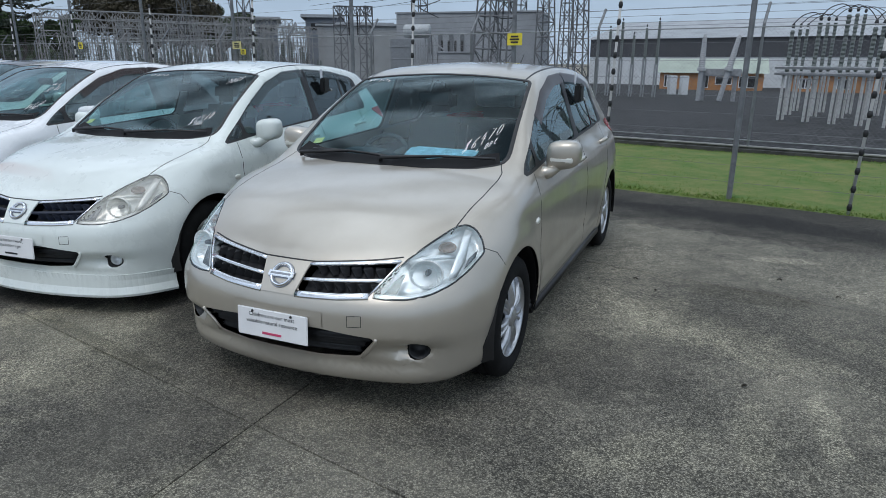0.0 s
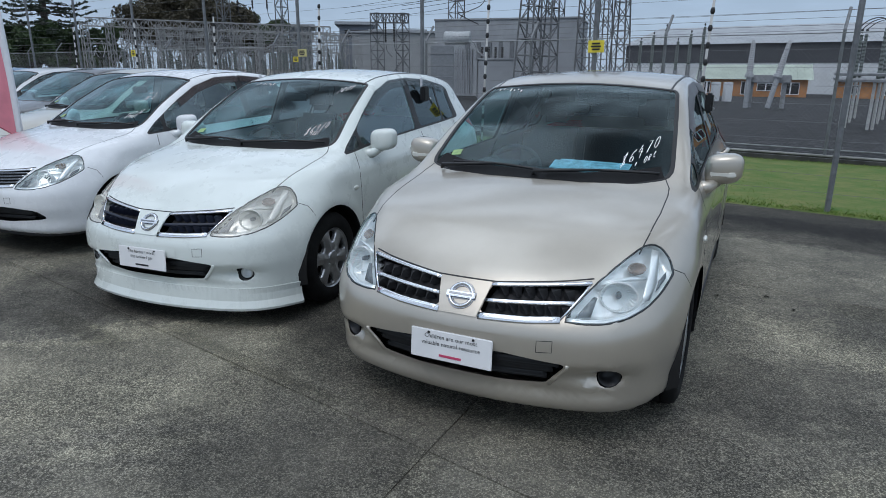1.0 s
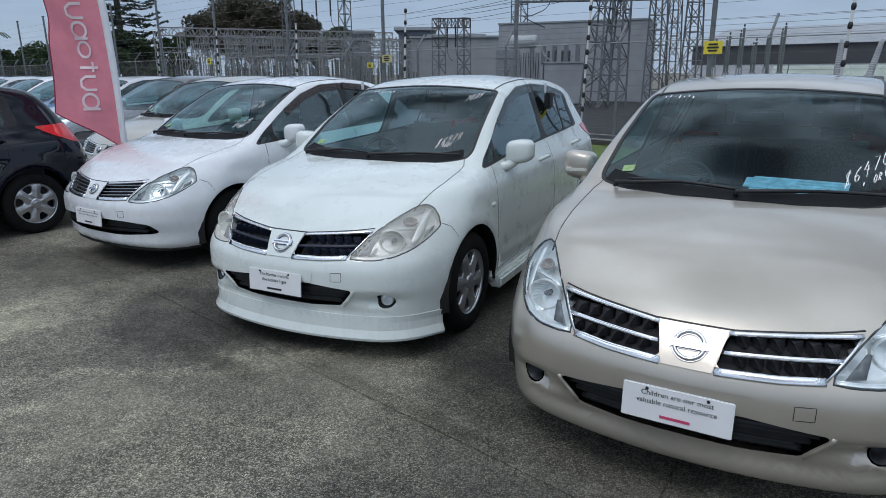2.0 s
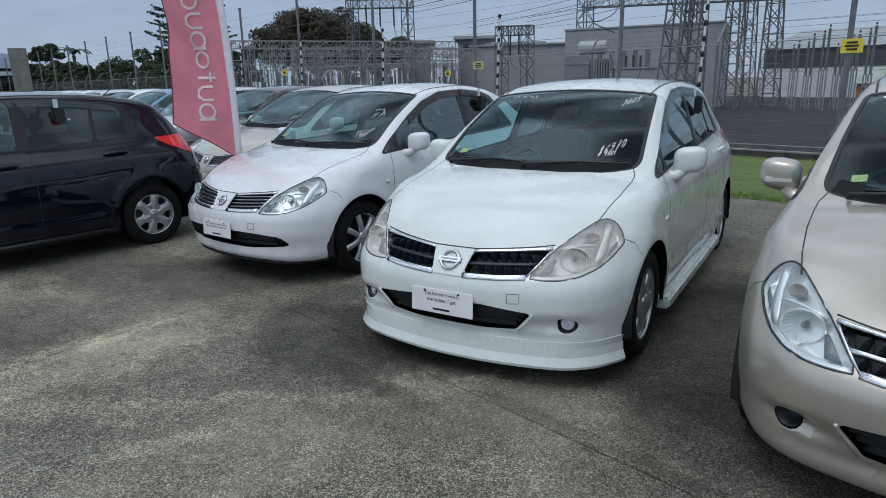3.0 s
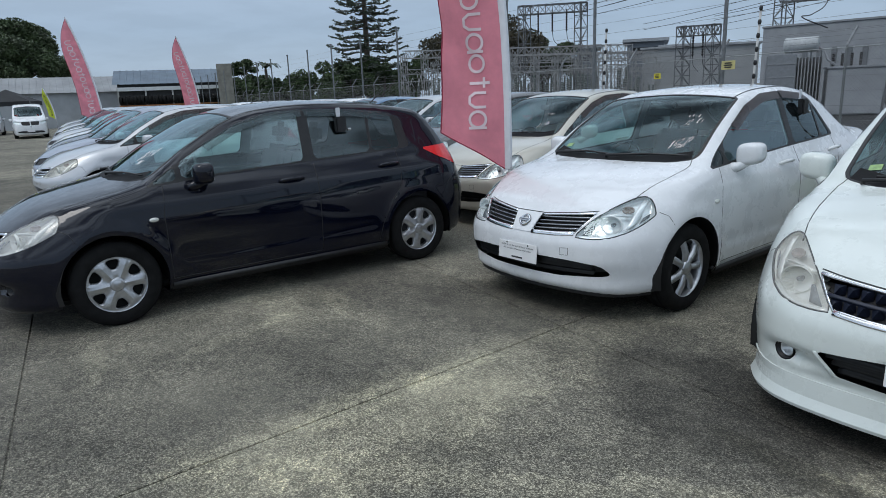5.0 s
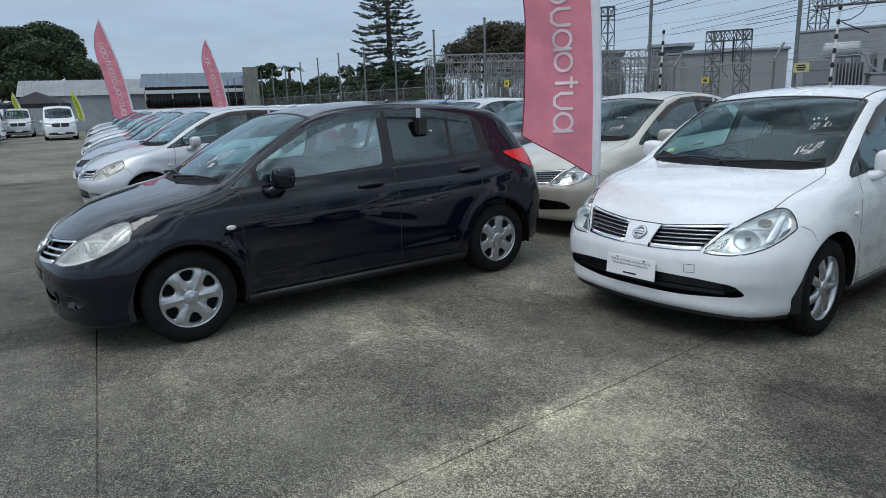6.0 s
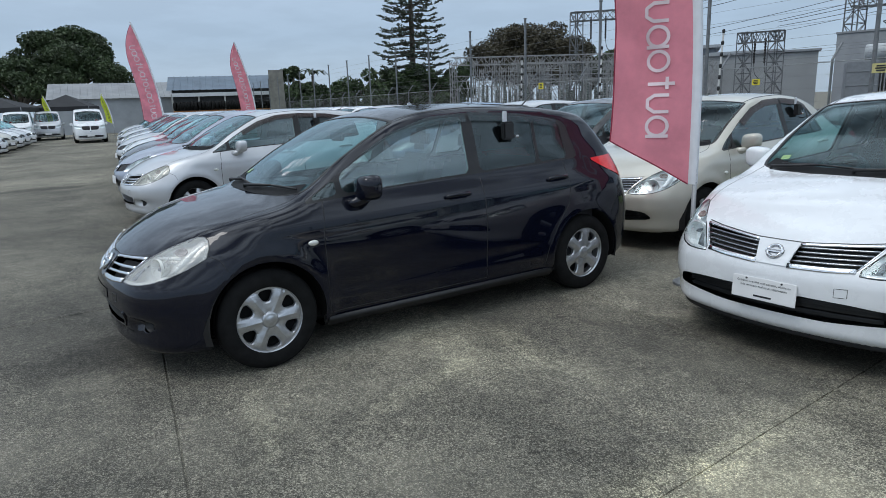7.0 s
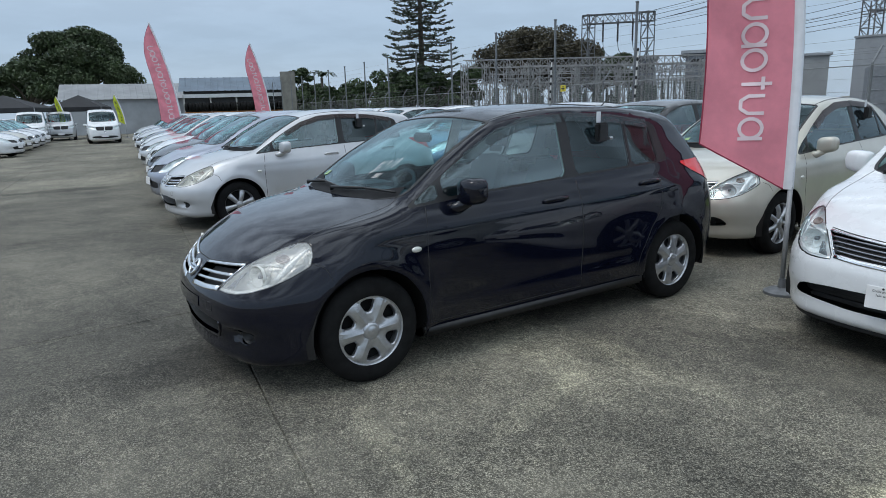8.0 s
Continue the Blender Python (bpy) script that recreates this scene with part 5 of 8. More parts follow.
PALE_STEEL = simple("pale_galvanised_lattice", (0.30, 0.30, 0.295), 0.6, 0.2, 0.25, 3)
MAST_STEEL = simple("dull_weathered_lattice", (0.13, 0.135, 0.14), 0.6, 0.2, 0.25, 3)
POST_GREY = simple("grey_fence_post", (0.17, 0.18, 0.19), 0.55, 0.3, 0.2, 10)
PALE_CONC = simple("pale_concrete", (0.42, 0.42, 0.40), 0.85, 0, 0.2, 3, 0.2)
GREY_WALL = simple("grey_rendered_wall", (0.31, 0.325, 0.34), 0.85, 0, 0.12, 0.8)
WIRE = simple("dull_wire", (0.20, 0.20, 0.21), 0.6, 0.4)
DARK_WIRE = simple("black_cable", (0.03, 0.03, 0.033), 0.6)
PORCELAIN = simple("grey_porcelain", (0.115, 0.135, 0.125), 0.35, 0, 0.12, 12)
WHITE_POST = simple("whitewashed_post", (0.47, 0.47, 0.46), 0.8, 0, 0.12, 4)
LEAF = simple("dark_leaves", (0.045, 0.068, 0.026), 0.6, 0, 0.5, 0.8)
LEAF_RED = simple("rusty_flowering_leaves", (0.058, 0.050, 0.028), 0.65, 0, 0.6, 0.6)
NEEDLE = simple("pine_needles", (0.045, 0.062, 0.042), 0.65, 0, 0.4, 0.9)
HEDGE_LEAF = simple("hedge_leaves", (0.045, 0.072, 0.026), 0.65, 0, 0.5, 0.5)
BARK = simple("bark", (0.10, 0.085, 0.07), 0.9, 0, 0.3, 6, 0.4)
BRICK_C = simple("orange_brick", (0.42, 0.20, 0.085), 0.85, 0, 0.2, 1.5)
SIGN_Y = simple("yellow_sign", (0.75, 0.62, 0.05), 0.5, 0, 0.08, 8)
SIGN_PALE = simple("faded_yellow_sign", (0.55, 0.50, 0.22), 0.5, 0, 0.15, 8)
PINK = simple("pink_flag_cloth", (0.83, 0.29, 0.35), 0.8, 0, 0.10, 3.5)
PRINT = simple("pinkish_white_print", (0.80, 0.66, 0.69), 0.8, 0, 0.06, 6)
HEM = simple("dark_red_hem", (0.30, 0.03, 0.06), 0.8, 0, 0.2, 20)
WHITE_CLOTH = simple("white_flag_cloth", (0.74, 0.75, 0.78), 0.8, 0, 0.06, 6)
def let_light_through(m, share):
    """Cloth that lets some light through."""
    nt = m.node_tree
    b, out = nt.nodes["Principled BSDF"], nt.nodes["Material Output"]
    tl, mx = nt.nodes.new("ShaderNodeBsdfTranslucent"), nt.nodes.new("ShaderNodeMixShader")
    nt.links.new(b.inputs["Base Color"].links[0].from_socket, tl.inputs["Color"])
    mx.inputs["Fac"].default_value = share
    nt.links.new(b.outputs["BSDF"], mx.inputs[1])
    nt.links.new(tl.outputs["BSDF"], mx.inputs[2])
    nt.links.new(mx.outputs["Shader"], out.inputs["Surface"])


let_light_through(PINK, 0.45)
WHITE_WALL = simple("white_metal_wall", (0.60, 0.62, 0.63), 0.7, 0, 0.08, 1)


def roof_metal(name, col):
    """Ribbed roofing iron."""
    m, nt, b = nodes_of(name)
    c, f = noise_mix(nt, 0.8, tuple(x * 0.85 for x in col), tuple(x * 1.12 for x in col))
    nt.links.new(c, b.inputs["Base Color"])
    b.inputs["Roughness"].default_value, b.inputs["Metallic"].default_value = 0.7, 0.0
    return m


ROOF_BLUE, ROOF_GREY, ROOF_PALE, ROOF_GREEN = roof_metal("blue_grey_iron", (0.13, 0.17, 0.215)), roof_metal("weathered_grey_iron", (0.26, 0.27, 0.28)), roof_metal("pale_roof", (0.35, 0.37, 0.39)), roof_metal("pale_green_roof", (0.36, 0.41, 0.35))


def solid(name, bm, mat, label, category, kind="", group="", m=None, smooth=False):
    """A thing that is one mesh."""
    ob = new(name, as_mesh(name, bm, mat, smooth))
    if m is not None:
        ob.matrix_basis = m
    return tagged(ob, label, category, group, kind)


# ---- ground ----
b = bmesh.new()
strip_rows = [[b.verts.new(at(a, n, z)) for a in (-1500, -300, 300, 1500)] for n, z in ((-1500, -0.008), (10.57, -0.008), (10.6, -3.0), (1500, -3.0))]
for p, q in zip(strip_rows, strip_rows[1:]):
    for k in range(3):
        b.faces.new((p[k], p[k + 1], q[k + 1], q[k]))
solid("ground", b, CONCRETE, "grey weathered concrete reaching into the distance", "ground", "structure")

pavement = thing("pavement", "grey exposed-aggregate concrete yard in large jointed slabs", "pavement", kind="structure")
# the joints run along the fence and, a little askew, across the yard
ROW, ACROSS, FIRST = Vector((0.766, -0.643, 0)) * 4.34, Vector((0.50, 0.866, 0)) * 3.14, Vector((-1.334, 0.83, 0))
b = bmesh.new()
ring = [[b.verts.new(ROW * (0.0010 + i if u == 0 else 0.9990 - i) + ACROSS * (0.0015 + i if v == 0 else 0.9985 - i) + Vector((0, 0, z))) for u, v in ((0, 0), (1, 0), (1, 1), (0, 1))] for i, z in ((0, -0.007), (0.0, -0.003), (0.0012, 0.0))]
for p, q in zip(ring, ring[1:]):
    for k in range(4):
        b.faces.new((p[k], p[(k + 1) % 4], q[(k + 1) % 4], q[k]))
b.faces.new(ring[-1])
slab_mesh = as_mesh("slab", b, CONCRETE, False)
SLABS = [(i, j) for i in range(-13, 4) for j in range(-5, 2)]

# verge, kerb and gravel
b = bmesh.new()
grid = bmesh.ops.create_grid(b, x_segments=120, y_segments=8, size=1.0)
for v in b.verts:
    a, n = -30 + v.co.x * 45, 8.25 + v.co.y * 2.32
    edge = 0.05 * noise.noise(Vector((a * 1.3, 0, 3))) if v.co.y < -0.9 else 0
    v.co = at(a, n + edge, 0.012 + 0.03 * noise.noise(Vector((a * 0.7, n * 0.7, 0))) + (0.015 if abs(v.co.y) < 0.9 else -0.01))
solid("grass_verge", b, turf_material(), "mown green grass strip beside the fence", "grass", "structure", smooth=True)
rng = np.random.default_rng(5)
verts, faces = [], []
for i in range(42000):
    a, n = rng.uniform(-7.5, 6.0), 5.93 + abs(rng.normal(0, 1)) * 0.15 if i % 9 == 0 else rng.uniform(5.95, 10.5)
    p = at(a, n, 0.02 + 0.03 * noise.noise(Vector((a * 0.7, n * 0.7, 0))))
    h, w, t, l = rng.uniform(0.008, 0.022), rng.uniform(0.004, 0.009), rng.uniform(0, 6.283), rng.uniform(-0.03, 0.03, 2)
    dx, dy = math.cos(t) * w, math.sin(t) * w
    k = len(verts)
    verts += [(p.x - dx, p.y - dy, p.z - 0.01), (p.x + dx, p.y + dy, p.z - 0.01), (p.x + l[0], p.y + l[1], p.z + h)]
    faces.append((k, k + 1, k + 2))
me = bpy.data.meshes.new("grass_blades")
me.from_pydata(verts, [], faces)
gm, nt, gb = nodes_of("grass_blade")
gi = nt.nodes.new("ShaderNodeNewGeometry")
gr_ = nt.nodes.new("ShaderNodeValToRGB")
gr_.color_ramp.elements[0].color, gr_.color_ramp.elements[1].color = (0.055, 0.135, 0.010, 1), (0.175, 0.225, 0.045, 1)
nt.links.new(gi.outputs["Random Per Island"], gr_.inputs["Fac"])
nt.links.new(gr_.outputs["Color"], gb.inputs["Base Color"])
gb.inputs["Roughness"].default_value = 0.8
me.materials.append(gm)
tagged(new("grass_blades", me), "short green grass blades on the verge", "grass", kind="stuff")

b = bmesh.new()
box(b, (-75, 10.52, -0.05), (22, 10.64, 0.10), 0.01)
for v in b.verts:
    v.co = at(v.co.x, v.co.y, v.co.z)
solid("kerb", b, simple("mossy_dark_plinth", (0.055, 0.055, 0.05), 0.9, 0, 0.4, 3), "dark mossy concrete plinth under the mesh fence", "kerb", "structure")
b = bmesh.new()
box(b, (-75, 10.51, 0.10), (22, 10.65, 0.125), 0.008)
for v in b.verts:
    v.co = at(v.co.x, v.co.y, v.co.z)
solid("kerb_capping", b, simple("weathered_capping", (0.26, 0.26, 0.245), 0.9, 0, 0.25, 3), "pale concrete capping on the plinth", "kerb", "structure")
b = bmesh.new()
bmesh.ops.create_grid(b, x_segments=130, y_segments=60, size=1.0)
for v in b.verts:
    a, n = -25 + v.co.x * 110, 10.62 + (v.co.y * 0.5 + 0.5) ** 1.6 * 75
    v.co = at(a, n, 0.10 - (n - 10.6) * 0.0165 + 0.035 * noise.noise(Vector((a, n, 1)) * 0.9))
solid("gravel_yard", b, GRAVEL, "dark grey gravel of the switchyard", "gravel", "structure", smooth=True)


def yard_z(p):
    n = 0.643 * p.x + 0.766 * p.y
    return 0.10 - (n - 10.6) * 0.0165 if n > 10.6 else 0.0


def flowing(pts, n=6):
    """A smooth curve through points."""
    ps = [Vector(p) for p in pts]
    ps = [ps[0] * 2 - ps[1]] + ps + [ps[-1] * 2 - ps[-2]]
    out = []
    for a, b, c, d in zip(ps, ps[1:], ps[2:], ps[3:]):
        for k in range(n):
            t = k / n
            out.append(0.5 * (2 * b + (c - a) * t + (2 * a - 5 * b + 4 * c - d) * t * t + (3 * b - a - 3 * c + d) * t**3))
    return out + [ps[-2]]


# ---- fences ----
fence = thing("mesh_fence", "galvanised chain-link fence with cranked barbed-wire arms", "fence", kind="structure")
for i in range(-26, 8):
    b = bmesh.new()
    a = -1.6 + i * 2.9
    tube(b, [at(a, 10.59, -0.02), at(a, 10.59, 2.15), at(a, 10.87, 2.5)], 0.026, 8)
    part("post", b, POST_GREY, fence)
for z in (0.22, 2.1):
    b = bmesh.new()
    tube(b, [at(-77, 10.57, z), at(19, 10.57, z)], 0.010, 6)
    part("rail", b, STEEL, fence)
for k, (n, z) in enumerate(((10.66, 2.23), (10.75, 2.35), (10.85, 2.47))):
    b = bmesh.new()
    tube(b, [at(-77, n, z), at(19, n, z)], 0.004, 4)
    part("barbed_wire", b, WIRE, fence)
verts, faces = [], []
for a0, a1, pitch, r in ((-16, 18, 0.075, 0.0019), (-75, -16, 0.16, 0.0035)):
    for sgn in (1, -1):
        for i in range(int((a1 - a0 + 2.0) / pitch)):
            s = a0 - (2.0 if sgn > 0 else 0) + i * pitch
            u0, u1 = max(s, a0) if sgn > 0 else s, min(s + 1.9, a1) if sgn > 0 else s
            p0 = (s, 0.2)
            p1 = (s + 1.9 * sgn, 2.1)
            k = len(verts)
            for q in (p0, p1):
                for dz, dn in ((r, 0), (-r * 0.6, r), (-r * 0.6, -r)):
                    verts.append(at(q[0], 10.565 + sgn * 0.003 + dn, q[1] + dz))
            faces += [(k, k + 1, k + 4, k + 3), (k + 1, k + 2, k + 5, k + 4), (k + 2, k, k + 3, k + 5)]
me = bpy.data.meshes.new("chain_link")
me.from_pydata([tuple(v) for v in verts], [], faces)
me.materials.append(WIRE)
net = part("chain_link", me, None, fence)
net["kind"] = "stuff"

efence = thing("electric_fence", "tall electric security fence with grey posts and many wires", "fence", kind="structure")
for i in range(-22, 4):
    b = bmesh.new()
    a = -0.95 + i * 2.9
    tube(b, [at(a, 6.1, -0.02), at(a, 6.1, 3.5)], 0.03, 10)
    box(b, (-0.035, -0.035, 3.5), (0.035, 0.035, 3.53), 0.004, Matrix.Translation(at(a, 6.1)))
    part("post", b, POST_GREY, efence)
for k in range(17):
    b = bmesh.new()
    tube(b, [at(-66 + j * 4.2, 6.04, 0.22 + k * 0.19 - 0.012 * (j % 2)) for j in range(19)], 0.0022, 4)
    part("fence_wire", b, WIRE, efence)
BW = simple("black_insulator", (0.015, 0.015, 0.016), 0.4)
rod_b = bmesh.new()
tube(rod_b, [(0, 0, -0.02), (0, 0, 2.55)], 0.016, 8)
rod_me = as_mesh("rod", rod_b, WHITE_POST)
ins_b = bmesh.new()
lathe(ins_b, [(-0.036, 0.017), (-0.02, 0.023), (-0.006, 0.027), (0.0, 0.025), (0.006, 0.027), (0.02, 0.023), (0.036, 0.017)], 10, "z")
ins_me = as_mesh("insulator", ins_b, BW)
for a in (-18.5, -15.4, -12.25, -9.1, -5.55, -2.46, 0.24, 3.29):
    rod = thing("insulator_post", "white fence post strung with black insulators", "fence post", Matrix.Translation(at(a, 6.0)) @ pose(0, 0, 0, 0, 2.0, 0), "insulator posts")
    part("rod", rod_me, None, rod)
    for k in range(14):
        o = part("insulator", ins_me, None, rod)
        o.location = (0, 0, 0.08 + k * 0.19)


def bars(n, w, h, at_m, mat, parent):
    """Rows of plain bars for writing that cannot be read."""
    for i in range(n):
        b = bmesh.new()
        wid = w * (0.9 if i % 2 else 0.7)
        box(b, (-wid / 2, -0.002, -h * 0.3), (wid / 2, 0.002, h * 0.3), 0, at_m @ Matrix.Translation((0, 0, (n / 2 - i - 0.5) * h)))
        part("writing_bar", b, mat, parent)


def warning_sign(a, n, z, w, h, mat):
    m = Matrix.Translation(at(a, n, z)) @ pose(0, 0, 0, 0, 0, ALONG)
    s = thing("warning_sign", "yellow electric fence warning sign wired to the fence", "sign", m, "warning signs")
    b = bmesh.new()
    box(b, (-w / 2, -0.004, -h / 2), (w / 2, 0.004, h / 2), 0.002)
    part("panel", b, mat, s)
    bars(3, w * 0.7, h * 0.24, Matrix.Translation((0, -0.008, 0)), M["ink"], s)


warning_sign(-3.80, 6.03, 1.80, 0.22, 0.15, SIGN_Y)
warning_sign(-9.50, 6.03, 1.78, 0.24, 0.13, SIGN_PALE)
warning_sign(-15.0, 10.5, 1.75, 0.22, 0.14, SIGN_Y)
warning_sign(-24.0, 10.5, 2.0, 0.3, 0.22, SIGN_Y)


# ---- switchyard ----
def lattice(name, label, p0, p1, w0, w1, legs_r, steps, group="", bar_r=None, category="pylon", mat=None):
    """A four-legged lattice mast or beam from p0 to p1."""
    p0, p1 = Vector(p0), Vector(p1)
    d = (p1 - p0)
    L = d.length
    d.normalize()
    u = Vector((0.766, -0.643, 0)) if abs(d.z) > 0.5 else Vector((0, 0, 1))
    u = (u - d * u.dot(d)).normalized()
    v = d.cross(u)
    t = thing(name, label, category, Matrix.Translation(p0), group)
    def corner(k, s):
        w = (w0 + (w1 - w0) * s) / 2
        return d * L * s + u * w * (1 if k in (0, 1) else -1) + v * w * (1 if k in (0, 3) else -1)
    for k in range(4):
        b = bmesh.new()
        tube(b, [corner(k, 0), corner(k, 1)], legs_r, 4)
        part("leg" if abs(d.z) > 0.5 else "chord", b, mat or PALE_STEEL, t)
    b = bmesh.new()
    for i in range(steps):
        s0, s1 = i / steps, (i + 1) / steps
        for k in range(4):
            q = (k + 1) % 4
            a, c = (corner(k, s0), corner(q, s1)) if (i + k) % 2 else (corner(q, s0), corner(k, s1))
            tube(b, [a, c], bar_r or legs_r * 0.6, 3, cap=False)
            if w0 > 0.6:
                tube(b, [corner(k, s1), corner(q, s1)], (bar_r or legs_r * 0.6) * 0.9, 3, cap=False)
    part("bracing", b, mat or PALE_STEEL, t)["kind"] = "stuff"
    return t


# the big grey wall, transformer and its tank
def slab_box(name, label, category, c0, c1, depth, z0, z1, mat, kind="", openings=()):
    """An upright block whose front runs from c0 to c1."""
    c0, c1 = Vector(c0), Vector(c1)
    u = (c1 - c0)
    w = u.length
    ang = math.degrees(math.atan2(u.y, u.x))
    t = thing(name, label, category, Matrix.Translation((c0.x, c0.y, z0)) @ pose(0, 0, 0, 0, 0, ang), kind=kind)
    b = bmesh.new()
    box(b, (0, 0, 0), (w, depth, z1 - z0), 0.02)
    part("wall", b, mat, t)
    return t, w


wl, w = slab_box("control_building", "large plain grey rendered switchyard building", "building", bearing(1.3, 46, START), bearing(13.4, 44, START), 6, -0.55, rise(45, 3.9), GREY_WALL)
b = bmesh.new()
box(b, (-0.06, -0.06, 0), (w + 0.06, 6.06, 0.12), 0.02, Matrix.Translation((0, 0, rise(45, 3.9) + 0.55)))
part("parapet", b, GREY_WALL, wl)
for i in range(5):
    b = bmesh.new()
    box(b, (0, -0.07, 0), (0.28, 0.02, 1.2), 0.02, Matrix.Translation((2.2 + i * 0.75, 0, 2.6)))
    part("louvre", b, POST_GREY, wl)

tp = bearing(2.0, 38, START)
tr = thing("transformer", "grey power transformer with radiators and an oil tank", "transformer", Matrix.Translation((tp.x, tp.y, yard_z(tp))) @ pose(0, 0, 0, 0, 0, -3))
b = bmesh.new()
box(b, (-0.75, -0.6, 0), (0.55, 0.9, 2.9), 0.04)
part("cooler_box", b, simple("mid_grey_louvre", (0.21, 0.225, 0.24), 0.6), tr)
for k in range(4):
    b = bmesh.new()
    box(b, (-0.77, -0.63, 0.6 + k * 0.62), (0.57, -0.59, 0.64 + k * 0.62), 0)
    part("cooler_band", b, STEEL, tr)
for k in range(8):
    b = bmesh.new()
    box(b, (0.62 + k * 0.14, -0.55, 0.25), (0.67 + k * 0.14, 0.75, 2.75), 0.015)
    part("radiator_fin", b, STEEL, tr)
b = bmesh.new()
lathe(b, [(-0.75, 0.0005), (-0.75, 0.30), (-0.70, 0.36), (0.70, 0.36), (0.75, 0.30), (0.75, 0.0005)], 24, "x")
ot = part("oil_tank", b, simple("pale_tank_paint", (0.40, 0.42, 0.43), 0.5), tr, "pale horizontal oil tank", True)
ot.matrix_basis = pose(0.75, 0.2, 3.35, 0, 0, -14)
for x in (0.3, 1.2):
    b = bmesh.new()
    tube(b, [(x, 0.2, 2.7), (x, 0.2, 3.1)], 0.05, 6)
    part("tank_leg", b, STEEL, tr)
b = bmesh.new()
box(b, (1.9, -0.7, 0), (4.2, 0.9, 2.15), 0.05)
box(b, (1.85, -0.75, 2.15), (4.25, 0.95, 2.25), 0.02)
part("tank_body", b, GREY_WALL, tr)
for k in range(4):
    b = bmesh.new()
    lathe(b, [(z * 0.05, 0.05 if z % 2 else 0.085) for z in range(13)], 10, "z", (2.15 + k * 0.38, 0.1, 2.25))
    part("bushing", b, BW, tr)
b = bmesh.new()
tube(b, [(1.3, 0.2, 3.3), (1.7, 0.1, 3.1), (1.9, 0.0, 2.6), (2.3, 0.0, 2.3)], 0.05, 8)
part("oil_pipe", b, STEEL, tr)

for deg, d, top in ((8.9, 33, 10.5), (10.4, 34, 10.5), (14.0, 40, 11), (16.8, 42, 11), (15.6, 52, 12)):
    p = bearing(deg, d)
    lattice("lattice_mast", "tall galvanised steel lattice mast", (p.x, p.y, yard_z(p)), (p.x + (0.35 if deg < 12 else -0.2), p.y, top), 1.0, 0.35, 0.055, 14, "lattice masts", mat=MAST_STEEL)
p0, p1 = bearing(3.0, 55), bearing(20.0, 52)
lattice("lattice_beam", "horizontal galvanised steel lattice beam", (p0.x, p0.y, rise(54, 6.1)), (p1.x, p1.y, rise(54, 5.6)), 0.8, 0.8, 0.055, 22, "lattice beams", category="beam", mat=MAST_STEEL)
for deg, d in ((3.2, 55), (11.5, 54)):
    p = bearing(deg, d)
    lattice("lattice_mast", "tall galvanised steel lattice mast", (p.x, p.y, yard_z(p)), (p.x, p.y, 7.6), 1.0, 0.9, 0.055, 9, "lattice masts", mat=MAST_STEEL)

# the small and large gantries
def gantry(l, r, z, droppers):
    for p in (l, r):
        lattice("lattice_mast", "pale galvanised lattice gantry leg", (p.x, p.y, -0.9), (p.x, p.y, z), 0.85, 0.8, 0.055, 9, "gantry legs", mat=MAST_STEEL)
    u = (r - l).normalized() * 0.5
    lattice("lattice_beam", "pale galvanised lattice gantry beam", (l.x - u.x, l.y - u.y, z - 0.4), (r.x + u.x, r.y + u.y, z - 0.4), 0.75, 0.75, 0.05, 10, "gantry beams", category="beam", mat=MAST_STEEL)
    for i in range(droppers):
        q = l.lerp(r, (i + 1) / (droppers + 1))
        s = thing("insulator_string", "dark hanging insulator string", "insulator", Matrix.Translation((q.x, q.y, z - 0.5)), "insulator strings")
        b = bmesh.new()
        lathe(b, [(-0.11 * k, 0.05 if k % 2 else 0.10) for k in range(18)], 8, "z")
        part("discs", b, BW, s)
        b = bmesh.new()
        tube(b, flowing([(0, 0, -1.8), (0.1, 0.2, -2.6), (0.5, 0.6, -3.1)]), 0.03, 4)
        part("dropper", b, DARK_WIRE, s)


gantry(bearing(-12.6, 62, END), bearing(-7.9, 62, END), rise(62, 6.9), 3)
gantry(bearing(0.3, 58, END), bearing(2.5, 58, END), rise(58, 4.5), 2)


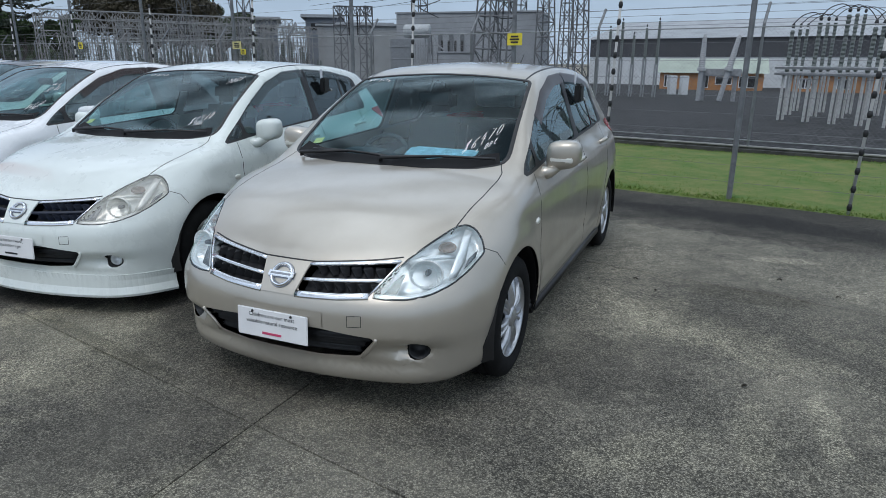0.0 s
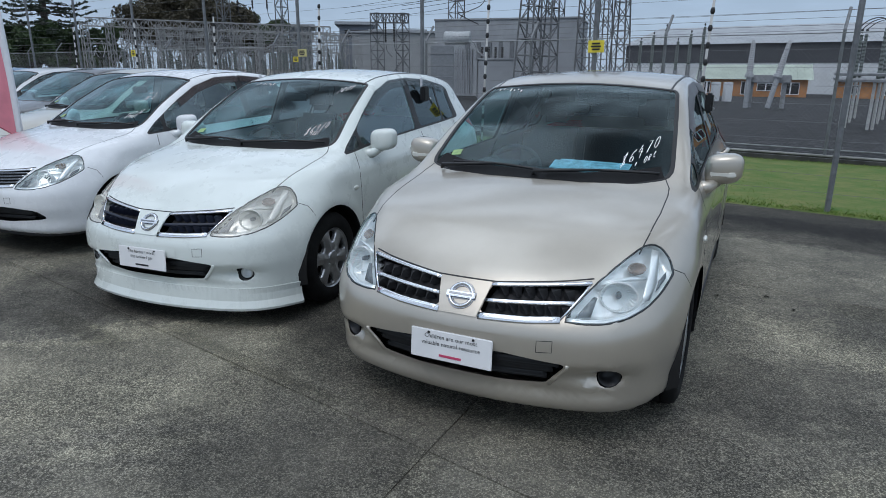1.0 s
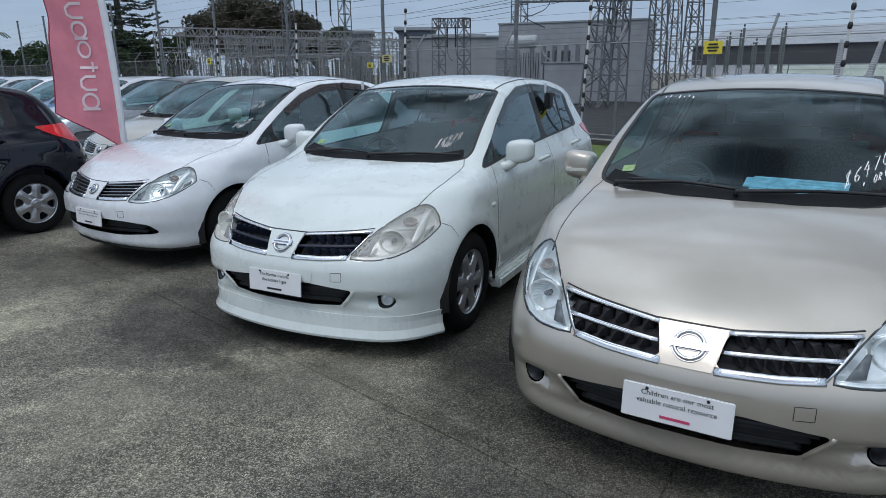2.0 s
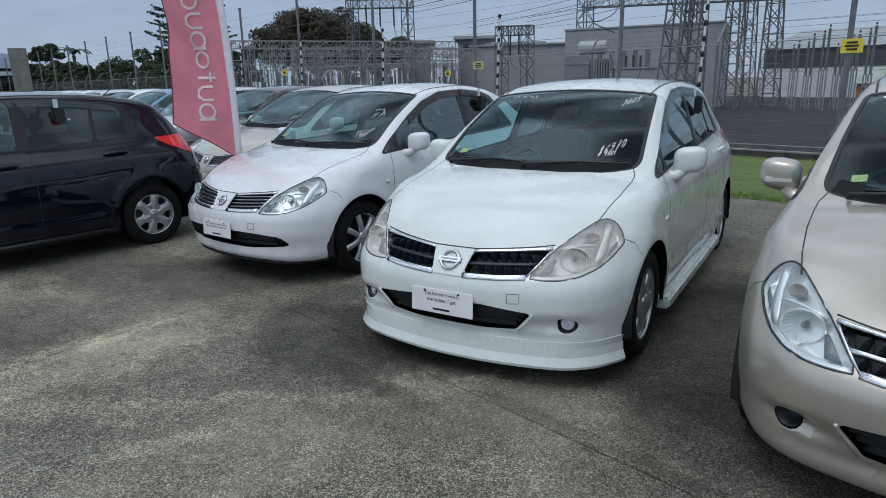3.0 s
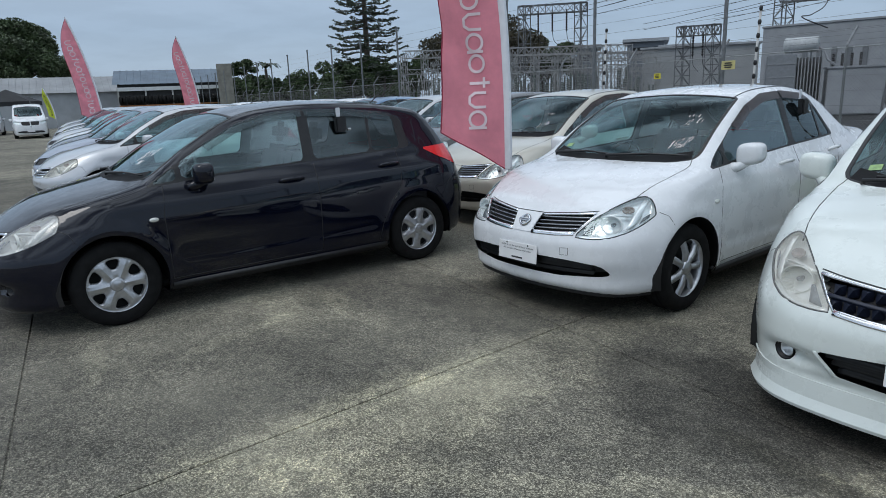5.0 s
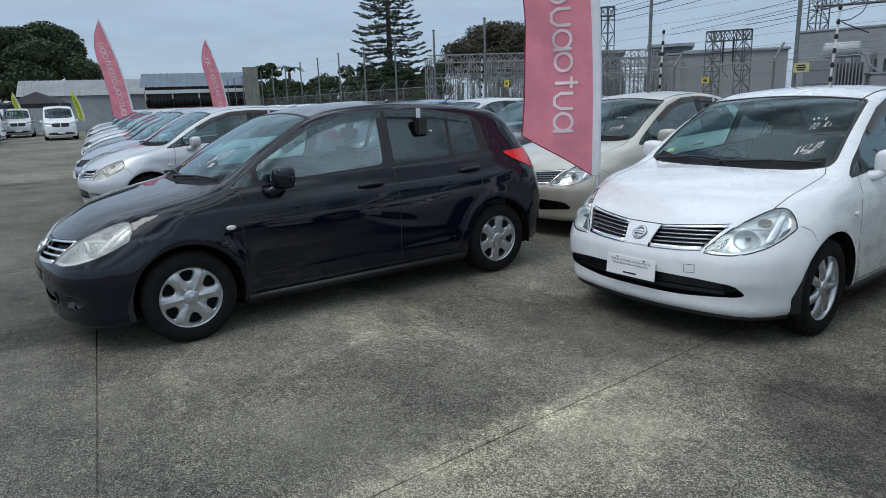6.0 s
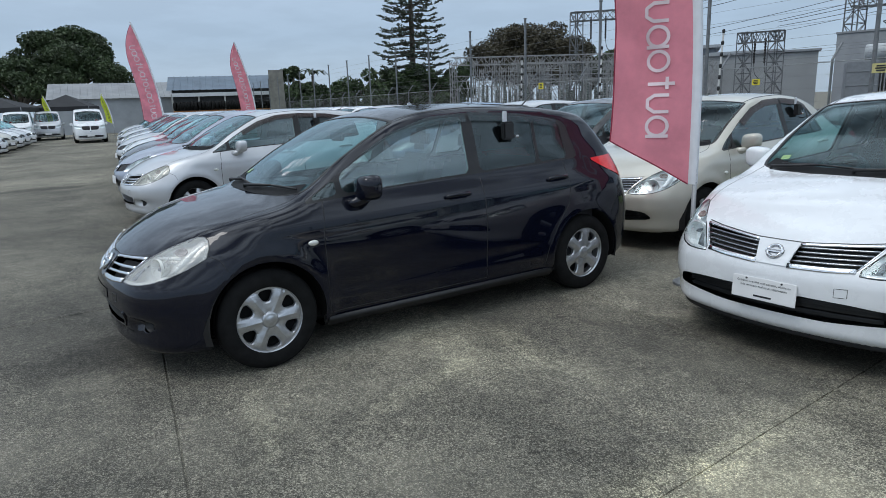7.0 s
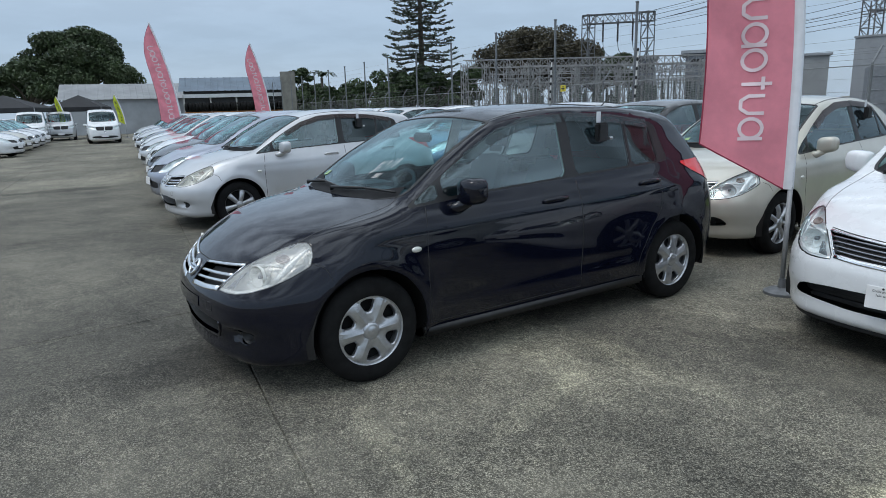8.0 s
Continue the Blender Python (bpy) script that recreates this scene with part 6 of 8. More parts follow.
# dense low bus structure
gl, gr2 = bearing(-23.0, 60, END), bearing(-3.6, 56, END)
for row, (dz, dd) in enumerate(((3.4, 0), (3.0, 6), (3.4, 13))):
    off = Vector((0.1, 1, 0)) * dd
    z = rise(60, dz)
    l, r = gl + off, gr2 + off
    lattice("lattice_beam", "pale galvanised lattice bus beam", (l.x, l.y, z), (r.x, r.y, z - 0.6), 0.65, 0.65, 0.05, 34, "bus beams", category="beam")
    lattice("lattice_beam", "pale galvanised lattice bus beam", (l.x, l.y, z - 1.5), (r.x, r.y, z - 2.0), 0.4, 0.4, 0.035, 40, "bus beams", category="beam")
    for i in range(11):
        q = l.lerp(r, i / 10)
        lattice("bus_column", "pale galvanised lattice bus column", (q.x, q.y, -0.9), (q.x, q.y, z - 0.06 * i), 0.5, 0.45, 0.045, 9, "bus columns", category="column")
    for i in range(46):
        q = l.lerp(r, (i + 0.5) / 46) + Vector((random.uniform(-0.3, 0.3), random.uniform(-2, 2), 0))
        s = thing("switch_post", "grey porcelain switch post on a steel stand", "insulator", Matrix.Translation((q.x, q.y, -0.9)), "switch posts")
        h = random.uniform(2.4, 4.4)
        b = bmesh.new()
        tube(b, [(0, 0, 0), (0, 0, h * 0.55)], 0.07, 5)
        part("stand", b, PALE_STEEL, s)
        b = bmesh.new()
        lathe(b, [(h * 0.55 + k * 0.1, 0.07 if k % 2 else 0.12) for k in range(max(4, int(h * 4.2)))], 6, "z")
        part("porcelain", b, PORCELAIN, s)
        b = bmesh.new()
        e = Vector((random.uniform(-1.4, 1.4), random.uniform(-1, 1), random.uniform(-0.6, 0.8)))
        tube(b, [(0, 0, h * 0.97), Vector((0, 0, h + 0.5)) + e * 0.5, Vector((0, 0, h)) + e], 0.03, 4)
        part("jumper", b, STEEL, s)

# insulator bays near the lane
def bay_column(p, foot, top, r=0.062, legs="white"):
    """A whitewashed stand that carries a tall ribbed insulator."""
    z = yard_z(p)
    s = thing("insulator_column", "ribbed grey insulator column on a whitewashed stand", "insulator", Matrix.Translation((p.x, p.y, z)), "insulator columns")
    b = bmesh.new()
    h = foot - z
    for x in (-0.09, 0.05):
        box(b, (x, -0.04, -0.05), (x + 0.045, 0.04, h), 0.006)
    box(b, (-0.10, -0.05, h - 0.05), (0.105, 0.05, h), 0.006)
    part("stand", b, WHITE_POST if legs == "white" else STEEL, s)
    b = bmesh.new()
    n = int((top - foot) / 0.055)
    lathe(b, [(h + k * 0.055, r * (0.72 if k % 2 else 1.0)) for k in range(n)], 10, "z")
    part("porcelain", b, PORCELAIN, s)
    b = bmesh.new()
    lathe(b, [(h + n * 0.055, 0.03), (h + n * 0.055 + 0.05, 0.05), (h + n * 0.055 + 0.12, 0.03)], 8, "z")
    part("cap", b, DARK_WIRE, s)
    return Vector((p.x, p.y, top + 0.1))


tops = []
for row, d in enumerate((21.0, 24.0, 27.0)):
    line = []
    for i in range(6):
        p = bearing(33.0 + i * 1.75 + row * 0.4, d - i * 0.35)
        line.append(bay_column(p, rise(d, -0.35) - 0.15, rise(d, 2.6 + 0.45 * (i % 3))))
    tops.append(line)
    b = bmesh.new()
    q0, q1 = bearing(32.2, d), bearing(43.5, d - 2.0)
    for dz in (0.0, -0.16):
        tube(b, [(q0.x, q0.y, rise(d, -0.3) + dz), (q1.x, q1.y, rise(d, -0.3) + dz)], 0.045, 5)
    solid("bay_rail", b, STEEL, "grey steel rail tying the insulator stands", "rail", group="bay rails")
for row in range(2):
    for i in range(6):
        p = bearing(18.3 + i * 0.95, 38 + row * 5)
        tops.append([bay_column(p, rise(38, -0.1 if i % 2 else 0.3), rise(38, 2.3 + 0.5 * (i % 3)), 0.075, "steel")])
for line in tops[:3]:
    for p, q in zip(line, line[1:]):
        b = bmesh.new()
        m = (p + q) / 2 + Vector((0, 0, 0.16))
        tube(b, flowing([p, p.lerp(m, 0.5) + Vector((0, 0, 0.05)), m, q.lerp(m, 0.5) + Vector((0, 0, 0.05)), q], 4), 0.013, 4)
        solid("jumper_cable", b, DARK_WIRE, "thick black looping jumper cable", "cable", group="jumper cables")
for deg, lean in ((26.6, 0), (28.6, 12)):
    p = bearing(deg, 34)
    z = rise(34, -0.6)
    s = thing("large_bushing", "big pale ribbed transformer bushing", "insulator", Matrix.Translation((p.x, p.y, z)) @ pose(0, 0, 0, 0, lean, 0), "large bushings")
    b = bmesh.new()
    h = 1.45
    lathe(b, [(0, 0.20), (0.14, 0.20), (0.16, 0.15)] + [(0.16 + k * 0.05, (0.155 if k % 2 else 0.135) * (1 - 0.012 * k)) for k in range(int(h / 0.05))] + [(0.2 + h, 0.06)], 14, "z")
    part("porcelain", b, simple("pale_porcelain", (0.40, 0.41, 0.42), 0.4), s)
    b = bmesh.new()
    tube(b, [(0, 0, yard_z(p) - z), (0, 0, 0.02)], 0.12, 8)
    part("pedestal", b, GREY_WALL, s)
p = bearing(28, 34.5)
b = bmesh.new()
box(b, (-0.95, -0.3, 0), (0.95, 0.3, 0.35), 0.03, Matrix.Translation((p.x, p.y, rise(34.5, -1.0))) @ pose(0, 0, 0, 0, 0, -28))
for x in (-0.7, 0.7):
    box(b, (x - 0.1, -0.1, -2.0), (x + 0.1, 0.1, 0.05), 0.01, Matrix.Translation((p.x, p.y, rise(34.5, -1.0))) @ pose(0, 0, 0, 0, 0, -28))
solid("bushing_deck", b, STEEL, "grey steel deck under the big bushings", "equipment")
for deg, pal in ((25.3, WHITE_WALL), (24.4, WHITE_WALL)):
    p = bearing(deg, 43)
    b = bmesh.new()
    box(b, (-0.22, -0.2, 0), (0.22, 0.2, 1.15), 0.03, Matrix.Translation((p.x, p.y, yard_z(p))))
    solid("kiosk_cabinet", b, pal, "small white outdoor electrical cabinet", "cabinet", group="kiosk cabinets")


# ---- buildings behind ----
def building(name, label, l, r, depth, z0, eave, ridge, wall, roof, category="building", windows=(), band=None):
    """A long shed with a ridge roof, its front from l to r."""
    u = r - l
    w = u.length
    ang = math.degrees(math.atan2(u.y, u.x))
    t = thing(name, label, category, Matrix.Translation((l.x, l.y, z0)) @ pose(0, 0, 0, 0, 0, ang))
    b = bmesh.new()
    box(b, (0, 0, 0), (w, depth, eave - z0), 0)
    part("wall", b, wall, t)
    h0, h1 = eave - z0, ridge - z0
    b = bmesh.new()
    o = 0.35
    n = max(2, int(w / 0.45))
    # ribbed sheets in one piece over both slopes
    line = []
    for i in range(n):
        x0, x1 = -o + (w + 2 * o) * i / n, -o + (w + 2 * o) * (i + 1) / n
        line += [(x0, 0), (x0 + (x1 - x0) * 0.8, 0), (x0 + (x1 - x0) * 0.82, 0.028), (x1 - 0.001, 0.028)]
    rows = [[b.verts.new((x, y, z + up)) for x, up in line] for y, z in ((-o, h0 - 0.05), (depth / 2, h1), (depth + o, h0 - 0.05))]
    for p, q in zip(rows, rows[1:]):
        for k in range(len(line) - 1):
            b.faces.new((p[k], p[k + 1], q[k + 1], q[k]))
    part("roof", b, roof, t)
    b = bmesh.new()
    for x in (0.02, w - 0.02):
        vs = [b.verts.new((x, 0, h0)), b.verts.new((x, depth, h0)), b.verts.new((x, depth / 2, h1 - 0.02))]
        b.faces.new(vs)
    part("gable", b, wall, t)
    for x, z, ww, hh in windows:
        f = bmesh.new()
        box(f, (x, -0.05, z), (x + ww, 0.02, z + hh), 0.01)
        wf = part("window", f, M["plate"], t, "white framed window")
        f = bmesh.new()
        for k in range(2):
            box(f, (x + 0.06 + k * ww / 2, -0.062, z + 0.06), (x + ww / 2 - 0.04 + k * ww / 2, -0.052, z + hh - 0.06), 0)
        part("pane", f, BW, wf)
    if band:
        f = bmesh.new()
        box(f, (0, -0.06, band[0] - z0), (w, -0.01, band[1] - z0), 0)
        part("dark_band", f, band[2], t)
    return t, w


building("warehouse", "long white warehouse with a pale roof and dark band", bearing(17.5, 84), bearing(62, 84), 24, -1.2, rise(84, 1.85), rise(92, 3.2), WHITE_WALL, ROOF_PALE, band=(rise(84, 0.45), rise(84, 1.85), simple("dark_cladding", (0.055, 0.058, 0.065), 0.7)))
building("brick_office", "low orange brick office with a pale green roof", bearing(23.3, 60), bearing(31.0, 60), 6, yard_z(bearing(27, 60)) - 0.1, rise(60, -0.72), rise(62, 0.35), BRICK_C, ROOF_GREEN, windows=[(0.35, 0.3, 0.5, 1.0), (3.2, 0.25, 0.7, 1.05), (4.4, 0.55, 1.3, 0.65), (6.2, 0.3, 1.3, 0.95)])
building("brick_office", "low orange brick annexe with a dark roof", bearing(32.8, 62), bearing(41.5, 62), 6, yard_z(bearing(37, 62)) - 0.1, rise(62, -0.8), rise(64, -0.2), BRICK_C, ROOF_GREY, windows=[(0.7, 0.35, 0.9, 0.8), (3.4, 0.35, 0.9, 0.8), (6.4, 0.35, 0.9, 0.8)])
t, w = slab_box("far_building", "pale grey concrete building with a flat roof", "building", bearing(-3.2, 95, END), bearing(5.5, 95, END), 12, -1, rise(95, 2.85), simple("pale_grey_concrete", (0.30, 0.31, 0.31), 0.85, 0, 0.1, 0.4))
b = bmesh.new()
box(b, (-0.3, -0.3, 0), (w + 0.3, 12.3, 0.3), 0.05, Matrix.Translation((0, 0, rise(95, 2.85) + 1)))
part("roof_slab", b, GREY_WALL, t)
for l, r, top in ((-4.5, -1.6, 3.75), (-8.6, -6.9, 3.5), (-1.7, 2.6, 3.15)):
    t, w = slab_box("far_building", "grey flat-roofed office block behind the switchyard", "building", bearing(l, 110, END), bearing(r, 110, END), 10, -1, rise(110, top) - 0.5, simple("blue_grey_cladding", (0.17, 0.19, 0.22), 0.7, 0, 0.1, 0.3))
    b = bmesh.new()
    box(b, (-0.7, -0.7, 0), (w + 0.7, 10.7, 0.5), 0.05, Matrix.Translation((0, 0, rise(110, top) + 0.5)))
    part("roof_slab", b, simple("pale_fascia", (0.33, 0.35, 0.37), 0.7), t)
    b = bmesh.new()
    box(b, (w * 0.15, -0.06, 0), (w * 0.9, 0.0, 1.1), 0, Matrix.Translation((0, 0, rise(110, top) - 1.4)))
    part("window_strip", b, BW, t)
building("white_shed", "white metal shed with a weathered grey iron roof", bearing(-54.6, 62, END), bearing(-45.6, 62, END), 8, -0.05, rise(62, 1.25), rise(66, 2.35), simple("weathered_white_cladding", (0.38, 0.40, 0.42), 0.75, 0, 0.12, 0.7), ROOF_GREY)
t, w = building("tyre_store", "open store with a blue-grey iron roof and tyre racks", bearing(-46.2, 56, END), bearing(-38.2, 56, END), 6, -0.05, rise(56, 1.75), rise(59, 2.75), simple("dim_interior", (0.06, 0.06, 0.06), 0.9), ROOF_BLUE)
for z, hh, mt in ((1.55, 0.1, simple("orange_rack_beam", (0.50, 0.20, 0.07), 0.6)), (2.72, 0.28, WHITE_WALL), (0.0, 1.2, M["matt"])):
    b = bmesh.new()
    box(b, (0, -0.35, z), (w, -0.15, z + hh), 0.01)
    part("rack_beam", b, mt, t)
for i in range(5):
    b = bmesh.new()
    box(b, (w * i / 4 - 0.06, -0.3, 0), (w * i / 4 + 0.06, -0.12, 3.0), 0.01)
    part("rack_post", b, PALE_CONC, t)
tm = bmesh.new()
lathe(tm, [(-0.1, 0.18), (-0.1, 0.3), (0, 0.33), (0.1, 0.3), (0.1, 0.18)], 14, "x")
tyre_me = as_mesh("stored_tyre", tm, M["rubber"])
for i in range(30):
    o = part("stored_tyre", tyre_me, None, t)
    o.matrix_basis = pose(0.15 + i * (w - 0.3) / 29, -0.4, 2.0 + 0.02 * (i % 3), 0, 0, random.uniform(-8, 8))
sl, w = slab_box("shed_end_wall", "tall grey timber end wall of the store", "wall", bearing(-38.6, 54, END), bearing(-37.4, 54, END), 0.3, -0.05, rise(55, 3.1), simple("grey_timber", (0.22, 0.21, 0.19), 0.9, 0, 0.2, 2))


# ---- trees ----
def leaf_mass(name, centres, count, size, mat, parent, seed, droop=0.0, flat=1.0):
    """Many small leaf clumps scattered through soft balls: one mesh."""
    r = np.random.default_rng(seed)
    verts, faces = [], []
    tot = sum(c[3] ** 2 for c in centres)
    for cx, cy, cz, cr in centres:
        k = int(count * cr ** 2 / tot)
        for _ in range(k):
            d = r.normal(0, 1, 3)
            d /= np.linalg.norm(d)
            rad = cr * r.uniform(0.55, 1.08)
            p = np.array((cx, cy, cz)) + d * rad * np.array((1, 1, flat))
            a, c = r.normal(0, 1, 3), r.normal(0, 1, 3)
            a = a / np.linalg.norm(a) * size * r.uniform(0.6, 1.4)
            c = c / np.linalg.norm(c) * size * r.uniform(0.4, 1.0)
            c[2] -= droop * size
            n = len(verts)
            verts += [tuple(p - a * 0.5), tuple(p + c * 0.5), tuple(p + a * 0.5), tuple(p - c * 0.5)]
            faces.append((n, n + 1, n + 2, n + 3))
    me = bpy.data.meshes.new(name)
    me.from_pydata(verts, [], faces)
    me.materials.append(mat)
    o = part(name, me, None, parent)
    o["kind"] = "stuff"
    return o


def broad_tree(label, p, width, height, trunk_h, mat, seed, clumps=26, count=14000, size=0.5, flat=0.6):
    """A spreading tree: limbs out to many leaf clumps with gaps between."""
    r = random.Random(seed)
    t = thing("tree", label, "tree", Matrix.Translation(p))
    cs = []
    for i in range(clumps):
        a, q = r.uniform(0, 6.283), math.sqrt(r.random())
        x, y = math.cos(a) * q * width * 0.44, math.sin(a) * q * width * 0.44
        top = trunk_h + (height - trunk_h) * math.sqrt(max(0.05, 1 - (q * 0.95) ** 2))
        z = trunk_h + (top - trunk_h) * r.uniform(0.35, 0.92)
        cs.append((x, y, z, r.uniform(0.075, 0.15) * width))
    b = bmesh.new()
    tube(b, [(0, 0, -1.2), (0.1, 0, trunk_h * 0.5), (0.2, 0.1, trunk_h * 1.05)], [width * 0.05, width * 0.036, width * 0.03], 8)
    for x, y, z, cr in cs:
        m = Vector((x * 0.35, y * 0.35, trunk_h + (z - trunk_h) * 0.55))
        tube(b, [(0.15, 0.05, trunk_h * 0.8), m, (x, y, z)], [width * 0.018, width * 0.011, width * 0.004], 5)
    part("trunk", b, BARK, t, smooth=True)
    leaf_mass("crown", cs, count, size, mat, t, seed, 0.1, flat)
    return t


p = bearing(-53.2, 84, END)
broad_tree("large dark green spreading tree behind the sheds", (p.x, p.y, 0), 13.5, rise(84, 6.8), 3.2, LEAF, 3, 54, 62000, 0.30)
p = bearing(-16.6, 100, END)
broad_tree("big spreading tree with rusty reddish leaves", (p.x, p.y, 0), 20, rise(100, 6.8), 3.5, LEAF_RED, 8, 58, 52000, 0.38)
p = bearing(-11.5, 104, END)
broad_tree("dark green tree beside the red one", (p.x, p.y, 0), 11, rise(104, 4.9), 3, LEAF, 12, 30, 22000, 0.38)
p = bearing(-36.6, 92, END)
broad_tree("round dark green tree over the hedge", (p.x, p.y, 0), 6.5, rise(92, 3.6), 2, LEAF, 15, 18, 8000, 0.35)
p = bearing(-56.5, 78, END)
broad_tree("dark bushy tree at the yard's end", (p.x, p.y, 0), 9, rise(78, 4.2), 2, LEAF, 16, 22, 9000, 0.4)
for i, (deg, top, wd) in enumerate(((-33.5, 2.7, 9), (-30.5, 3.0, 10), (-28.0, 3.5, 8), (-25.0, 3.9, 9), (-22.6, 3.4, 7), (-35.4, 2.4, 7), (-38.5, 2.5, 6))):
    p = bearing(deg, 88, END)
    broad_tree("dense green hedge tree behind the fence", (p.x, p.y, 0), wd, rise(88, top), 0.6, HEDGE_LEAF, 30 + i, 24, 9000, 0.42, 0.8)

# the tall pine in whorls
p = bearing(-26.4, 90, END)
pine = thing("pine_tree", "tall Norfolk pine with flat whorled branches", "tree", Matrix.Translation((p.x, p.y, 0)))
b = bmesh.new()
tube(b, [(0, 0, -1), (0.1, 0, 10), (0, 0.1, 20), (0, 0, 27)], [0.45, 0.36, 0.2, 0.04], 8)
part("trunk", b, BARK, pine, smooth=True)
b = bmesh.new()
r = random.Random(4)
nv, nf = [], []
z = 4.6
while z < 26.5:
    # flat tiers of boughs, bare near the trunk, tufted and turned up at their ends
    reach = 6.3 * (1 - (z - 4) / 25) ** 0.75 * r.uniform(0.88, 1.06)
    n = 8
    spin = r.random() * 6.283
    for k in range(n):
        a = spin + 2 * math.pi * (k + r.uniform(-0.22, 0.22)) / n
        L = reach * r.uniform(0.72, 1.12)
        e = Vector((math.cos(a), math.sin(a), 0))
        base = Vector((0, 0, z + r.uniform(-0.25, 0.25)))
        pts = [base, base + e * L * 0.35 + Vector((0, 0, -0.03 * L)), base + e * L * 0.7 + Vector((0, 0, -0.07 * L)), base + e * L + Vector((0, 0, 0.03 * L))]
        tube(b, pts, [0.08, 0.06, 0.04, 0.015], 4)
        side = Vector((-e.y, e.x, 0))
        for q in range(int(L * 10)):
            t = 0.14 + 0.86 * r.random() ** 0.75
            g = min(2, int(t * 3))
            on = pts[g].lerp(pts[g + 1], min(1.0, t * 3 - g))
            out = r.uniform(-1, 1) * 0.8 * (1.15 - 0.75 * t)
            tuft = on + side * out + e * abs(out) * 0.35 + Vector((0, 0, 0.10 * abs(out) + r.uniform(-0.04, 0.10)))
            for m in range(5):
                d = Vector((r.uniform(-1, 1), r.uniform(-1, 1), r.uniform(-0.3, 0.6))).normalized() * r.uniform(0.16, 0.32)
                w = d.orthogonal().normalized() * 0.05
                i0 = len(nv)
                nv += [tuple(tuft - w), tuple(tuft + d * 0.6 - w), tuple(tuft + d), tuple(tuft + d * 0.6 + w), tuple(tuft + w)]
                nf.append((i0, i0 + 1, i0 + 2, i0 + 3, i0 + 4))
    z += r.uniform(0.8, 1.1)
part("branchwork", b, BARK, pine)["kind"] = "stuff"
me = bpy.data.meshes.new("foliage")
me.from_pydata(nv, [], nf)
me.materials.append(NEEDLE)
o = part("foliage", me, None, pine)
o["kind"] = "stuff"
# small palm over the hedge
p = bearing(-34.9, 86, END)
palm = thing("palm_tree", "small palm rising over the hedge", "tree", Matrix.Translation((p.x, p.y, 0)))
b = bmesh.new()
tube(b, [(0, 0, 0), (0, 0, rise(86, 2.6))], 0.18, 6)
part("trunk", b, BARK, palm)
for k in range(15):
    b = bmesh.new()
    a = k * 2.4
    e = Vector((math.cos(a), math.sin(a), 0))
    base = Vector((0, 0, rise(86, 2.6)))
    u = 0.3 + 0.9 * r.random()
    pts = [base, base + e * 0.7 + Vector((0, 0, 0.8 * u)), base + e * 1.5 + Vector((0, 0, 0.7 * u)), base + e * 2.0 + Vector((0, 0, 0.1 * u))]
    sd = Vector((-e.y, e.x, 0)) * 0.16
    vs = [[b.verts.new(q - sd * w), b.verts.new(q + Vector((0, 0, 0.06))), b.verts.new(q + sd * w)] for q, w in zip(pts, (0.4, 1, 0.8, 0.1))]
    for c, d in zip(vs, vs[1:]):
        b.faces.new((c[0], c[1], d[1], d[0])), b.faces.new((c[1], c[2], d[2], d[1]))
    part("frond", b, NEEDLE, palm)

# overhead lines
for z0, z1, deg0, deg1, d in ((7.2, 9.5, -7.5, 24, 62), (6.8, 9.1, -7.5, 24, 62), (6.3, 8.5, -7.5, 24, 62), (5.1, 7.4, 2.5, 26, 57), (4.8, 7.0, 2.5, 26, 57), (7.6, 10.2, -7.5, 30, 62), (7.0, 9.9, -7.5, 30, 64), (6.0, 8.2, -3.0, 34, 70), (5.6, 7.8, -3.0, 34, 72), (5.3, 7.2, 0.0, 36, 74)):
    p, q = bearing(deg0, d, END), bearing(deg1, 34, START)
    b = bmesh.new()
    zz0, zz1 = z0 + 1.5, z1 + 1.0
    tube(b, [p.lerp(q, i / 10) + Vector((0, 0, zz0 + (zz1 - zz0) * i / 10 - 2.2 * (i / 10) * (1 - i / 10))) for i in range(11)], 0.02, 4)
    solid("power_line", b, DARK_WIRE, "thin black overhead power line", "cable", group="power lines")
b = bmesh.new()
p, q = bearing(6.0, 50), bearing(3.2, 40)
tube(b, flowing([Vector((p.x, p.y, 9.5)), Vector((p.x - 0.6, p.y - 2, 6.2)), Vector((q.x + 0.8, q.y + 2, 4.9)), Vector((q.x, q.y, 4.6)), Vector((q.x + 1.2, q.y, 4.0))]), 0.03, 5)
solid("jumper_cable", b, DARK_WIRE, "thick black looping jumper cable", "cable", group="jumper cables")


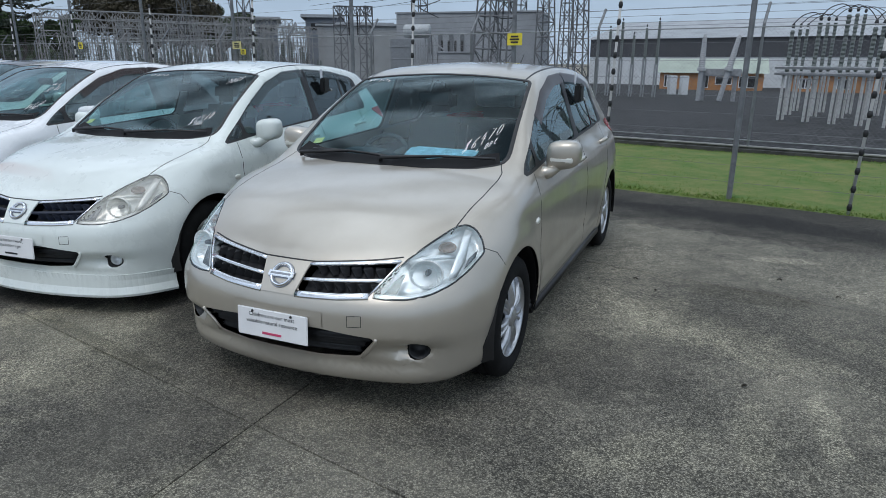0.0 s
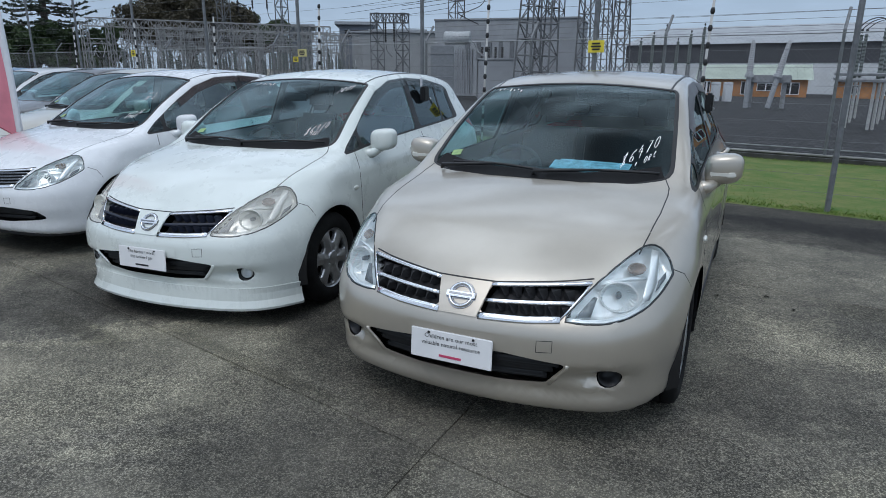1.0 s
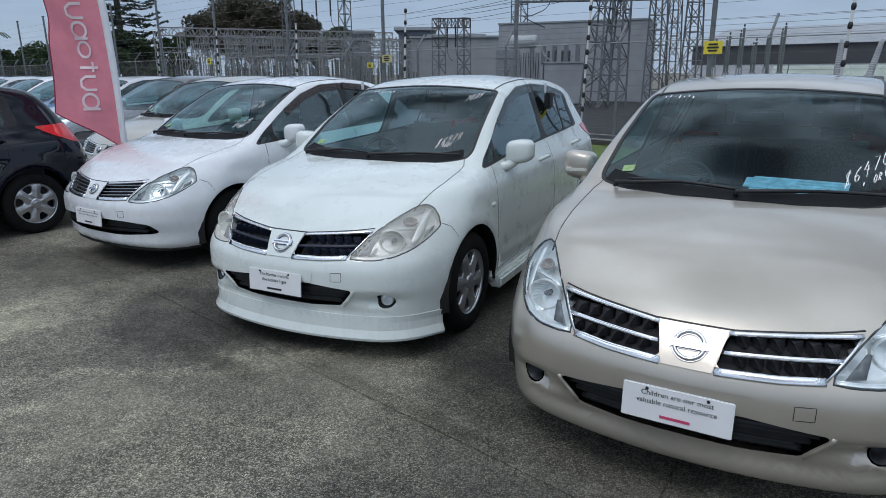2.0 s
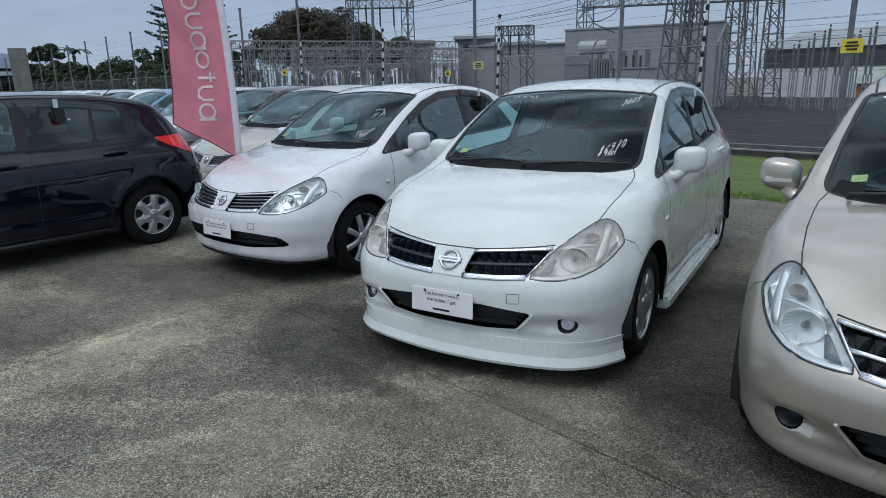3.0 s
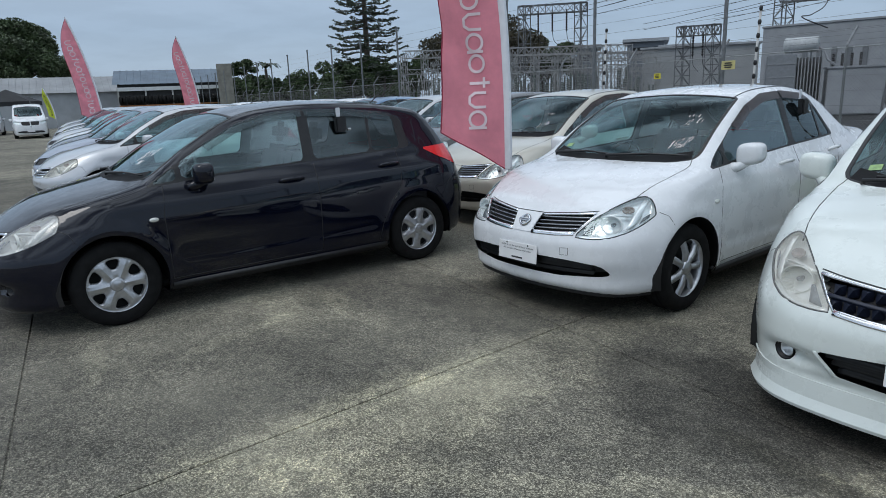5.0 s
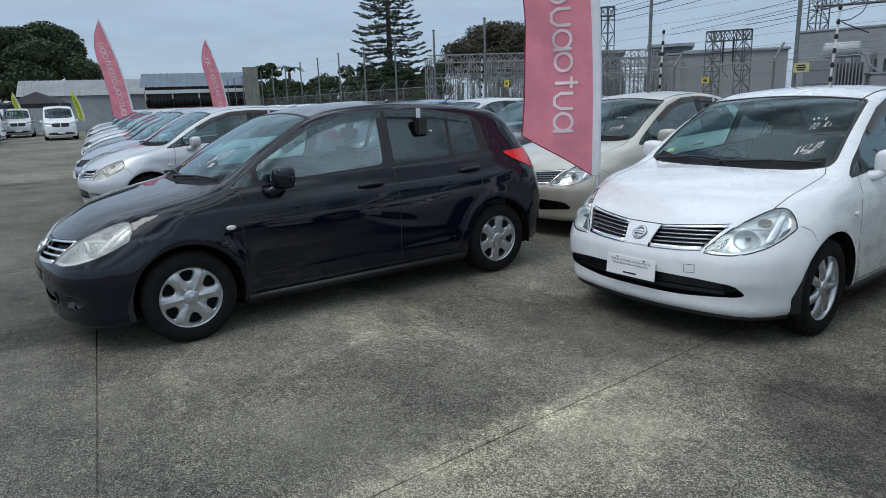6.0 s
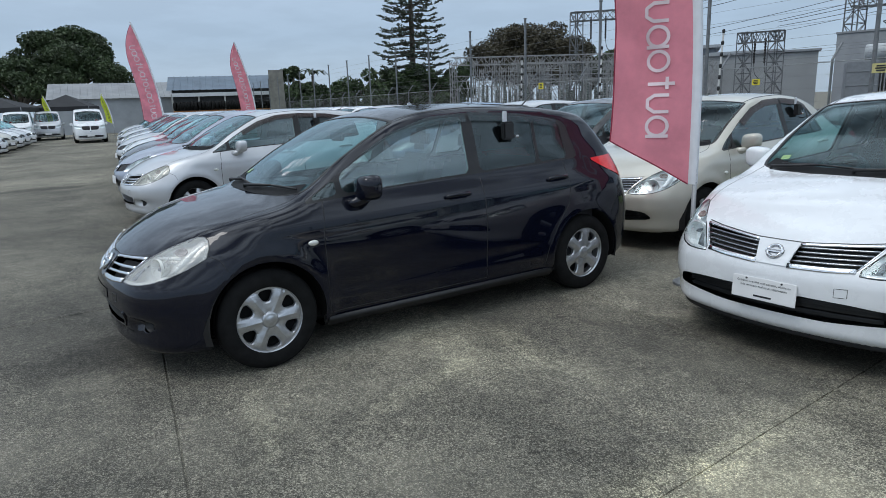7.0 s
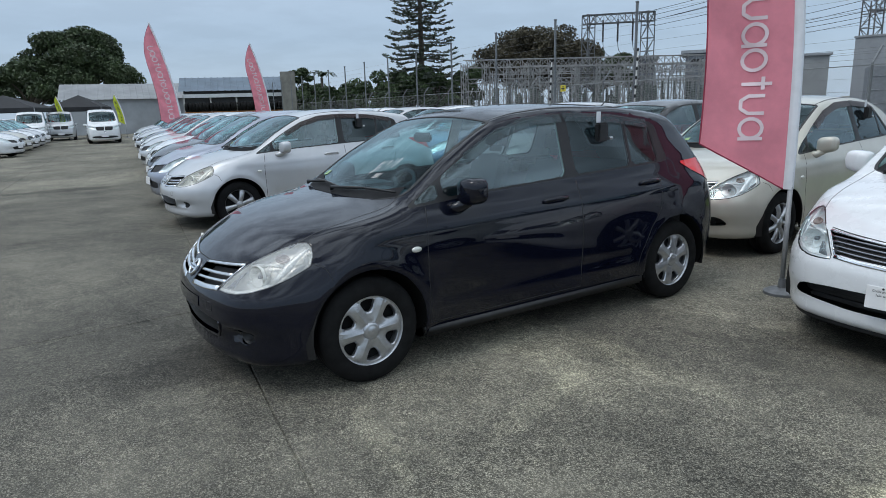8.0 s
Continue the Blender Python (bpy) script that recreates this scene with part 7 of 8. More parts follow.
# ---- flags ----
def feather_flag(p, height, width, foot, label, big, turn, cloth=None, marks=None):
    """A feather banner on a pole; the cloth hangs to the pole's -x side."""
    t = thing("feather_flag", label, "flag", Matrix.Translation(p) @ pose(0, 0, 0, 0, 0, turn), "feather flags")
    b = bmesh.new()
    n = 24
    def pole_x(z):
        s = max(0, (z - foot) / (height - foot))
        return -1.25 * s ** 3.4 if big else -0.16 * height * s ** 1.8
    tube(b, [(0, 0, 0), (0, 0, foot + 0.02)], 0.018, 8)
    tube(b, [(pole_x(foot + (height - foot) * i / n), 0, foot + (height - foot) * i / n) for i in range(n + 1)], [0.016 - 0.010 * i / n for i in range(n + 1)], 8)
    part("pole", b, STEEL, t, smooth=True)
    b = bmesh.new()
    lathe(b, [(0.0, 0.13), (0.02, 0.13), (0.035, 0.10), (0.05, 0.03), (0.12, 0.025), (0.12, 0.0005)], 16, "z")
    part("foot", b, POST_GREY, t)

    def wave(x, z):
        return (0.055 * math.sin(z * 2.3 + x * 5.0) + 0.050 * math.exp(-((z - 1.75 + 1.1 * (x + 0.35)) / 0.16) ** 2) - 0.035 * math.exp(-((z - 2.5 + 0.7 * (x + 0.35)) / 0.14) ** 2)) * min(1, -x * 2.2) + 0.014 * math.sin(z * 6.1 - x * 9) * min(1, -x * 3)

    def edge(s):
        """the cloth's free edge, for s from the foot to the tip"""
        z = foot + (height - foot) * s
        w = width * (1.0 - 0.15 * s) * max(0.03, 1 - max(0.0, (s - 0.62) / 0.38) ** 2)
        return w
    rows, cols = 70, 16
    gridv, sl = [], []
    b, b2 = bmesh.new(), bmesh.new()
    for i in range(rows + 1):
        s = i / rows
        z0 = foot + (height - foot) * s
        w = edge(s)
        row = []
        for j in range(cols + 1):
            u = j / cols
            x = pole_x(z0) - 0.05 - (w - 0.05) * u if w > 0.07 else pole_x(z0) - w * u
            z = z0 + 0.42 * u * (1 - s) ** 6 * (width / 0.8)
            row.append(b.verts.new((x, wave(x, z), z)))
        gridv.append(row)
        sl.append([b2.verts.new((pole_x(z0) + dx, dy, z0)) for dx, dy in ((0.022, 0), (0.0, 0.022), (-0.05, wave(-0.05, z0) + 0.003), (-0.05, wave(-0.05, z0) - 0.003), (0.0, -0.022))])
    for p0, p1 in zip(gridv, gridv[1:]):
        for k in range(cols):
            b.faces.new((p0[k], p0[k + 1], p1[k + 1], p1[k]))
    for p0, p1 in zip(sl, sl[1:]):
        for k in range(5):
            b2.faces.new((p0[k], p0[(k + 1) % 5], p1[(k + 1) % 5], p1[k]))
    rim = [v.co.copy() for v in gridv[0]] + [row[-1].co.copy() for row in gridv[1:]]
    part("banner", b, cloth or PINK, t, "pink printed cloth" if not cloth else "", smooth=True)
    part("sleeve", b2, WHITE_CLOTH, t, "white pole sleeve", smooth=True)
    if not cloth:
        b2 = bmesh.new()
        tube(b2, rim, 0.006, 5)
        part("hem", b2, HEM, t, "dark red stitched hem", smooth=True)
    # plain pale shapes where the print stands, on both faces
    def mark(outline_pts, closed, thick):
        for sd in (1, -1):
            q = bmesh.new()
            L = outline_pts + (outline_pts[:1] if closed else [])
            if not closed:
                L = [(p0[0] + (p1[0] - p0[0]) * k / 6, p0[1] + (p1[1] - p0[1]) * k / 6) for p0, p1 in zip(L, L[1:]) for k in range(6)] + [L[-1]]
            vs = []
            for i, (x, z) in enumerate(L):
                a = L[max(i - 1, 0)] if not closed else outline_pts[i % len(outline_pts) - 1]
                c = L[min(i + 1, len(L) - 1)] if not closed else outline_pts[(i + 1) % len(outline_pts)]
                d = Vector((c[0] - a[0], c[1] - a[1])).normalized()
                nx, nz = -d.y * thick / 2, d.x * thick / 2
                vs.append([q.verts.new((x + k * nx, wave(x + k * nx, z + k * nz) - sd * 0.008, z + k * nz)) for k in (1, -1)])
            for a, c in zip(vs, vs[1:]):
                q.faces.new((a[0], a[1], c[1], c[0]))
            part("print_shape", q, PRINT if not marks else marks, t)
    size = width * 0.26
    z = foot + 0.45 * width / 0.8
    cx = -width * 0.46
    kinds = "ruxoruox" * 3
    i = 0
    while z + size < height - width * 0.9:
        k = kinds[i]
        c0 = cx + pole_x(z + size / 2)
        h = size * 0.5
        ring = [(c0 + h * 0.92 * math.cos(a), z + h + h * 0.85 * math.sin(a)) for a in [2 * math.pi * q / 18 for q in range(18)]]
        th = size * 0.15
        if k == "r":
            mark(ring, True, th)
            mark([(c0 - h, z + 0.1 * h), (c0 + h, z + 0.1 * h)], False, th)
        elif k == "o":
            mark(ring, True, th)
        elif k == "u":
            mark([(c0 + h, z + 0.2 * h), (c0 - h * 0.3, z + 0.2 * h), (c0 - h * 0.9, z + h * 0.6), (c0 - h * 0.9, z + h * 1.3), (c0 - h * 0.3, z + 1.7 * h), (c0 + h, z + 1.7 * h)], False, th)
        else:
            mark([(c0 + 1.5 * h, z + h * 0.6), (c0 - h * 0.9, z + h * 0.6)], False, th)
            mark([(c0 + 0.8 * h, z + 0.1 * h), (c0 + 0.8 * h, z + h * 1.2)], False, th)
            z -= size * 0.25
        z += size * 1.06
        i += 1
    return t


feather_flag((-5.47, 5.44, 0), 4.9, 0.66, 0.82, "pink feather flag with white print on a steel pole", True, 2)
p = bearing(-47.1, 30, END)
feather_flag((p.x, p.y, 0), 5.1, 0.80, 0.85, "pink feather flag with white print by the car row", False, 40)
p = bearing(-39.9, 37, END)
feather_flag((p.x, p.y, 0), 5.0, 0.80, 0.85, "pink feather flag with white print behind the cars", False, 40)
p = bearing(-59.6, 33, END)
feather_flag((p.x, p.y, 0), 3.1, 0.7, 0.5, "white feather flag with dark print at the yard entrance", False, 40, WHITE_CLOTH, M["ink"])
LIME = simple("lime_flag_cloth", (0.55, 0.62, 0.05), 0.8)
for deg, d in ((-54.6, 52), (-50.7, 50)):
    p = bearing(deg, d, END)
    feather_flag((p.x, p.y, 0), 2.9, 0.4, 0.9, "small lime yellow feather flag", False, 40, LIME, M["ink"])

# black gazebos at the far end
GAZ = simple("black_tent_cloth", (0.02, 0.021, 0.024), 0.8, 0, 0.2, 1)
for deg, d, w in ((-58.3, 52, 4.6), (-53.6, 54, 3.4)):
    p = bearing(deg, d, END)
    t = thing("gazebo", "black pop-up gazebo over parked vehicles", "tent", Matrix.Translation(p) @ pose(0, 0, 0, 0, 0, 40), "gazebos")
    b = bmesh.new()
    h = 2.15
    base = [b.verts.new((x * w / 2, y * w / 2, h)) for x, y in ((-1, -1), (1, -1), (1, 1), (-1, 1))]
    low = [b.verts.new((x * w / 2, y * w / 2, h - 0.28)) for x, y in ((-1, -1), (1, -1), (1, 1), (-1, 1))]
    apex = b.verts.new((0, 0, h + 0.85))
    for k in range(4):
        b.faces.new((base[k], base[(k + 1) % 4], apex))
        b.faces.new((low[k], low[(k + 1) % 4], base[(k + 1) % 4], base[k]))
    part("canopy", b, GAZ, t)
    for x, y in ((-1, -1), (1, -1), (1, 1), (-1, 1)):
        b = bmesh.new()
        tube(b, [(x * w / 2, y * w / 2, 0), (x * w / 2, y * w / 2, h)], 0.02, 6)
        part("leg", b, STEEL, t)


# ---- cars ----
def car_pose(hub_x, hub_y, turn):
    """The car's pose from the place of its left front hub and the way it faces."""
    t = radians(turn)
    f, l = Vector((math.cos(t), math.sin(t), 0)), Vector((-math.sin(t), math.cos(t), 0))
    c = Vector((hub_x, hub_y, 0)) - l * 0.80 - f * AXLE
    return Matrix.Translation(c) @ pose(0, 0, 0, 0, 0, turn)


def spread(bm, surf, origin, size, slant, lift, depth=1.0):
    """Lays flat lettering on the windscreen: origin is its lower left corner in the nose view, read from outside."""
    out = bm
    for v in out.verts:
        x, y = v.co.x, v.co.y
        u, w = x * size[0], y + slant * x * size[0]
        p, n = surf.at("front", origin[0] + u, origin[1] + w)
        v.co = p + n * lift
    return out


# pen strokes of the hand-painted figures and letters, each in a box one unit high
STROKES = {
    "$": ["ssline", [(0.34, 1.12), (0.22, -0.15)]], "0": ["loop"], "O": ["loop"],
    "1": [[(0.2, 0.8), (0.35, 1.0), (0.3, 0.0)]], "2": [[(0.05, 0.8), (0.2, 1.0), (0.42, 0.95), (0.45, 0.7), (0.05, 0.02), (0.52, 0.06)]],
    "4": [[(0.35, 1.0), (0.04, 0.42), (0.55, 0.46)], [(0.42, 0.75), (0.34, -0.08)]], "5": [[(0.5, 1.0), (0.14, 0.96), (0.1, 0.6), (0.4, 0.6), (0.46, 0.25), (0.25, 0.0), (0.02, 0.08)]],
    "6": [[(0.45, 1.0), (0.15, 0.7), (0.04, 0.3), (0.15, 0.02), (0.4, 0.05), (0.46, 0.3), (0.3, 0.46), (0.08, 0.3)]], "7": [[(0.04, 0.98), (0.52, 1.0), (0.22, 0.0)]],
    "9": [[(0.46, 0.72), (0.3, 0.52), (0.08, 0.62), (0.12, 0.92), (0.36, 1.0), (0.47, 0.75), (0.3, 0.0)]], "+": [[(0.05, 0.4), (0.45, 0.42)], [(0.26, 0.65), (0.24, 0.16)]],
    "R": [[(0.06, 0.0), (0.12, 0.95), (0.42, 0.85), (0.38, 0.55), (0.1, 0.48), (0.46, 0.0)]], "C": [[(0.46, 0.88), (0.2, 0.95), (0.05, 0.5), (0.16, 0.05), (0.46, 0.1)]],
    "T": [[(0.0, 0.95), (0.55, 0.98)], [(0.28, 0.96), (0.24, 0.0)]], "K": [[(0.08, 1.0), (0.08, 0.0)], [(0.48, 0.95), (0.1, 0.42), (0.5, 0.0)]],
    "s": [[(0.38, 0.5), (0.15, 0.5), (0.14, 0.32), (0.36, 0.2), (0.3, 0.02), (0.06, 0.04)]], " ": [],
}
LOOP = [(0.27 + 0.22 * math.sin(a) + 0.03 * math.cos(a), 0.5 + 0.48 * math.cos(a)) for a in [6.6 * i / 13 for i in range(14)]]
S_CURVE = [(0.5, 0.86), (0.3, 0.98), (0.08, 0.8), (0.2, 0.55), (0.42, 0.42), (0.46, 0.15), (0.2, 0.0), (0.02, 0.14)]


def writing(car, surf, text, y, z, size, slant=0.12, name="price_writing"):
    """Figures and letters painted by hand on the windscreen, from their lower left corner in the nose view, read from outside."""
    b = bmesh.new()
    wob = random.Random(text + str(y))
    wide, high, pen = size * 0.36, size * 0.50, 0.0019
    for i, ch in enumerate(text):
        dy, dz, lean = wob.uniform(-0.08, 0.08), wob.uniform(-0.06, 0.06), wob.uniform(0.0, 0.2)
        for line in STROKES[ch]:
            line = {"loop": LOOP, "ssline": S_CURVE}[line] if isinstance(line, str) else line
            pts = []
            for (u0, v0), (u1, v1) in zip(line, line[1:]):
                pts += [(u0 + (u1 - u0) * t / 4, v0 + (v1 - v0) * t / 4) for t in range(4)]
            pts = [(u + lean * v + dy, v + dz) for u, v in pts + [line[-1]]]
            hits = []
            for u, v in pts:
                x = (i * 0.92 + u) * wide
                hits.append(surf.at("front", y + x, z + v * high + slant * (i * 0.92 + 0.25 * u) * wide))
            rows = []
            for k, (p, n) in enumerate(hits):
                d = (hits[min(k + 1, len(hits) - 1)][0] - hits[max(k - 1, 0)][0]).normalized()
                q = n.cross(d).normalized() * pen * (0.9 + 0.2 * math.sin(k * 0.7 + i))
                rows.append([b.verts.new(p + n * 0.0025 - q), b.verts.new(p + n * 0.0034), b.verts.new(p + n * 0.0025 + q)])
            for p, q in zip(rows, rows[1:]):
                b.faces.new((p[0], p[1], q[1], q[0])), b.faces.new((p[1], p[2], q[2], q[1]))
    part(name, b, M["chalk"], car, "white hand-painted writing")


def scribble(car, surf, y, z, n, w):
    """Unreadable small writing as a row of plain strokes."""
    for i in range(n):
        b = bmesh.new()
        box(b, (i * w, 0.004 * (i % 3), 0), (i * w + w * 0.30, 0.010 + 0.006 * (i % 2), 0.0))
        bmesh.ops.remove_doubles(b, verts=b.verts[:], dist=1e-5)
        part("writing_bar", spread(b, surf, (y, z), (1, 1), 0.0, 0.003), M["chalk"], car)


def slogan(car, pm, lines, bar_mat):
    """The plate's lettering, each line a part; the maker's line is a plain bar."""
    z = 0.030
    for text, size in lines:
        b = words(text, size)
        w = max(v.co.x for v in b.verts)
        bmesh.ops.transform(b, matrix=pm @ Matrix.Translation((0.0062, 0, 0)) @ Matrix(((0, 0, 1, 0), (1, 0, 0, -w / 2), (0, 1, 0, z), (0, 0, 0, 1))), verts=b.verts[:])
        part("slogan_line", b, M["ink"], car)
        z -= size * 1.15
    b = bmesh.new()
    box(b, (0.0045, -0.05, -0.046), (0.0062, 0.05, -0.036), 0, pm)
    part("writing_bar", b, bar_mat, car)
    for y in (-0.10, 0.10):
        b = bmesh.new()
        lathe(b, [(0.004, 0.006), (0.008, 0.005), (0.008, 0.0005)], 8, "x")
        bmesh.ops.transform(b, matrix=pm @ Matrix.Translation((0, y, 0.052)), verts=b.verts[:])
        part("plate_screw", b, M["matt"], car)


def key_box(car, surf, x, group="key boxes"):
    """A black lock box hooked over the rear door window by a pale strap."""
    p, n = surf.at("side", x, 1.30, 1)
    m = car.matrix_basis @ Matrix.Translation(p + n * 0.04)
    t = thing("key_box", "black lock box hung on a car window by a pale strap", "lock box", m, group)
    b = bmesh.new()
    box(b, (-0.05, -0.025, -0.075), (0.05, 0.025, 0.055), 0.012)
    part("case", b, M["trim"], t)
    b = bmesh.new()
    box(b, (-0.02, -0.034, 0.05), (0.02, -0.028, 0.13), 0.002)
    part("strap", b, WHITE_CLOTH, t)
    b = bmesh.new()
    tube(b, [(-0.055, 0.02, -0.055), (-0.085, 0.02, -0.055)], 0.012, 8)
    part("knob", b, M["alloy"], t)


GROUP = "cars for sale"
# the sill's shade under the doors is put into its colour, as black trim
gold, sf, pm = make_car("champagne gold hatchback with a chrome barred grille", car_pose(-0.143, 1.236, -118.3), "gold", wheel="multi", sill="trim", group=GROUP)
writing(gold, sf, "$6470", 0.40, 1.045, 0.105, 0.62)
writing(gold, sf, "+ ORC", 0.47, 1.045, 0.058, 0.55)
scribble(gold, sf, -0.50, 1.385, 7, 0.025)
slogan(gold, pm[0], [("Children are our most", 0.026), ("valuable natural resource", 0.026)], M["pinkink"])
key_box(gold, sf, -0.55)
for sg in (1, -1):
    b = bmesh.new()
    box(b, (0.690, sg * 0.880 - 0.062, 0.988), (0.709, sg * 0.880 + 0.062, 1.016), 0.006)
    part("mirror_indicator", b, M["haze"], gold, "pale strip indicator in the door mirror")
b = bmesh.new()
lay = Matrix.Translation((0.90, 0.02, 0.972)) @ pose(0, 0, 0, 0, 22, -6)
box(b, (-0.17, 0.0, 0.0), (0.0, 0.40, 0.003), 0, lay)
box(b, (-0.15, -0.03, 0.003), (-0.06, 0.18, 0.006), 0, lay)
for k in range(6):
    box(b, (-0.155 + k * 0.024, 0.19, 0.003), (-0.148 + k * 0.024, 0.38, 0.004), 0, lay)
solid("price_papers", b, M["paper"], "pale blue printed papers lying on the dashboard", "paper", m=gold.matrix_basis)

white, sf, pm = make_car("pearl white hatchback with a low front lip spoiler", car_pose(-1.948, 2.660, -114.2), "pearl", style="hive", wheel="cap", lamp="haze", fog=True, group=GROUP, visors="visor_grey")
writing(white, sf, "$6970", 0.40, 1.065, 0.088, 0.36)
writing(white, sf, "TORC", 0.44, 1.06, 0.05, 0.15)
writing(white, sf, "2009", 0.40, 1.335, 0.075, 0.30)
scribble(white, sf, -0.42, 1.385, 8, 0.025)
slogan(white, pm[0], [("The harder I work,", 0.027), ("the luckier I get", 0.027)], M["ink"])
key_box(white, sf, -0.55)
# the lip spoiler and side skirts of the white hatchback
b = bmesh.new()
rows = []
for i in range(121):
    a = radians(-60.5 + 121 * i / 120)
    d = Vector((math.cos(a), math.sin(a), 0))
    hit = sf.tree.ray_cast(Vector((1.2, 0, 0.265)) + d * 3, -d)[0]
    low = sf.tree.ray_cast(Vector((1.2, 0, 0.235)) + d * 3, -d)[0]
    droop = 0.016 * (abs(i - 60) / 60) ** 4
    rows.append([b.verts.new(Vector((q.x, q.y, 0)) + d * out + Vector((0, 0, z - droop))) for q, out, z in ((hit, -0.03, 0.268), (hit, 0.004, 0.262), (low, 0.002, 0.226), (low, 0.006, 0.182), (low, 0.026, 0.140), (low, 0.020, 0.124), (low, -0.09, 0.132))])
for p, q in zip(rows, rows[1:]):
    for k in range(6):
        b.faces.new((p[k], p[k + 1], q[k + 1], q[k]))
b.faces.new(rows[0]), b.faces.new(rows[-1][::-1])
bmesh.ops.recalc_face_normals(b, faces=b.faces[:])
part("lip_spoiler", b, M["pearl"], white, "pearl white front lip spoiler")
for sg in (1, -1):
    b = bmesh.new()
    box(b, (-0.93, sg * 0.83 - 0.045, 0.15), (0.93, sg * 0.83 + 0.045, 0.225), 0.015)
    part("side_skirt", b, M["pearl"], white)

# black trim colour on the sill stands in for shade below the doors
saloon, sf, pm = make_car("white saloon with a chrome slatted grille", car_pose(-3.91, 4.15, -120.5), "white", "sedan", "slats", "seven", sill="trim", group=GROUP)
writing(saloon, sf, "$6270", 0.40, 1.07, 0.085, 0.30)
writing(saloon, sf, "TORC", 0.45, 1.065, 0.05, 0.2)
writing(saloon, sf, "72 Ks", 0.38, 1.215, 0.075, 0.24)
scribble(saloon, sf, 0.36, 1.275, 4, 0.024)
slogan(saloon, pm[0], [("Children are like wet cement, whatever", 0.019), ("falls on them makes an impression", 0.019)], M["ink"])
key_box(saloon, sf, -0.60)
# the dark valance under the saloon's bumper
b = bmesh.new()
rows = []
for i in range(81):
    a = radians(-60 + 120 * i / 80)
    d = Vector((math.cos(a), math.sin(a), 0))
    hit = sf.tree.ray_cast(Vector((1.2, 0, 0.235)) + d * 3, -d)[0]
    rows.append([b.verts.new(Vector((hit.x, hit.y, 0)) + d * out + Vector((0, 0, z))) for out, z in ((-0.05, 0.232), (-0.026, 0.214), (-0.034, 0.182), (-0.09, 0.172))])
for p, q in zip(rows, rows[1:]):
    for k in range(3):
        b.faces.new((p[k], p[k + 1], q[k + 1], q[k]))
bmesh.ops.recalc_face_normals(b, faces=b.faces[:])
part("lower_valance", b, M["matt"], saloon, "dark plastic valance", smooth=True)

black, sf, pm = make_car("black hatchback with silver wheel covers", car_pose(-7.672, 2.878, -122.5), "black", "hatch", "three", "cap", plate=False, lamp="frost", sill="trim", group=GROUP, visors="visor_grey")
writing(black, sf, "$6970", 0.12, 1.10, 0.12, 0.2)
writing(black, sf, "TORC", 0.20, 1.075, 0.055, 0.12)
key_box(black, sf, -0.62)

silver, sf, pm = make_car("silver hatchback with brown window visors", car_pose(-11.87, 6.60, -121.0), "silver", "hatch", "three", "six", plate=False, lamp="haze", group=GROUP)
key_box(silver, sf, -0.6)
beige, sf, pm = make_car("pale beige saloon behind a pink flag", car_pose(-5.44, 6.9, -121.5), "beige", "sedan", "slats", "seven", group=GROUP)
writing(beige, sf, "$5970", 0.30, 1.08, 0.085, 0.2)
scribble(beige, sf, 0.25, 1.22, 5, 0.03)
key_box(beige, sf, -0.6)

# the rest of the two rows
for i, (key, label) in enumerate((("blue", "pale blue hatchback in the front row"), ("navy", "dark navy hatchback in the front row"), ("white", "white hatchback in the front row"), ("silver", "silver hatchback further along the row"), ("white", "white hatchback further along the row"), ("grey", "dark grey hatchback further along the row"), ("silver", "silver hatchback near the row's end"), ("white", "white hatchback near the row's end"), ("blue", "blue hatchback near the row's end"), ("silver", "silver hatchback at the row's end"), ("white", "white hatchback at the row's end"))):
    p = at(-13.3 - 2.45 * (i + 1), -2.62 + 0.08 * (i % 3 - 1))
    make_car(label, car_pose(p.x, p.y, -121.5 + (i % 3 - 1) * 1.0), key, "hatch", "slats", "six", fine=False, group=GROUP)
for i, (key, label, shp) in enumerate((("grey", "dark grey hatchback behind the beige saloon", "hatch"), ("silver", "silver hatchback in the back row", "hatch"), ("sky", "sky blue hatchback in the back row", "hatch"), ("white", "white hatchback in the back row", "hatch"), ("silver", "silver hatchback in the back row", "hatch"), ("white", "white saloon in the back row", "sedan"), ("white", "white hatchback in the back row", "hatch"), ("silver", "silver saloon in the back row", "sedan"), ("white", "white hatchback in the back row", "hatch"))):
    p = at(-11.3 - 2.5 * i, 2.35 + 0.1 * (i % 2))
    make_car(label, car_pose(p.x, p.y, -121.0 + (i % 3 - 1)), key, shp, "slats", "seven", fine=False, group=GROUP)

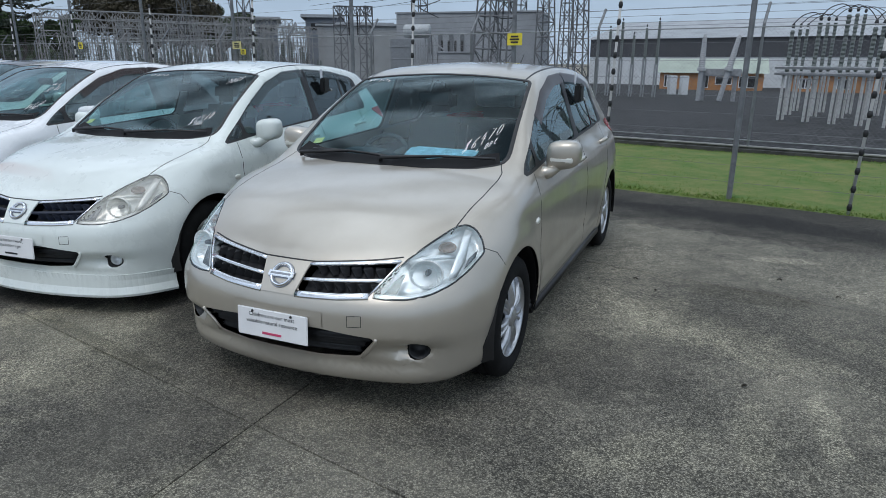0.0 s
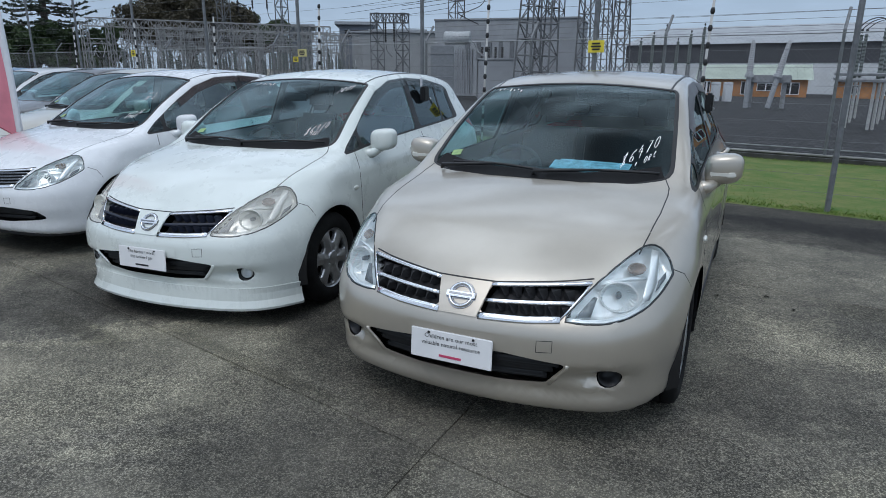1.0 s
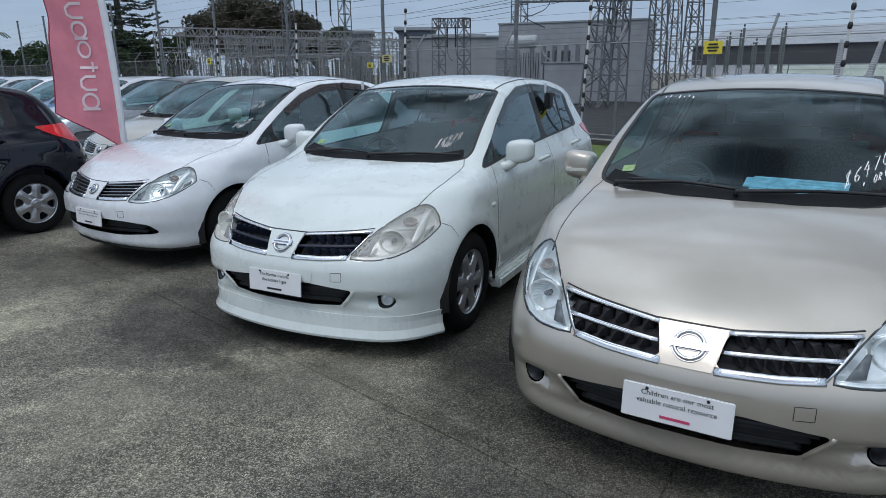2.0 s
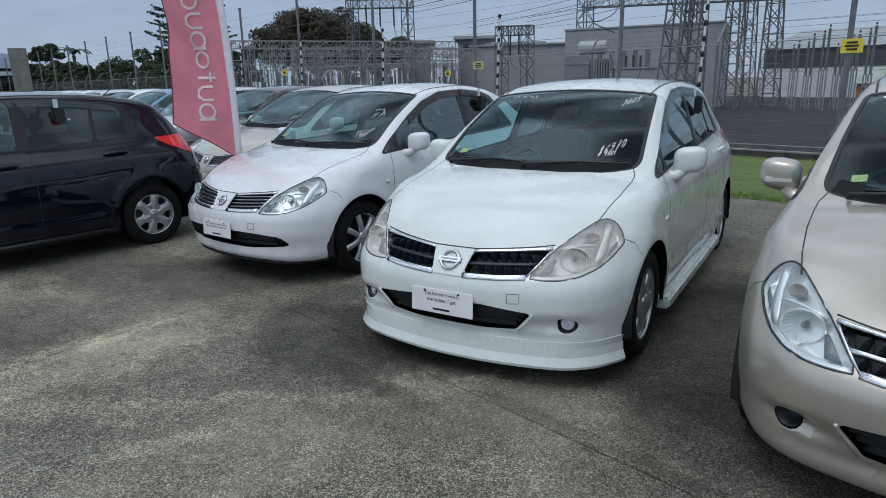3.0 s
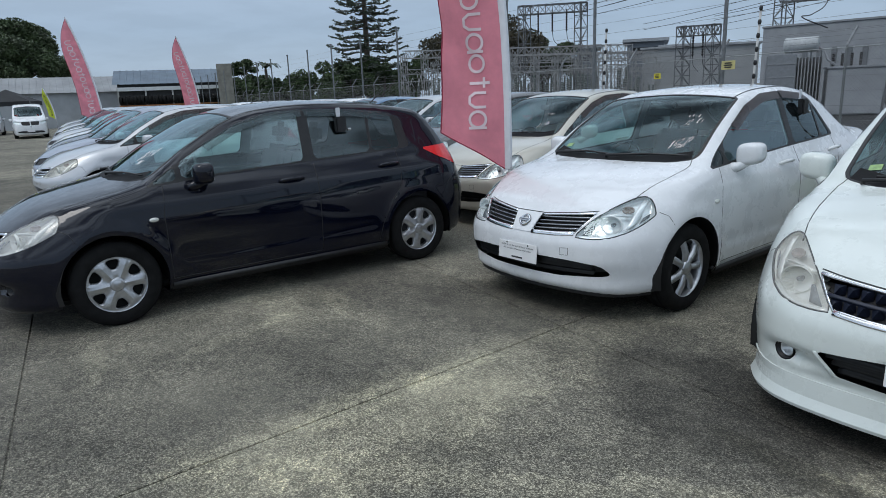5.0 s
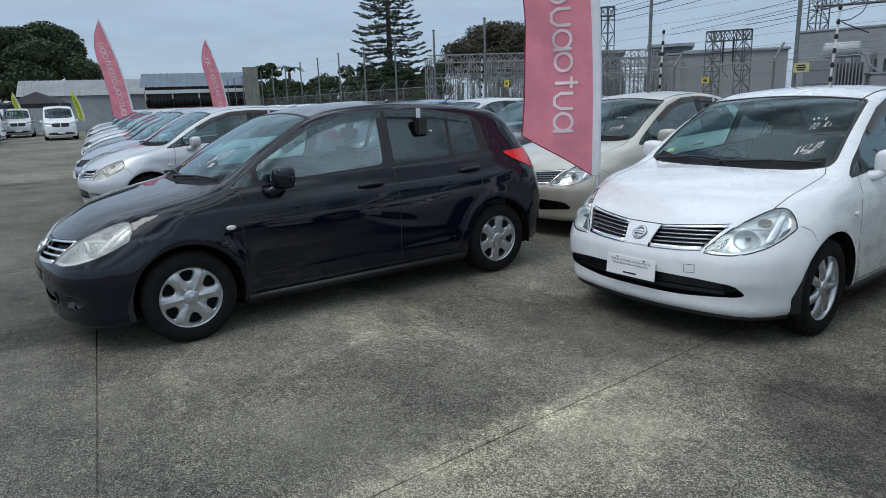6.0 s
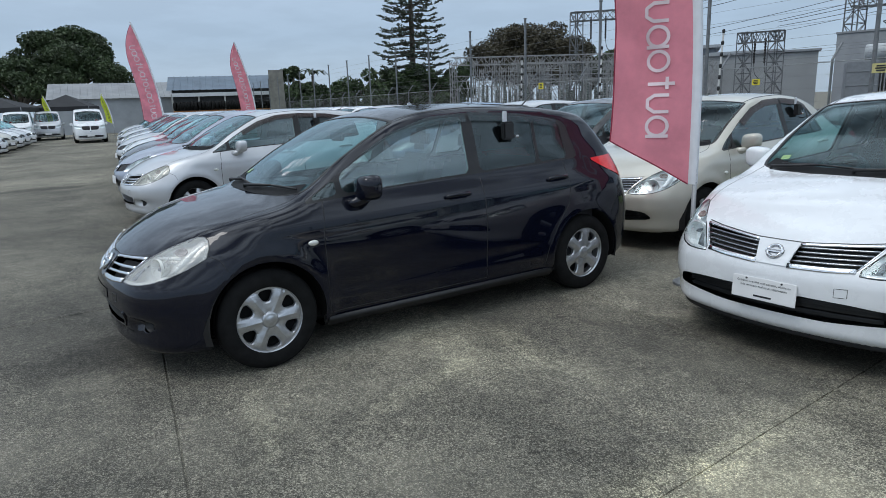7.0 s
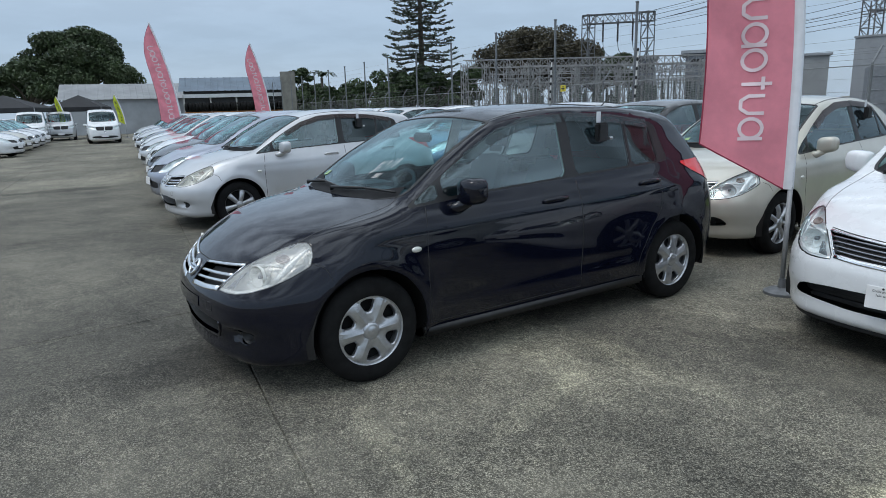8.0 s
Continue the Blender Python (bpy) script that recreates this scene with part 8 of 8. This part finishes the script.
# across the lane and at the far end
p = at(-47.5, -5.1)
make_car("white people carrier facing down the lane", Matrix.Translation(p) @ pose(0, 0, 0, 0, 0, ALONG + 4), "white", "van", "slats", "six", fine=False, group="far vehicles", category="van")
for a, n, key, lab in ((-51.7, -9.05, "white", "white van under the gazebo"), (-55.8, -7.8, "silver", "silver four-wheel drive by the gazebo")):
    p = at(a, n)
    make_car(lab, Matrix.Translation(p) @ pose(0, 0, 0, 0, 0, ALONG + 3), key, "van", "slats", "six", fine=False, group="far vehicles", category="van")
for i, key in enumerate(("white", "beige", "white", "silver", "white")):
    p = at(-36.0 - i * 2.6, -9.7)
    make_car("pale hatchback in the row across the lane", Matrix.Translation(p) @ pose(0, 0, 0, 0, 0, ALONG + 90 - 20), key, "hatch", "slats", "six", fine=False, group="far vehicles")

# fallen leaves on the yard
LEAVES = [(0.64, 2.91), (0.72, 2.63), (1.05, 2.59), (1.1, 2.34), (2.09, 2.49), (0.98, 0.98), (-0.16, 1.22), (2.27, 2.11)]
LEAF_DRY = simple("dry_brown_leaf", (0.035, 0.028, 0.018), 0.8, 0, 0.3, 40)
for i, (x, y) in enumerate(LEAVES):
    b = bmesh.new()
    rows = []
    for k in range(6):
        t = k / 5
        w = 0.011 * math.sin(math.pi * (0.08 + 0.84 * t))
        rows.append([b.verts.new((t * 0.034 - 0.017, q * w, 0.002 + 0.006 * abs(q) + 0.005 * math.sin(3 * t))) for q in (-1, 0, 1)])
    for p, q in zip(rows, rows[1:]):
        for k in range(2):
            b.faces.new((p[k], q[k], q[k + 1], p[k + 1]))
    bmesh.ops.solidify(b, geom=b.faces[:], thickness=0.001)
    solid("fallen_leaf", b, LEAF_DRY, "small dry brown leaf lying on the concrete", "leaf", group="fallen leaves", m=Matrix.Translation((x, y, 0.001)) @ pose(0, 0, 0, 0, 0, i * 77))

# ---- slabs of the yard ----
for i, j in SLABS:
    o = part("slab", slab_mesh, None, pavement)
    o.matrix_basis = Matrix.Translation(FIRST + ROW * i + ACROSS * j)
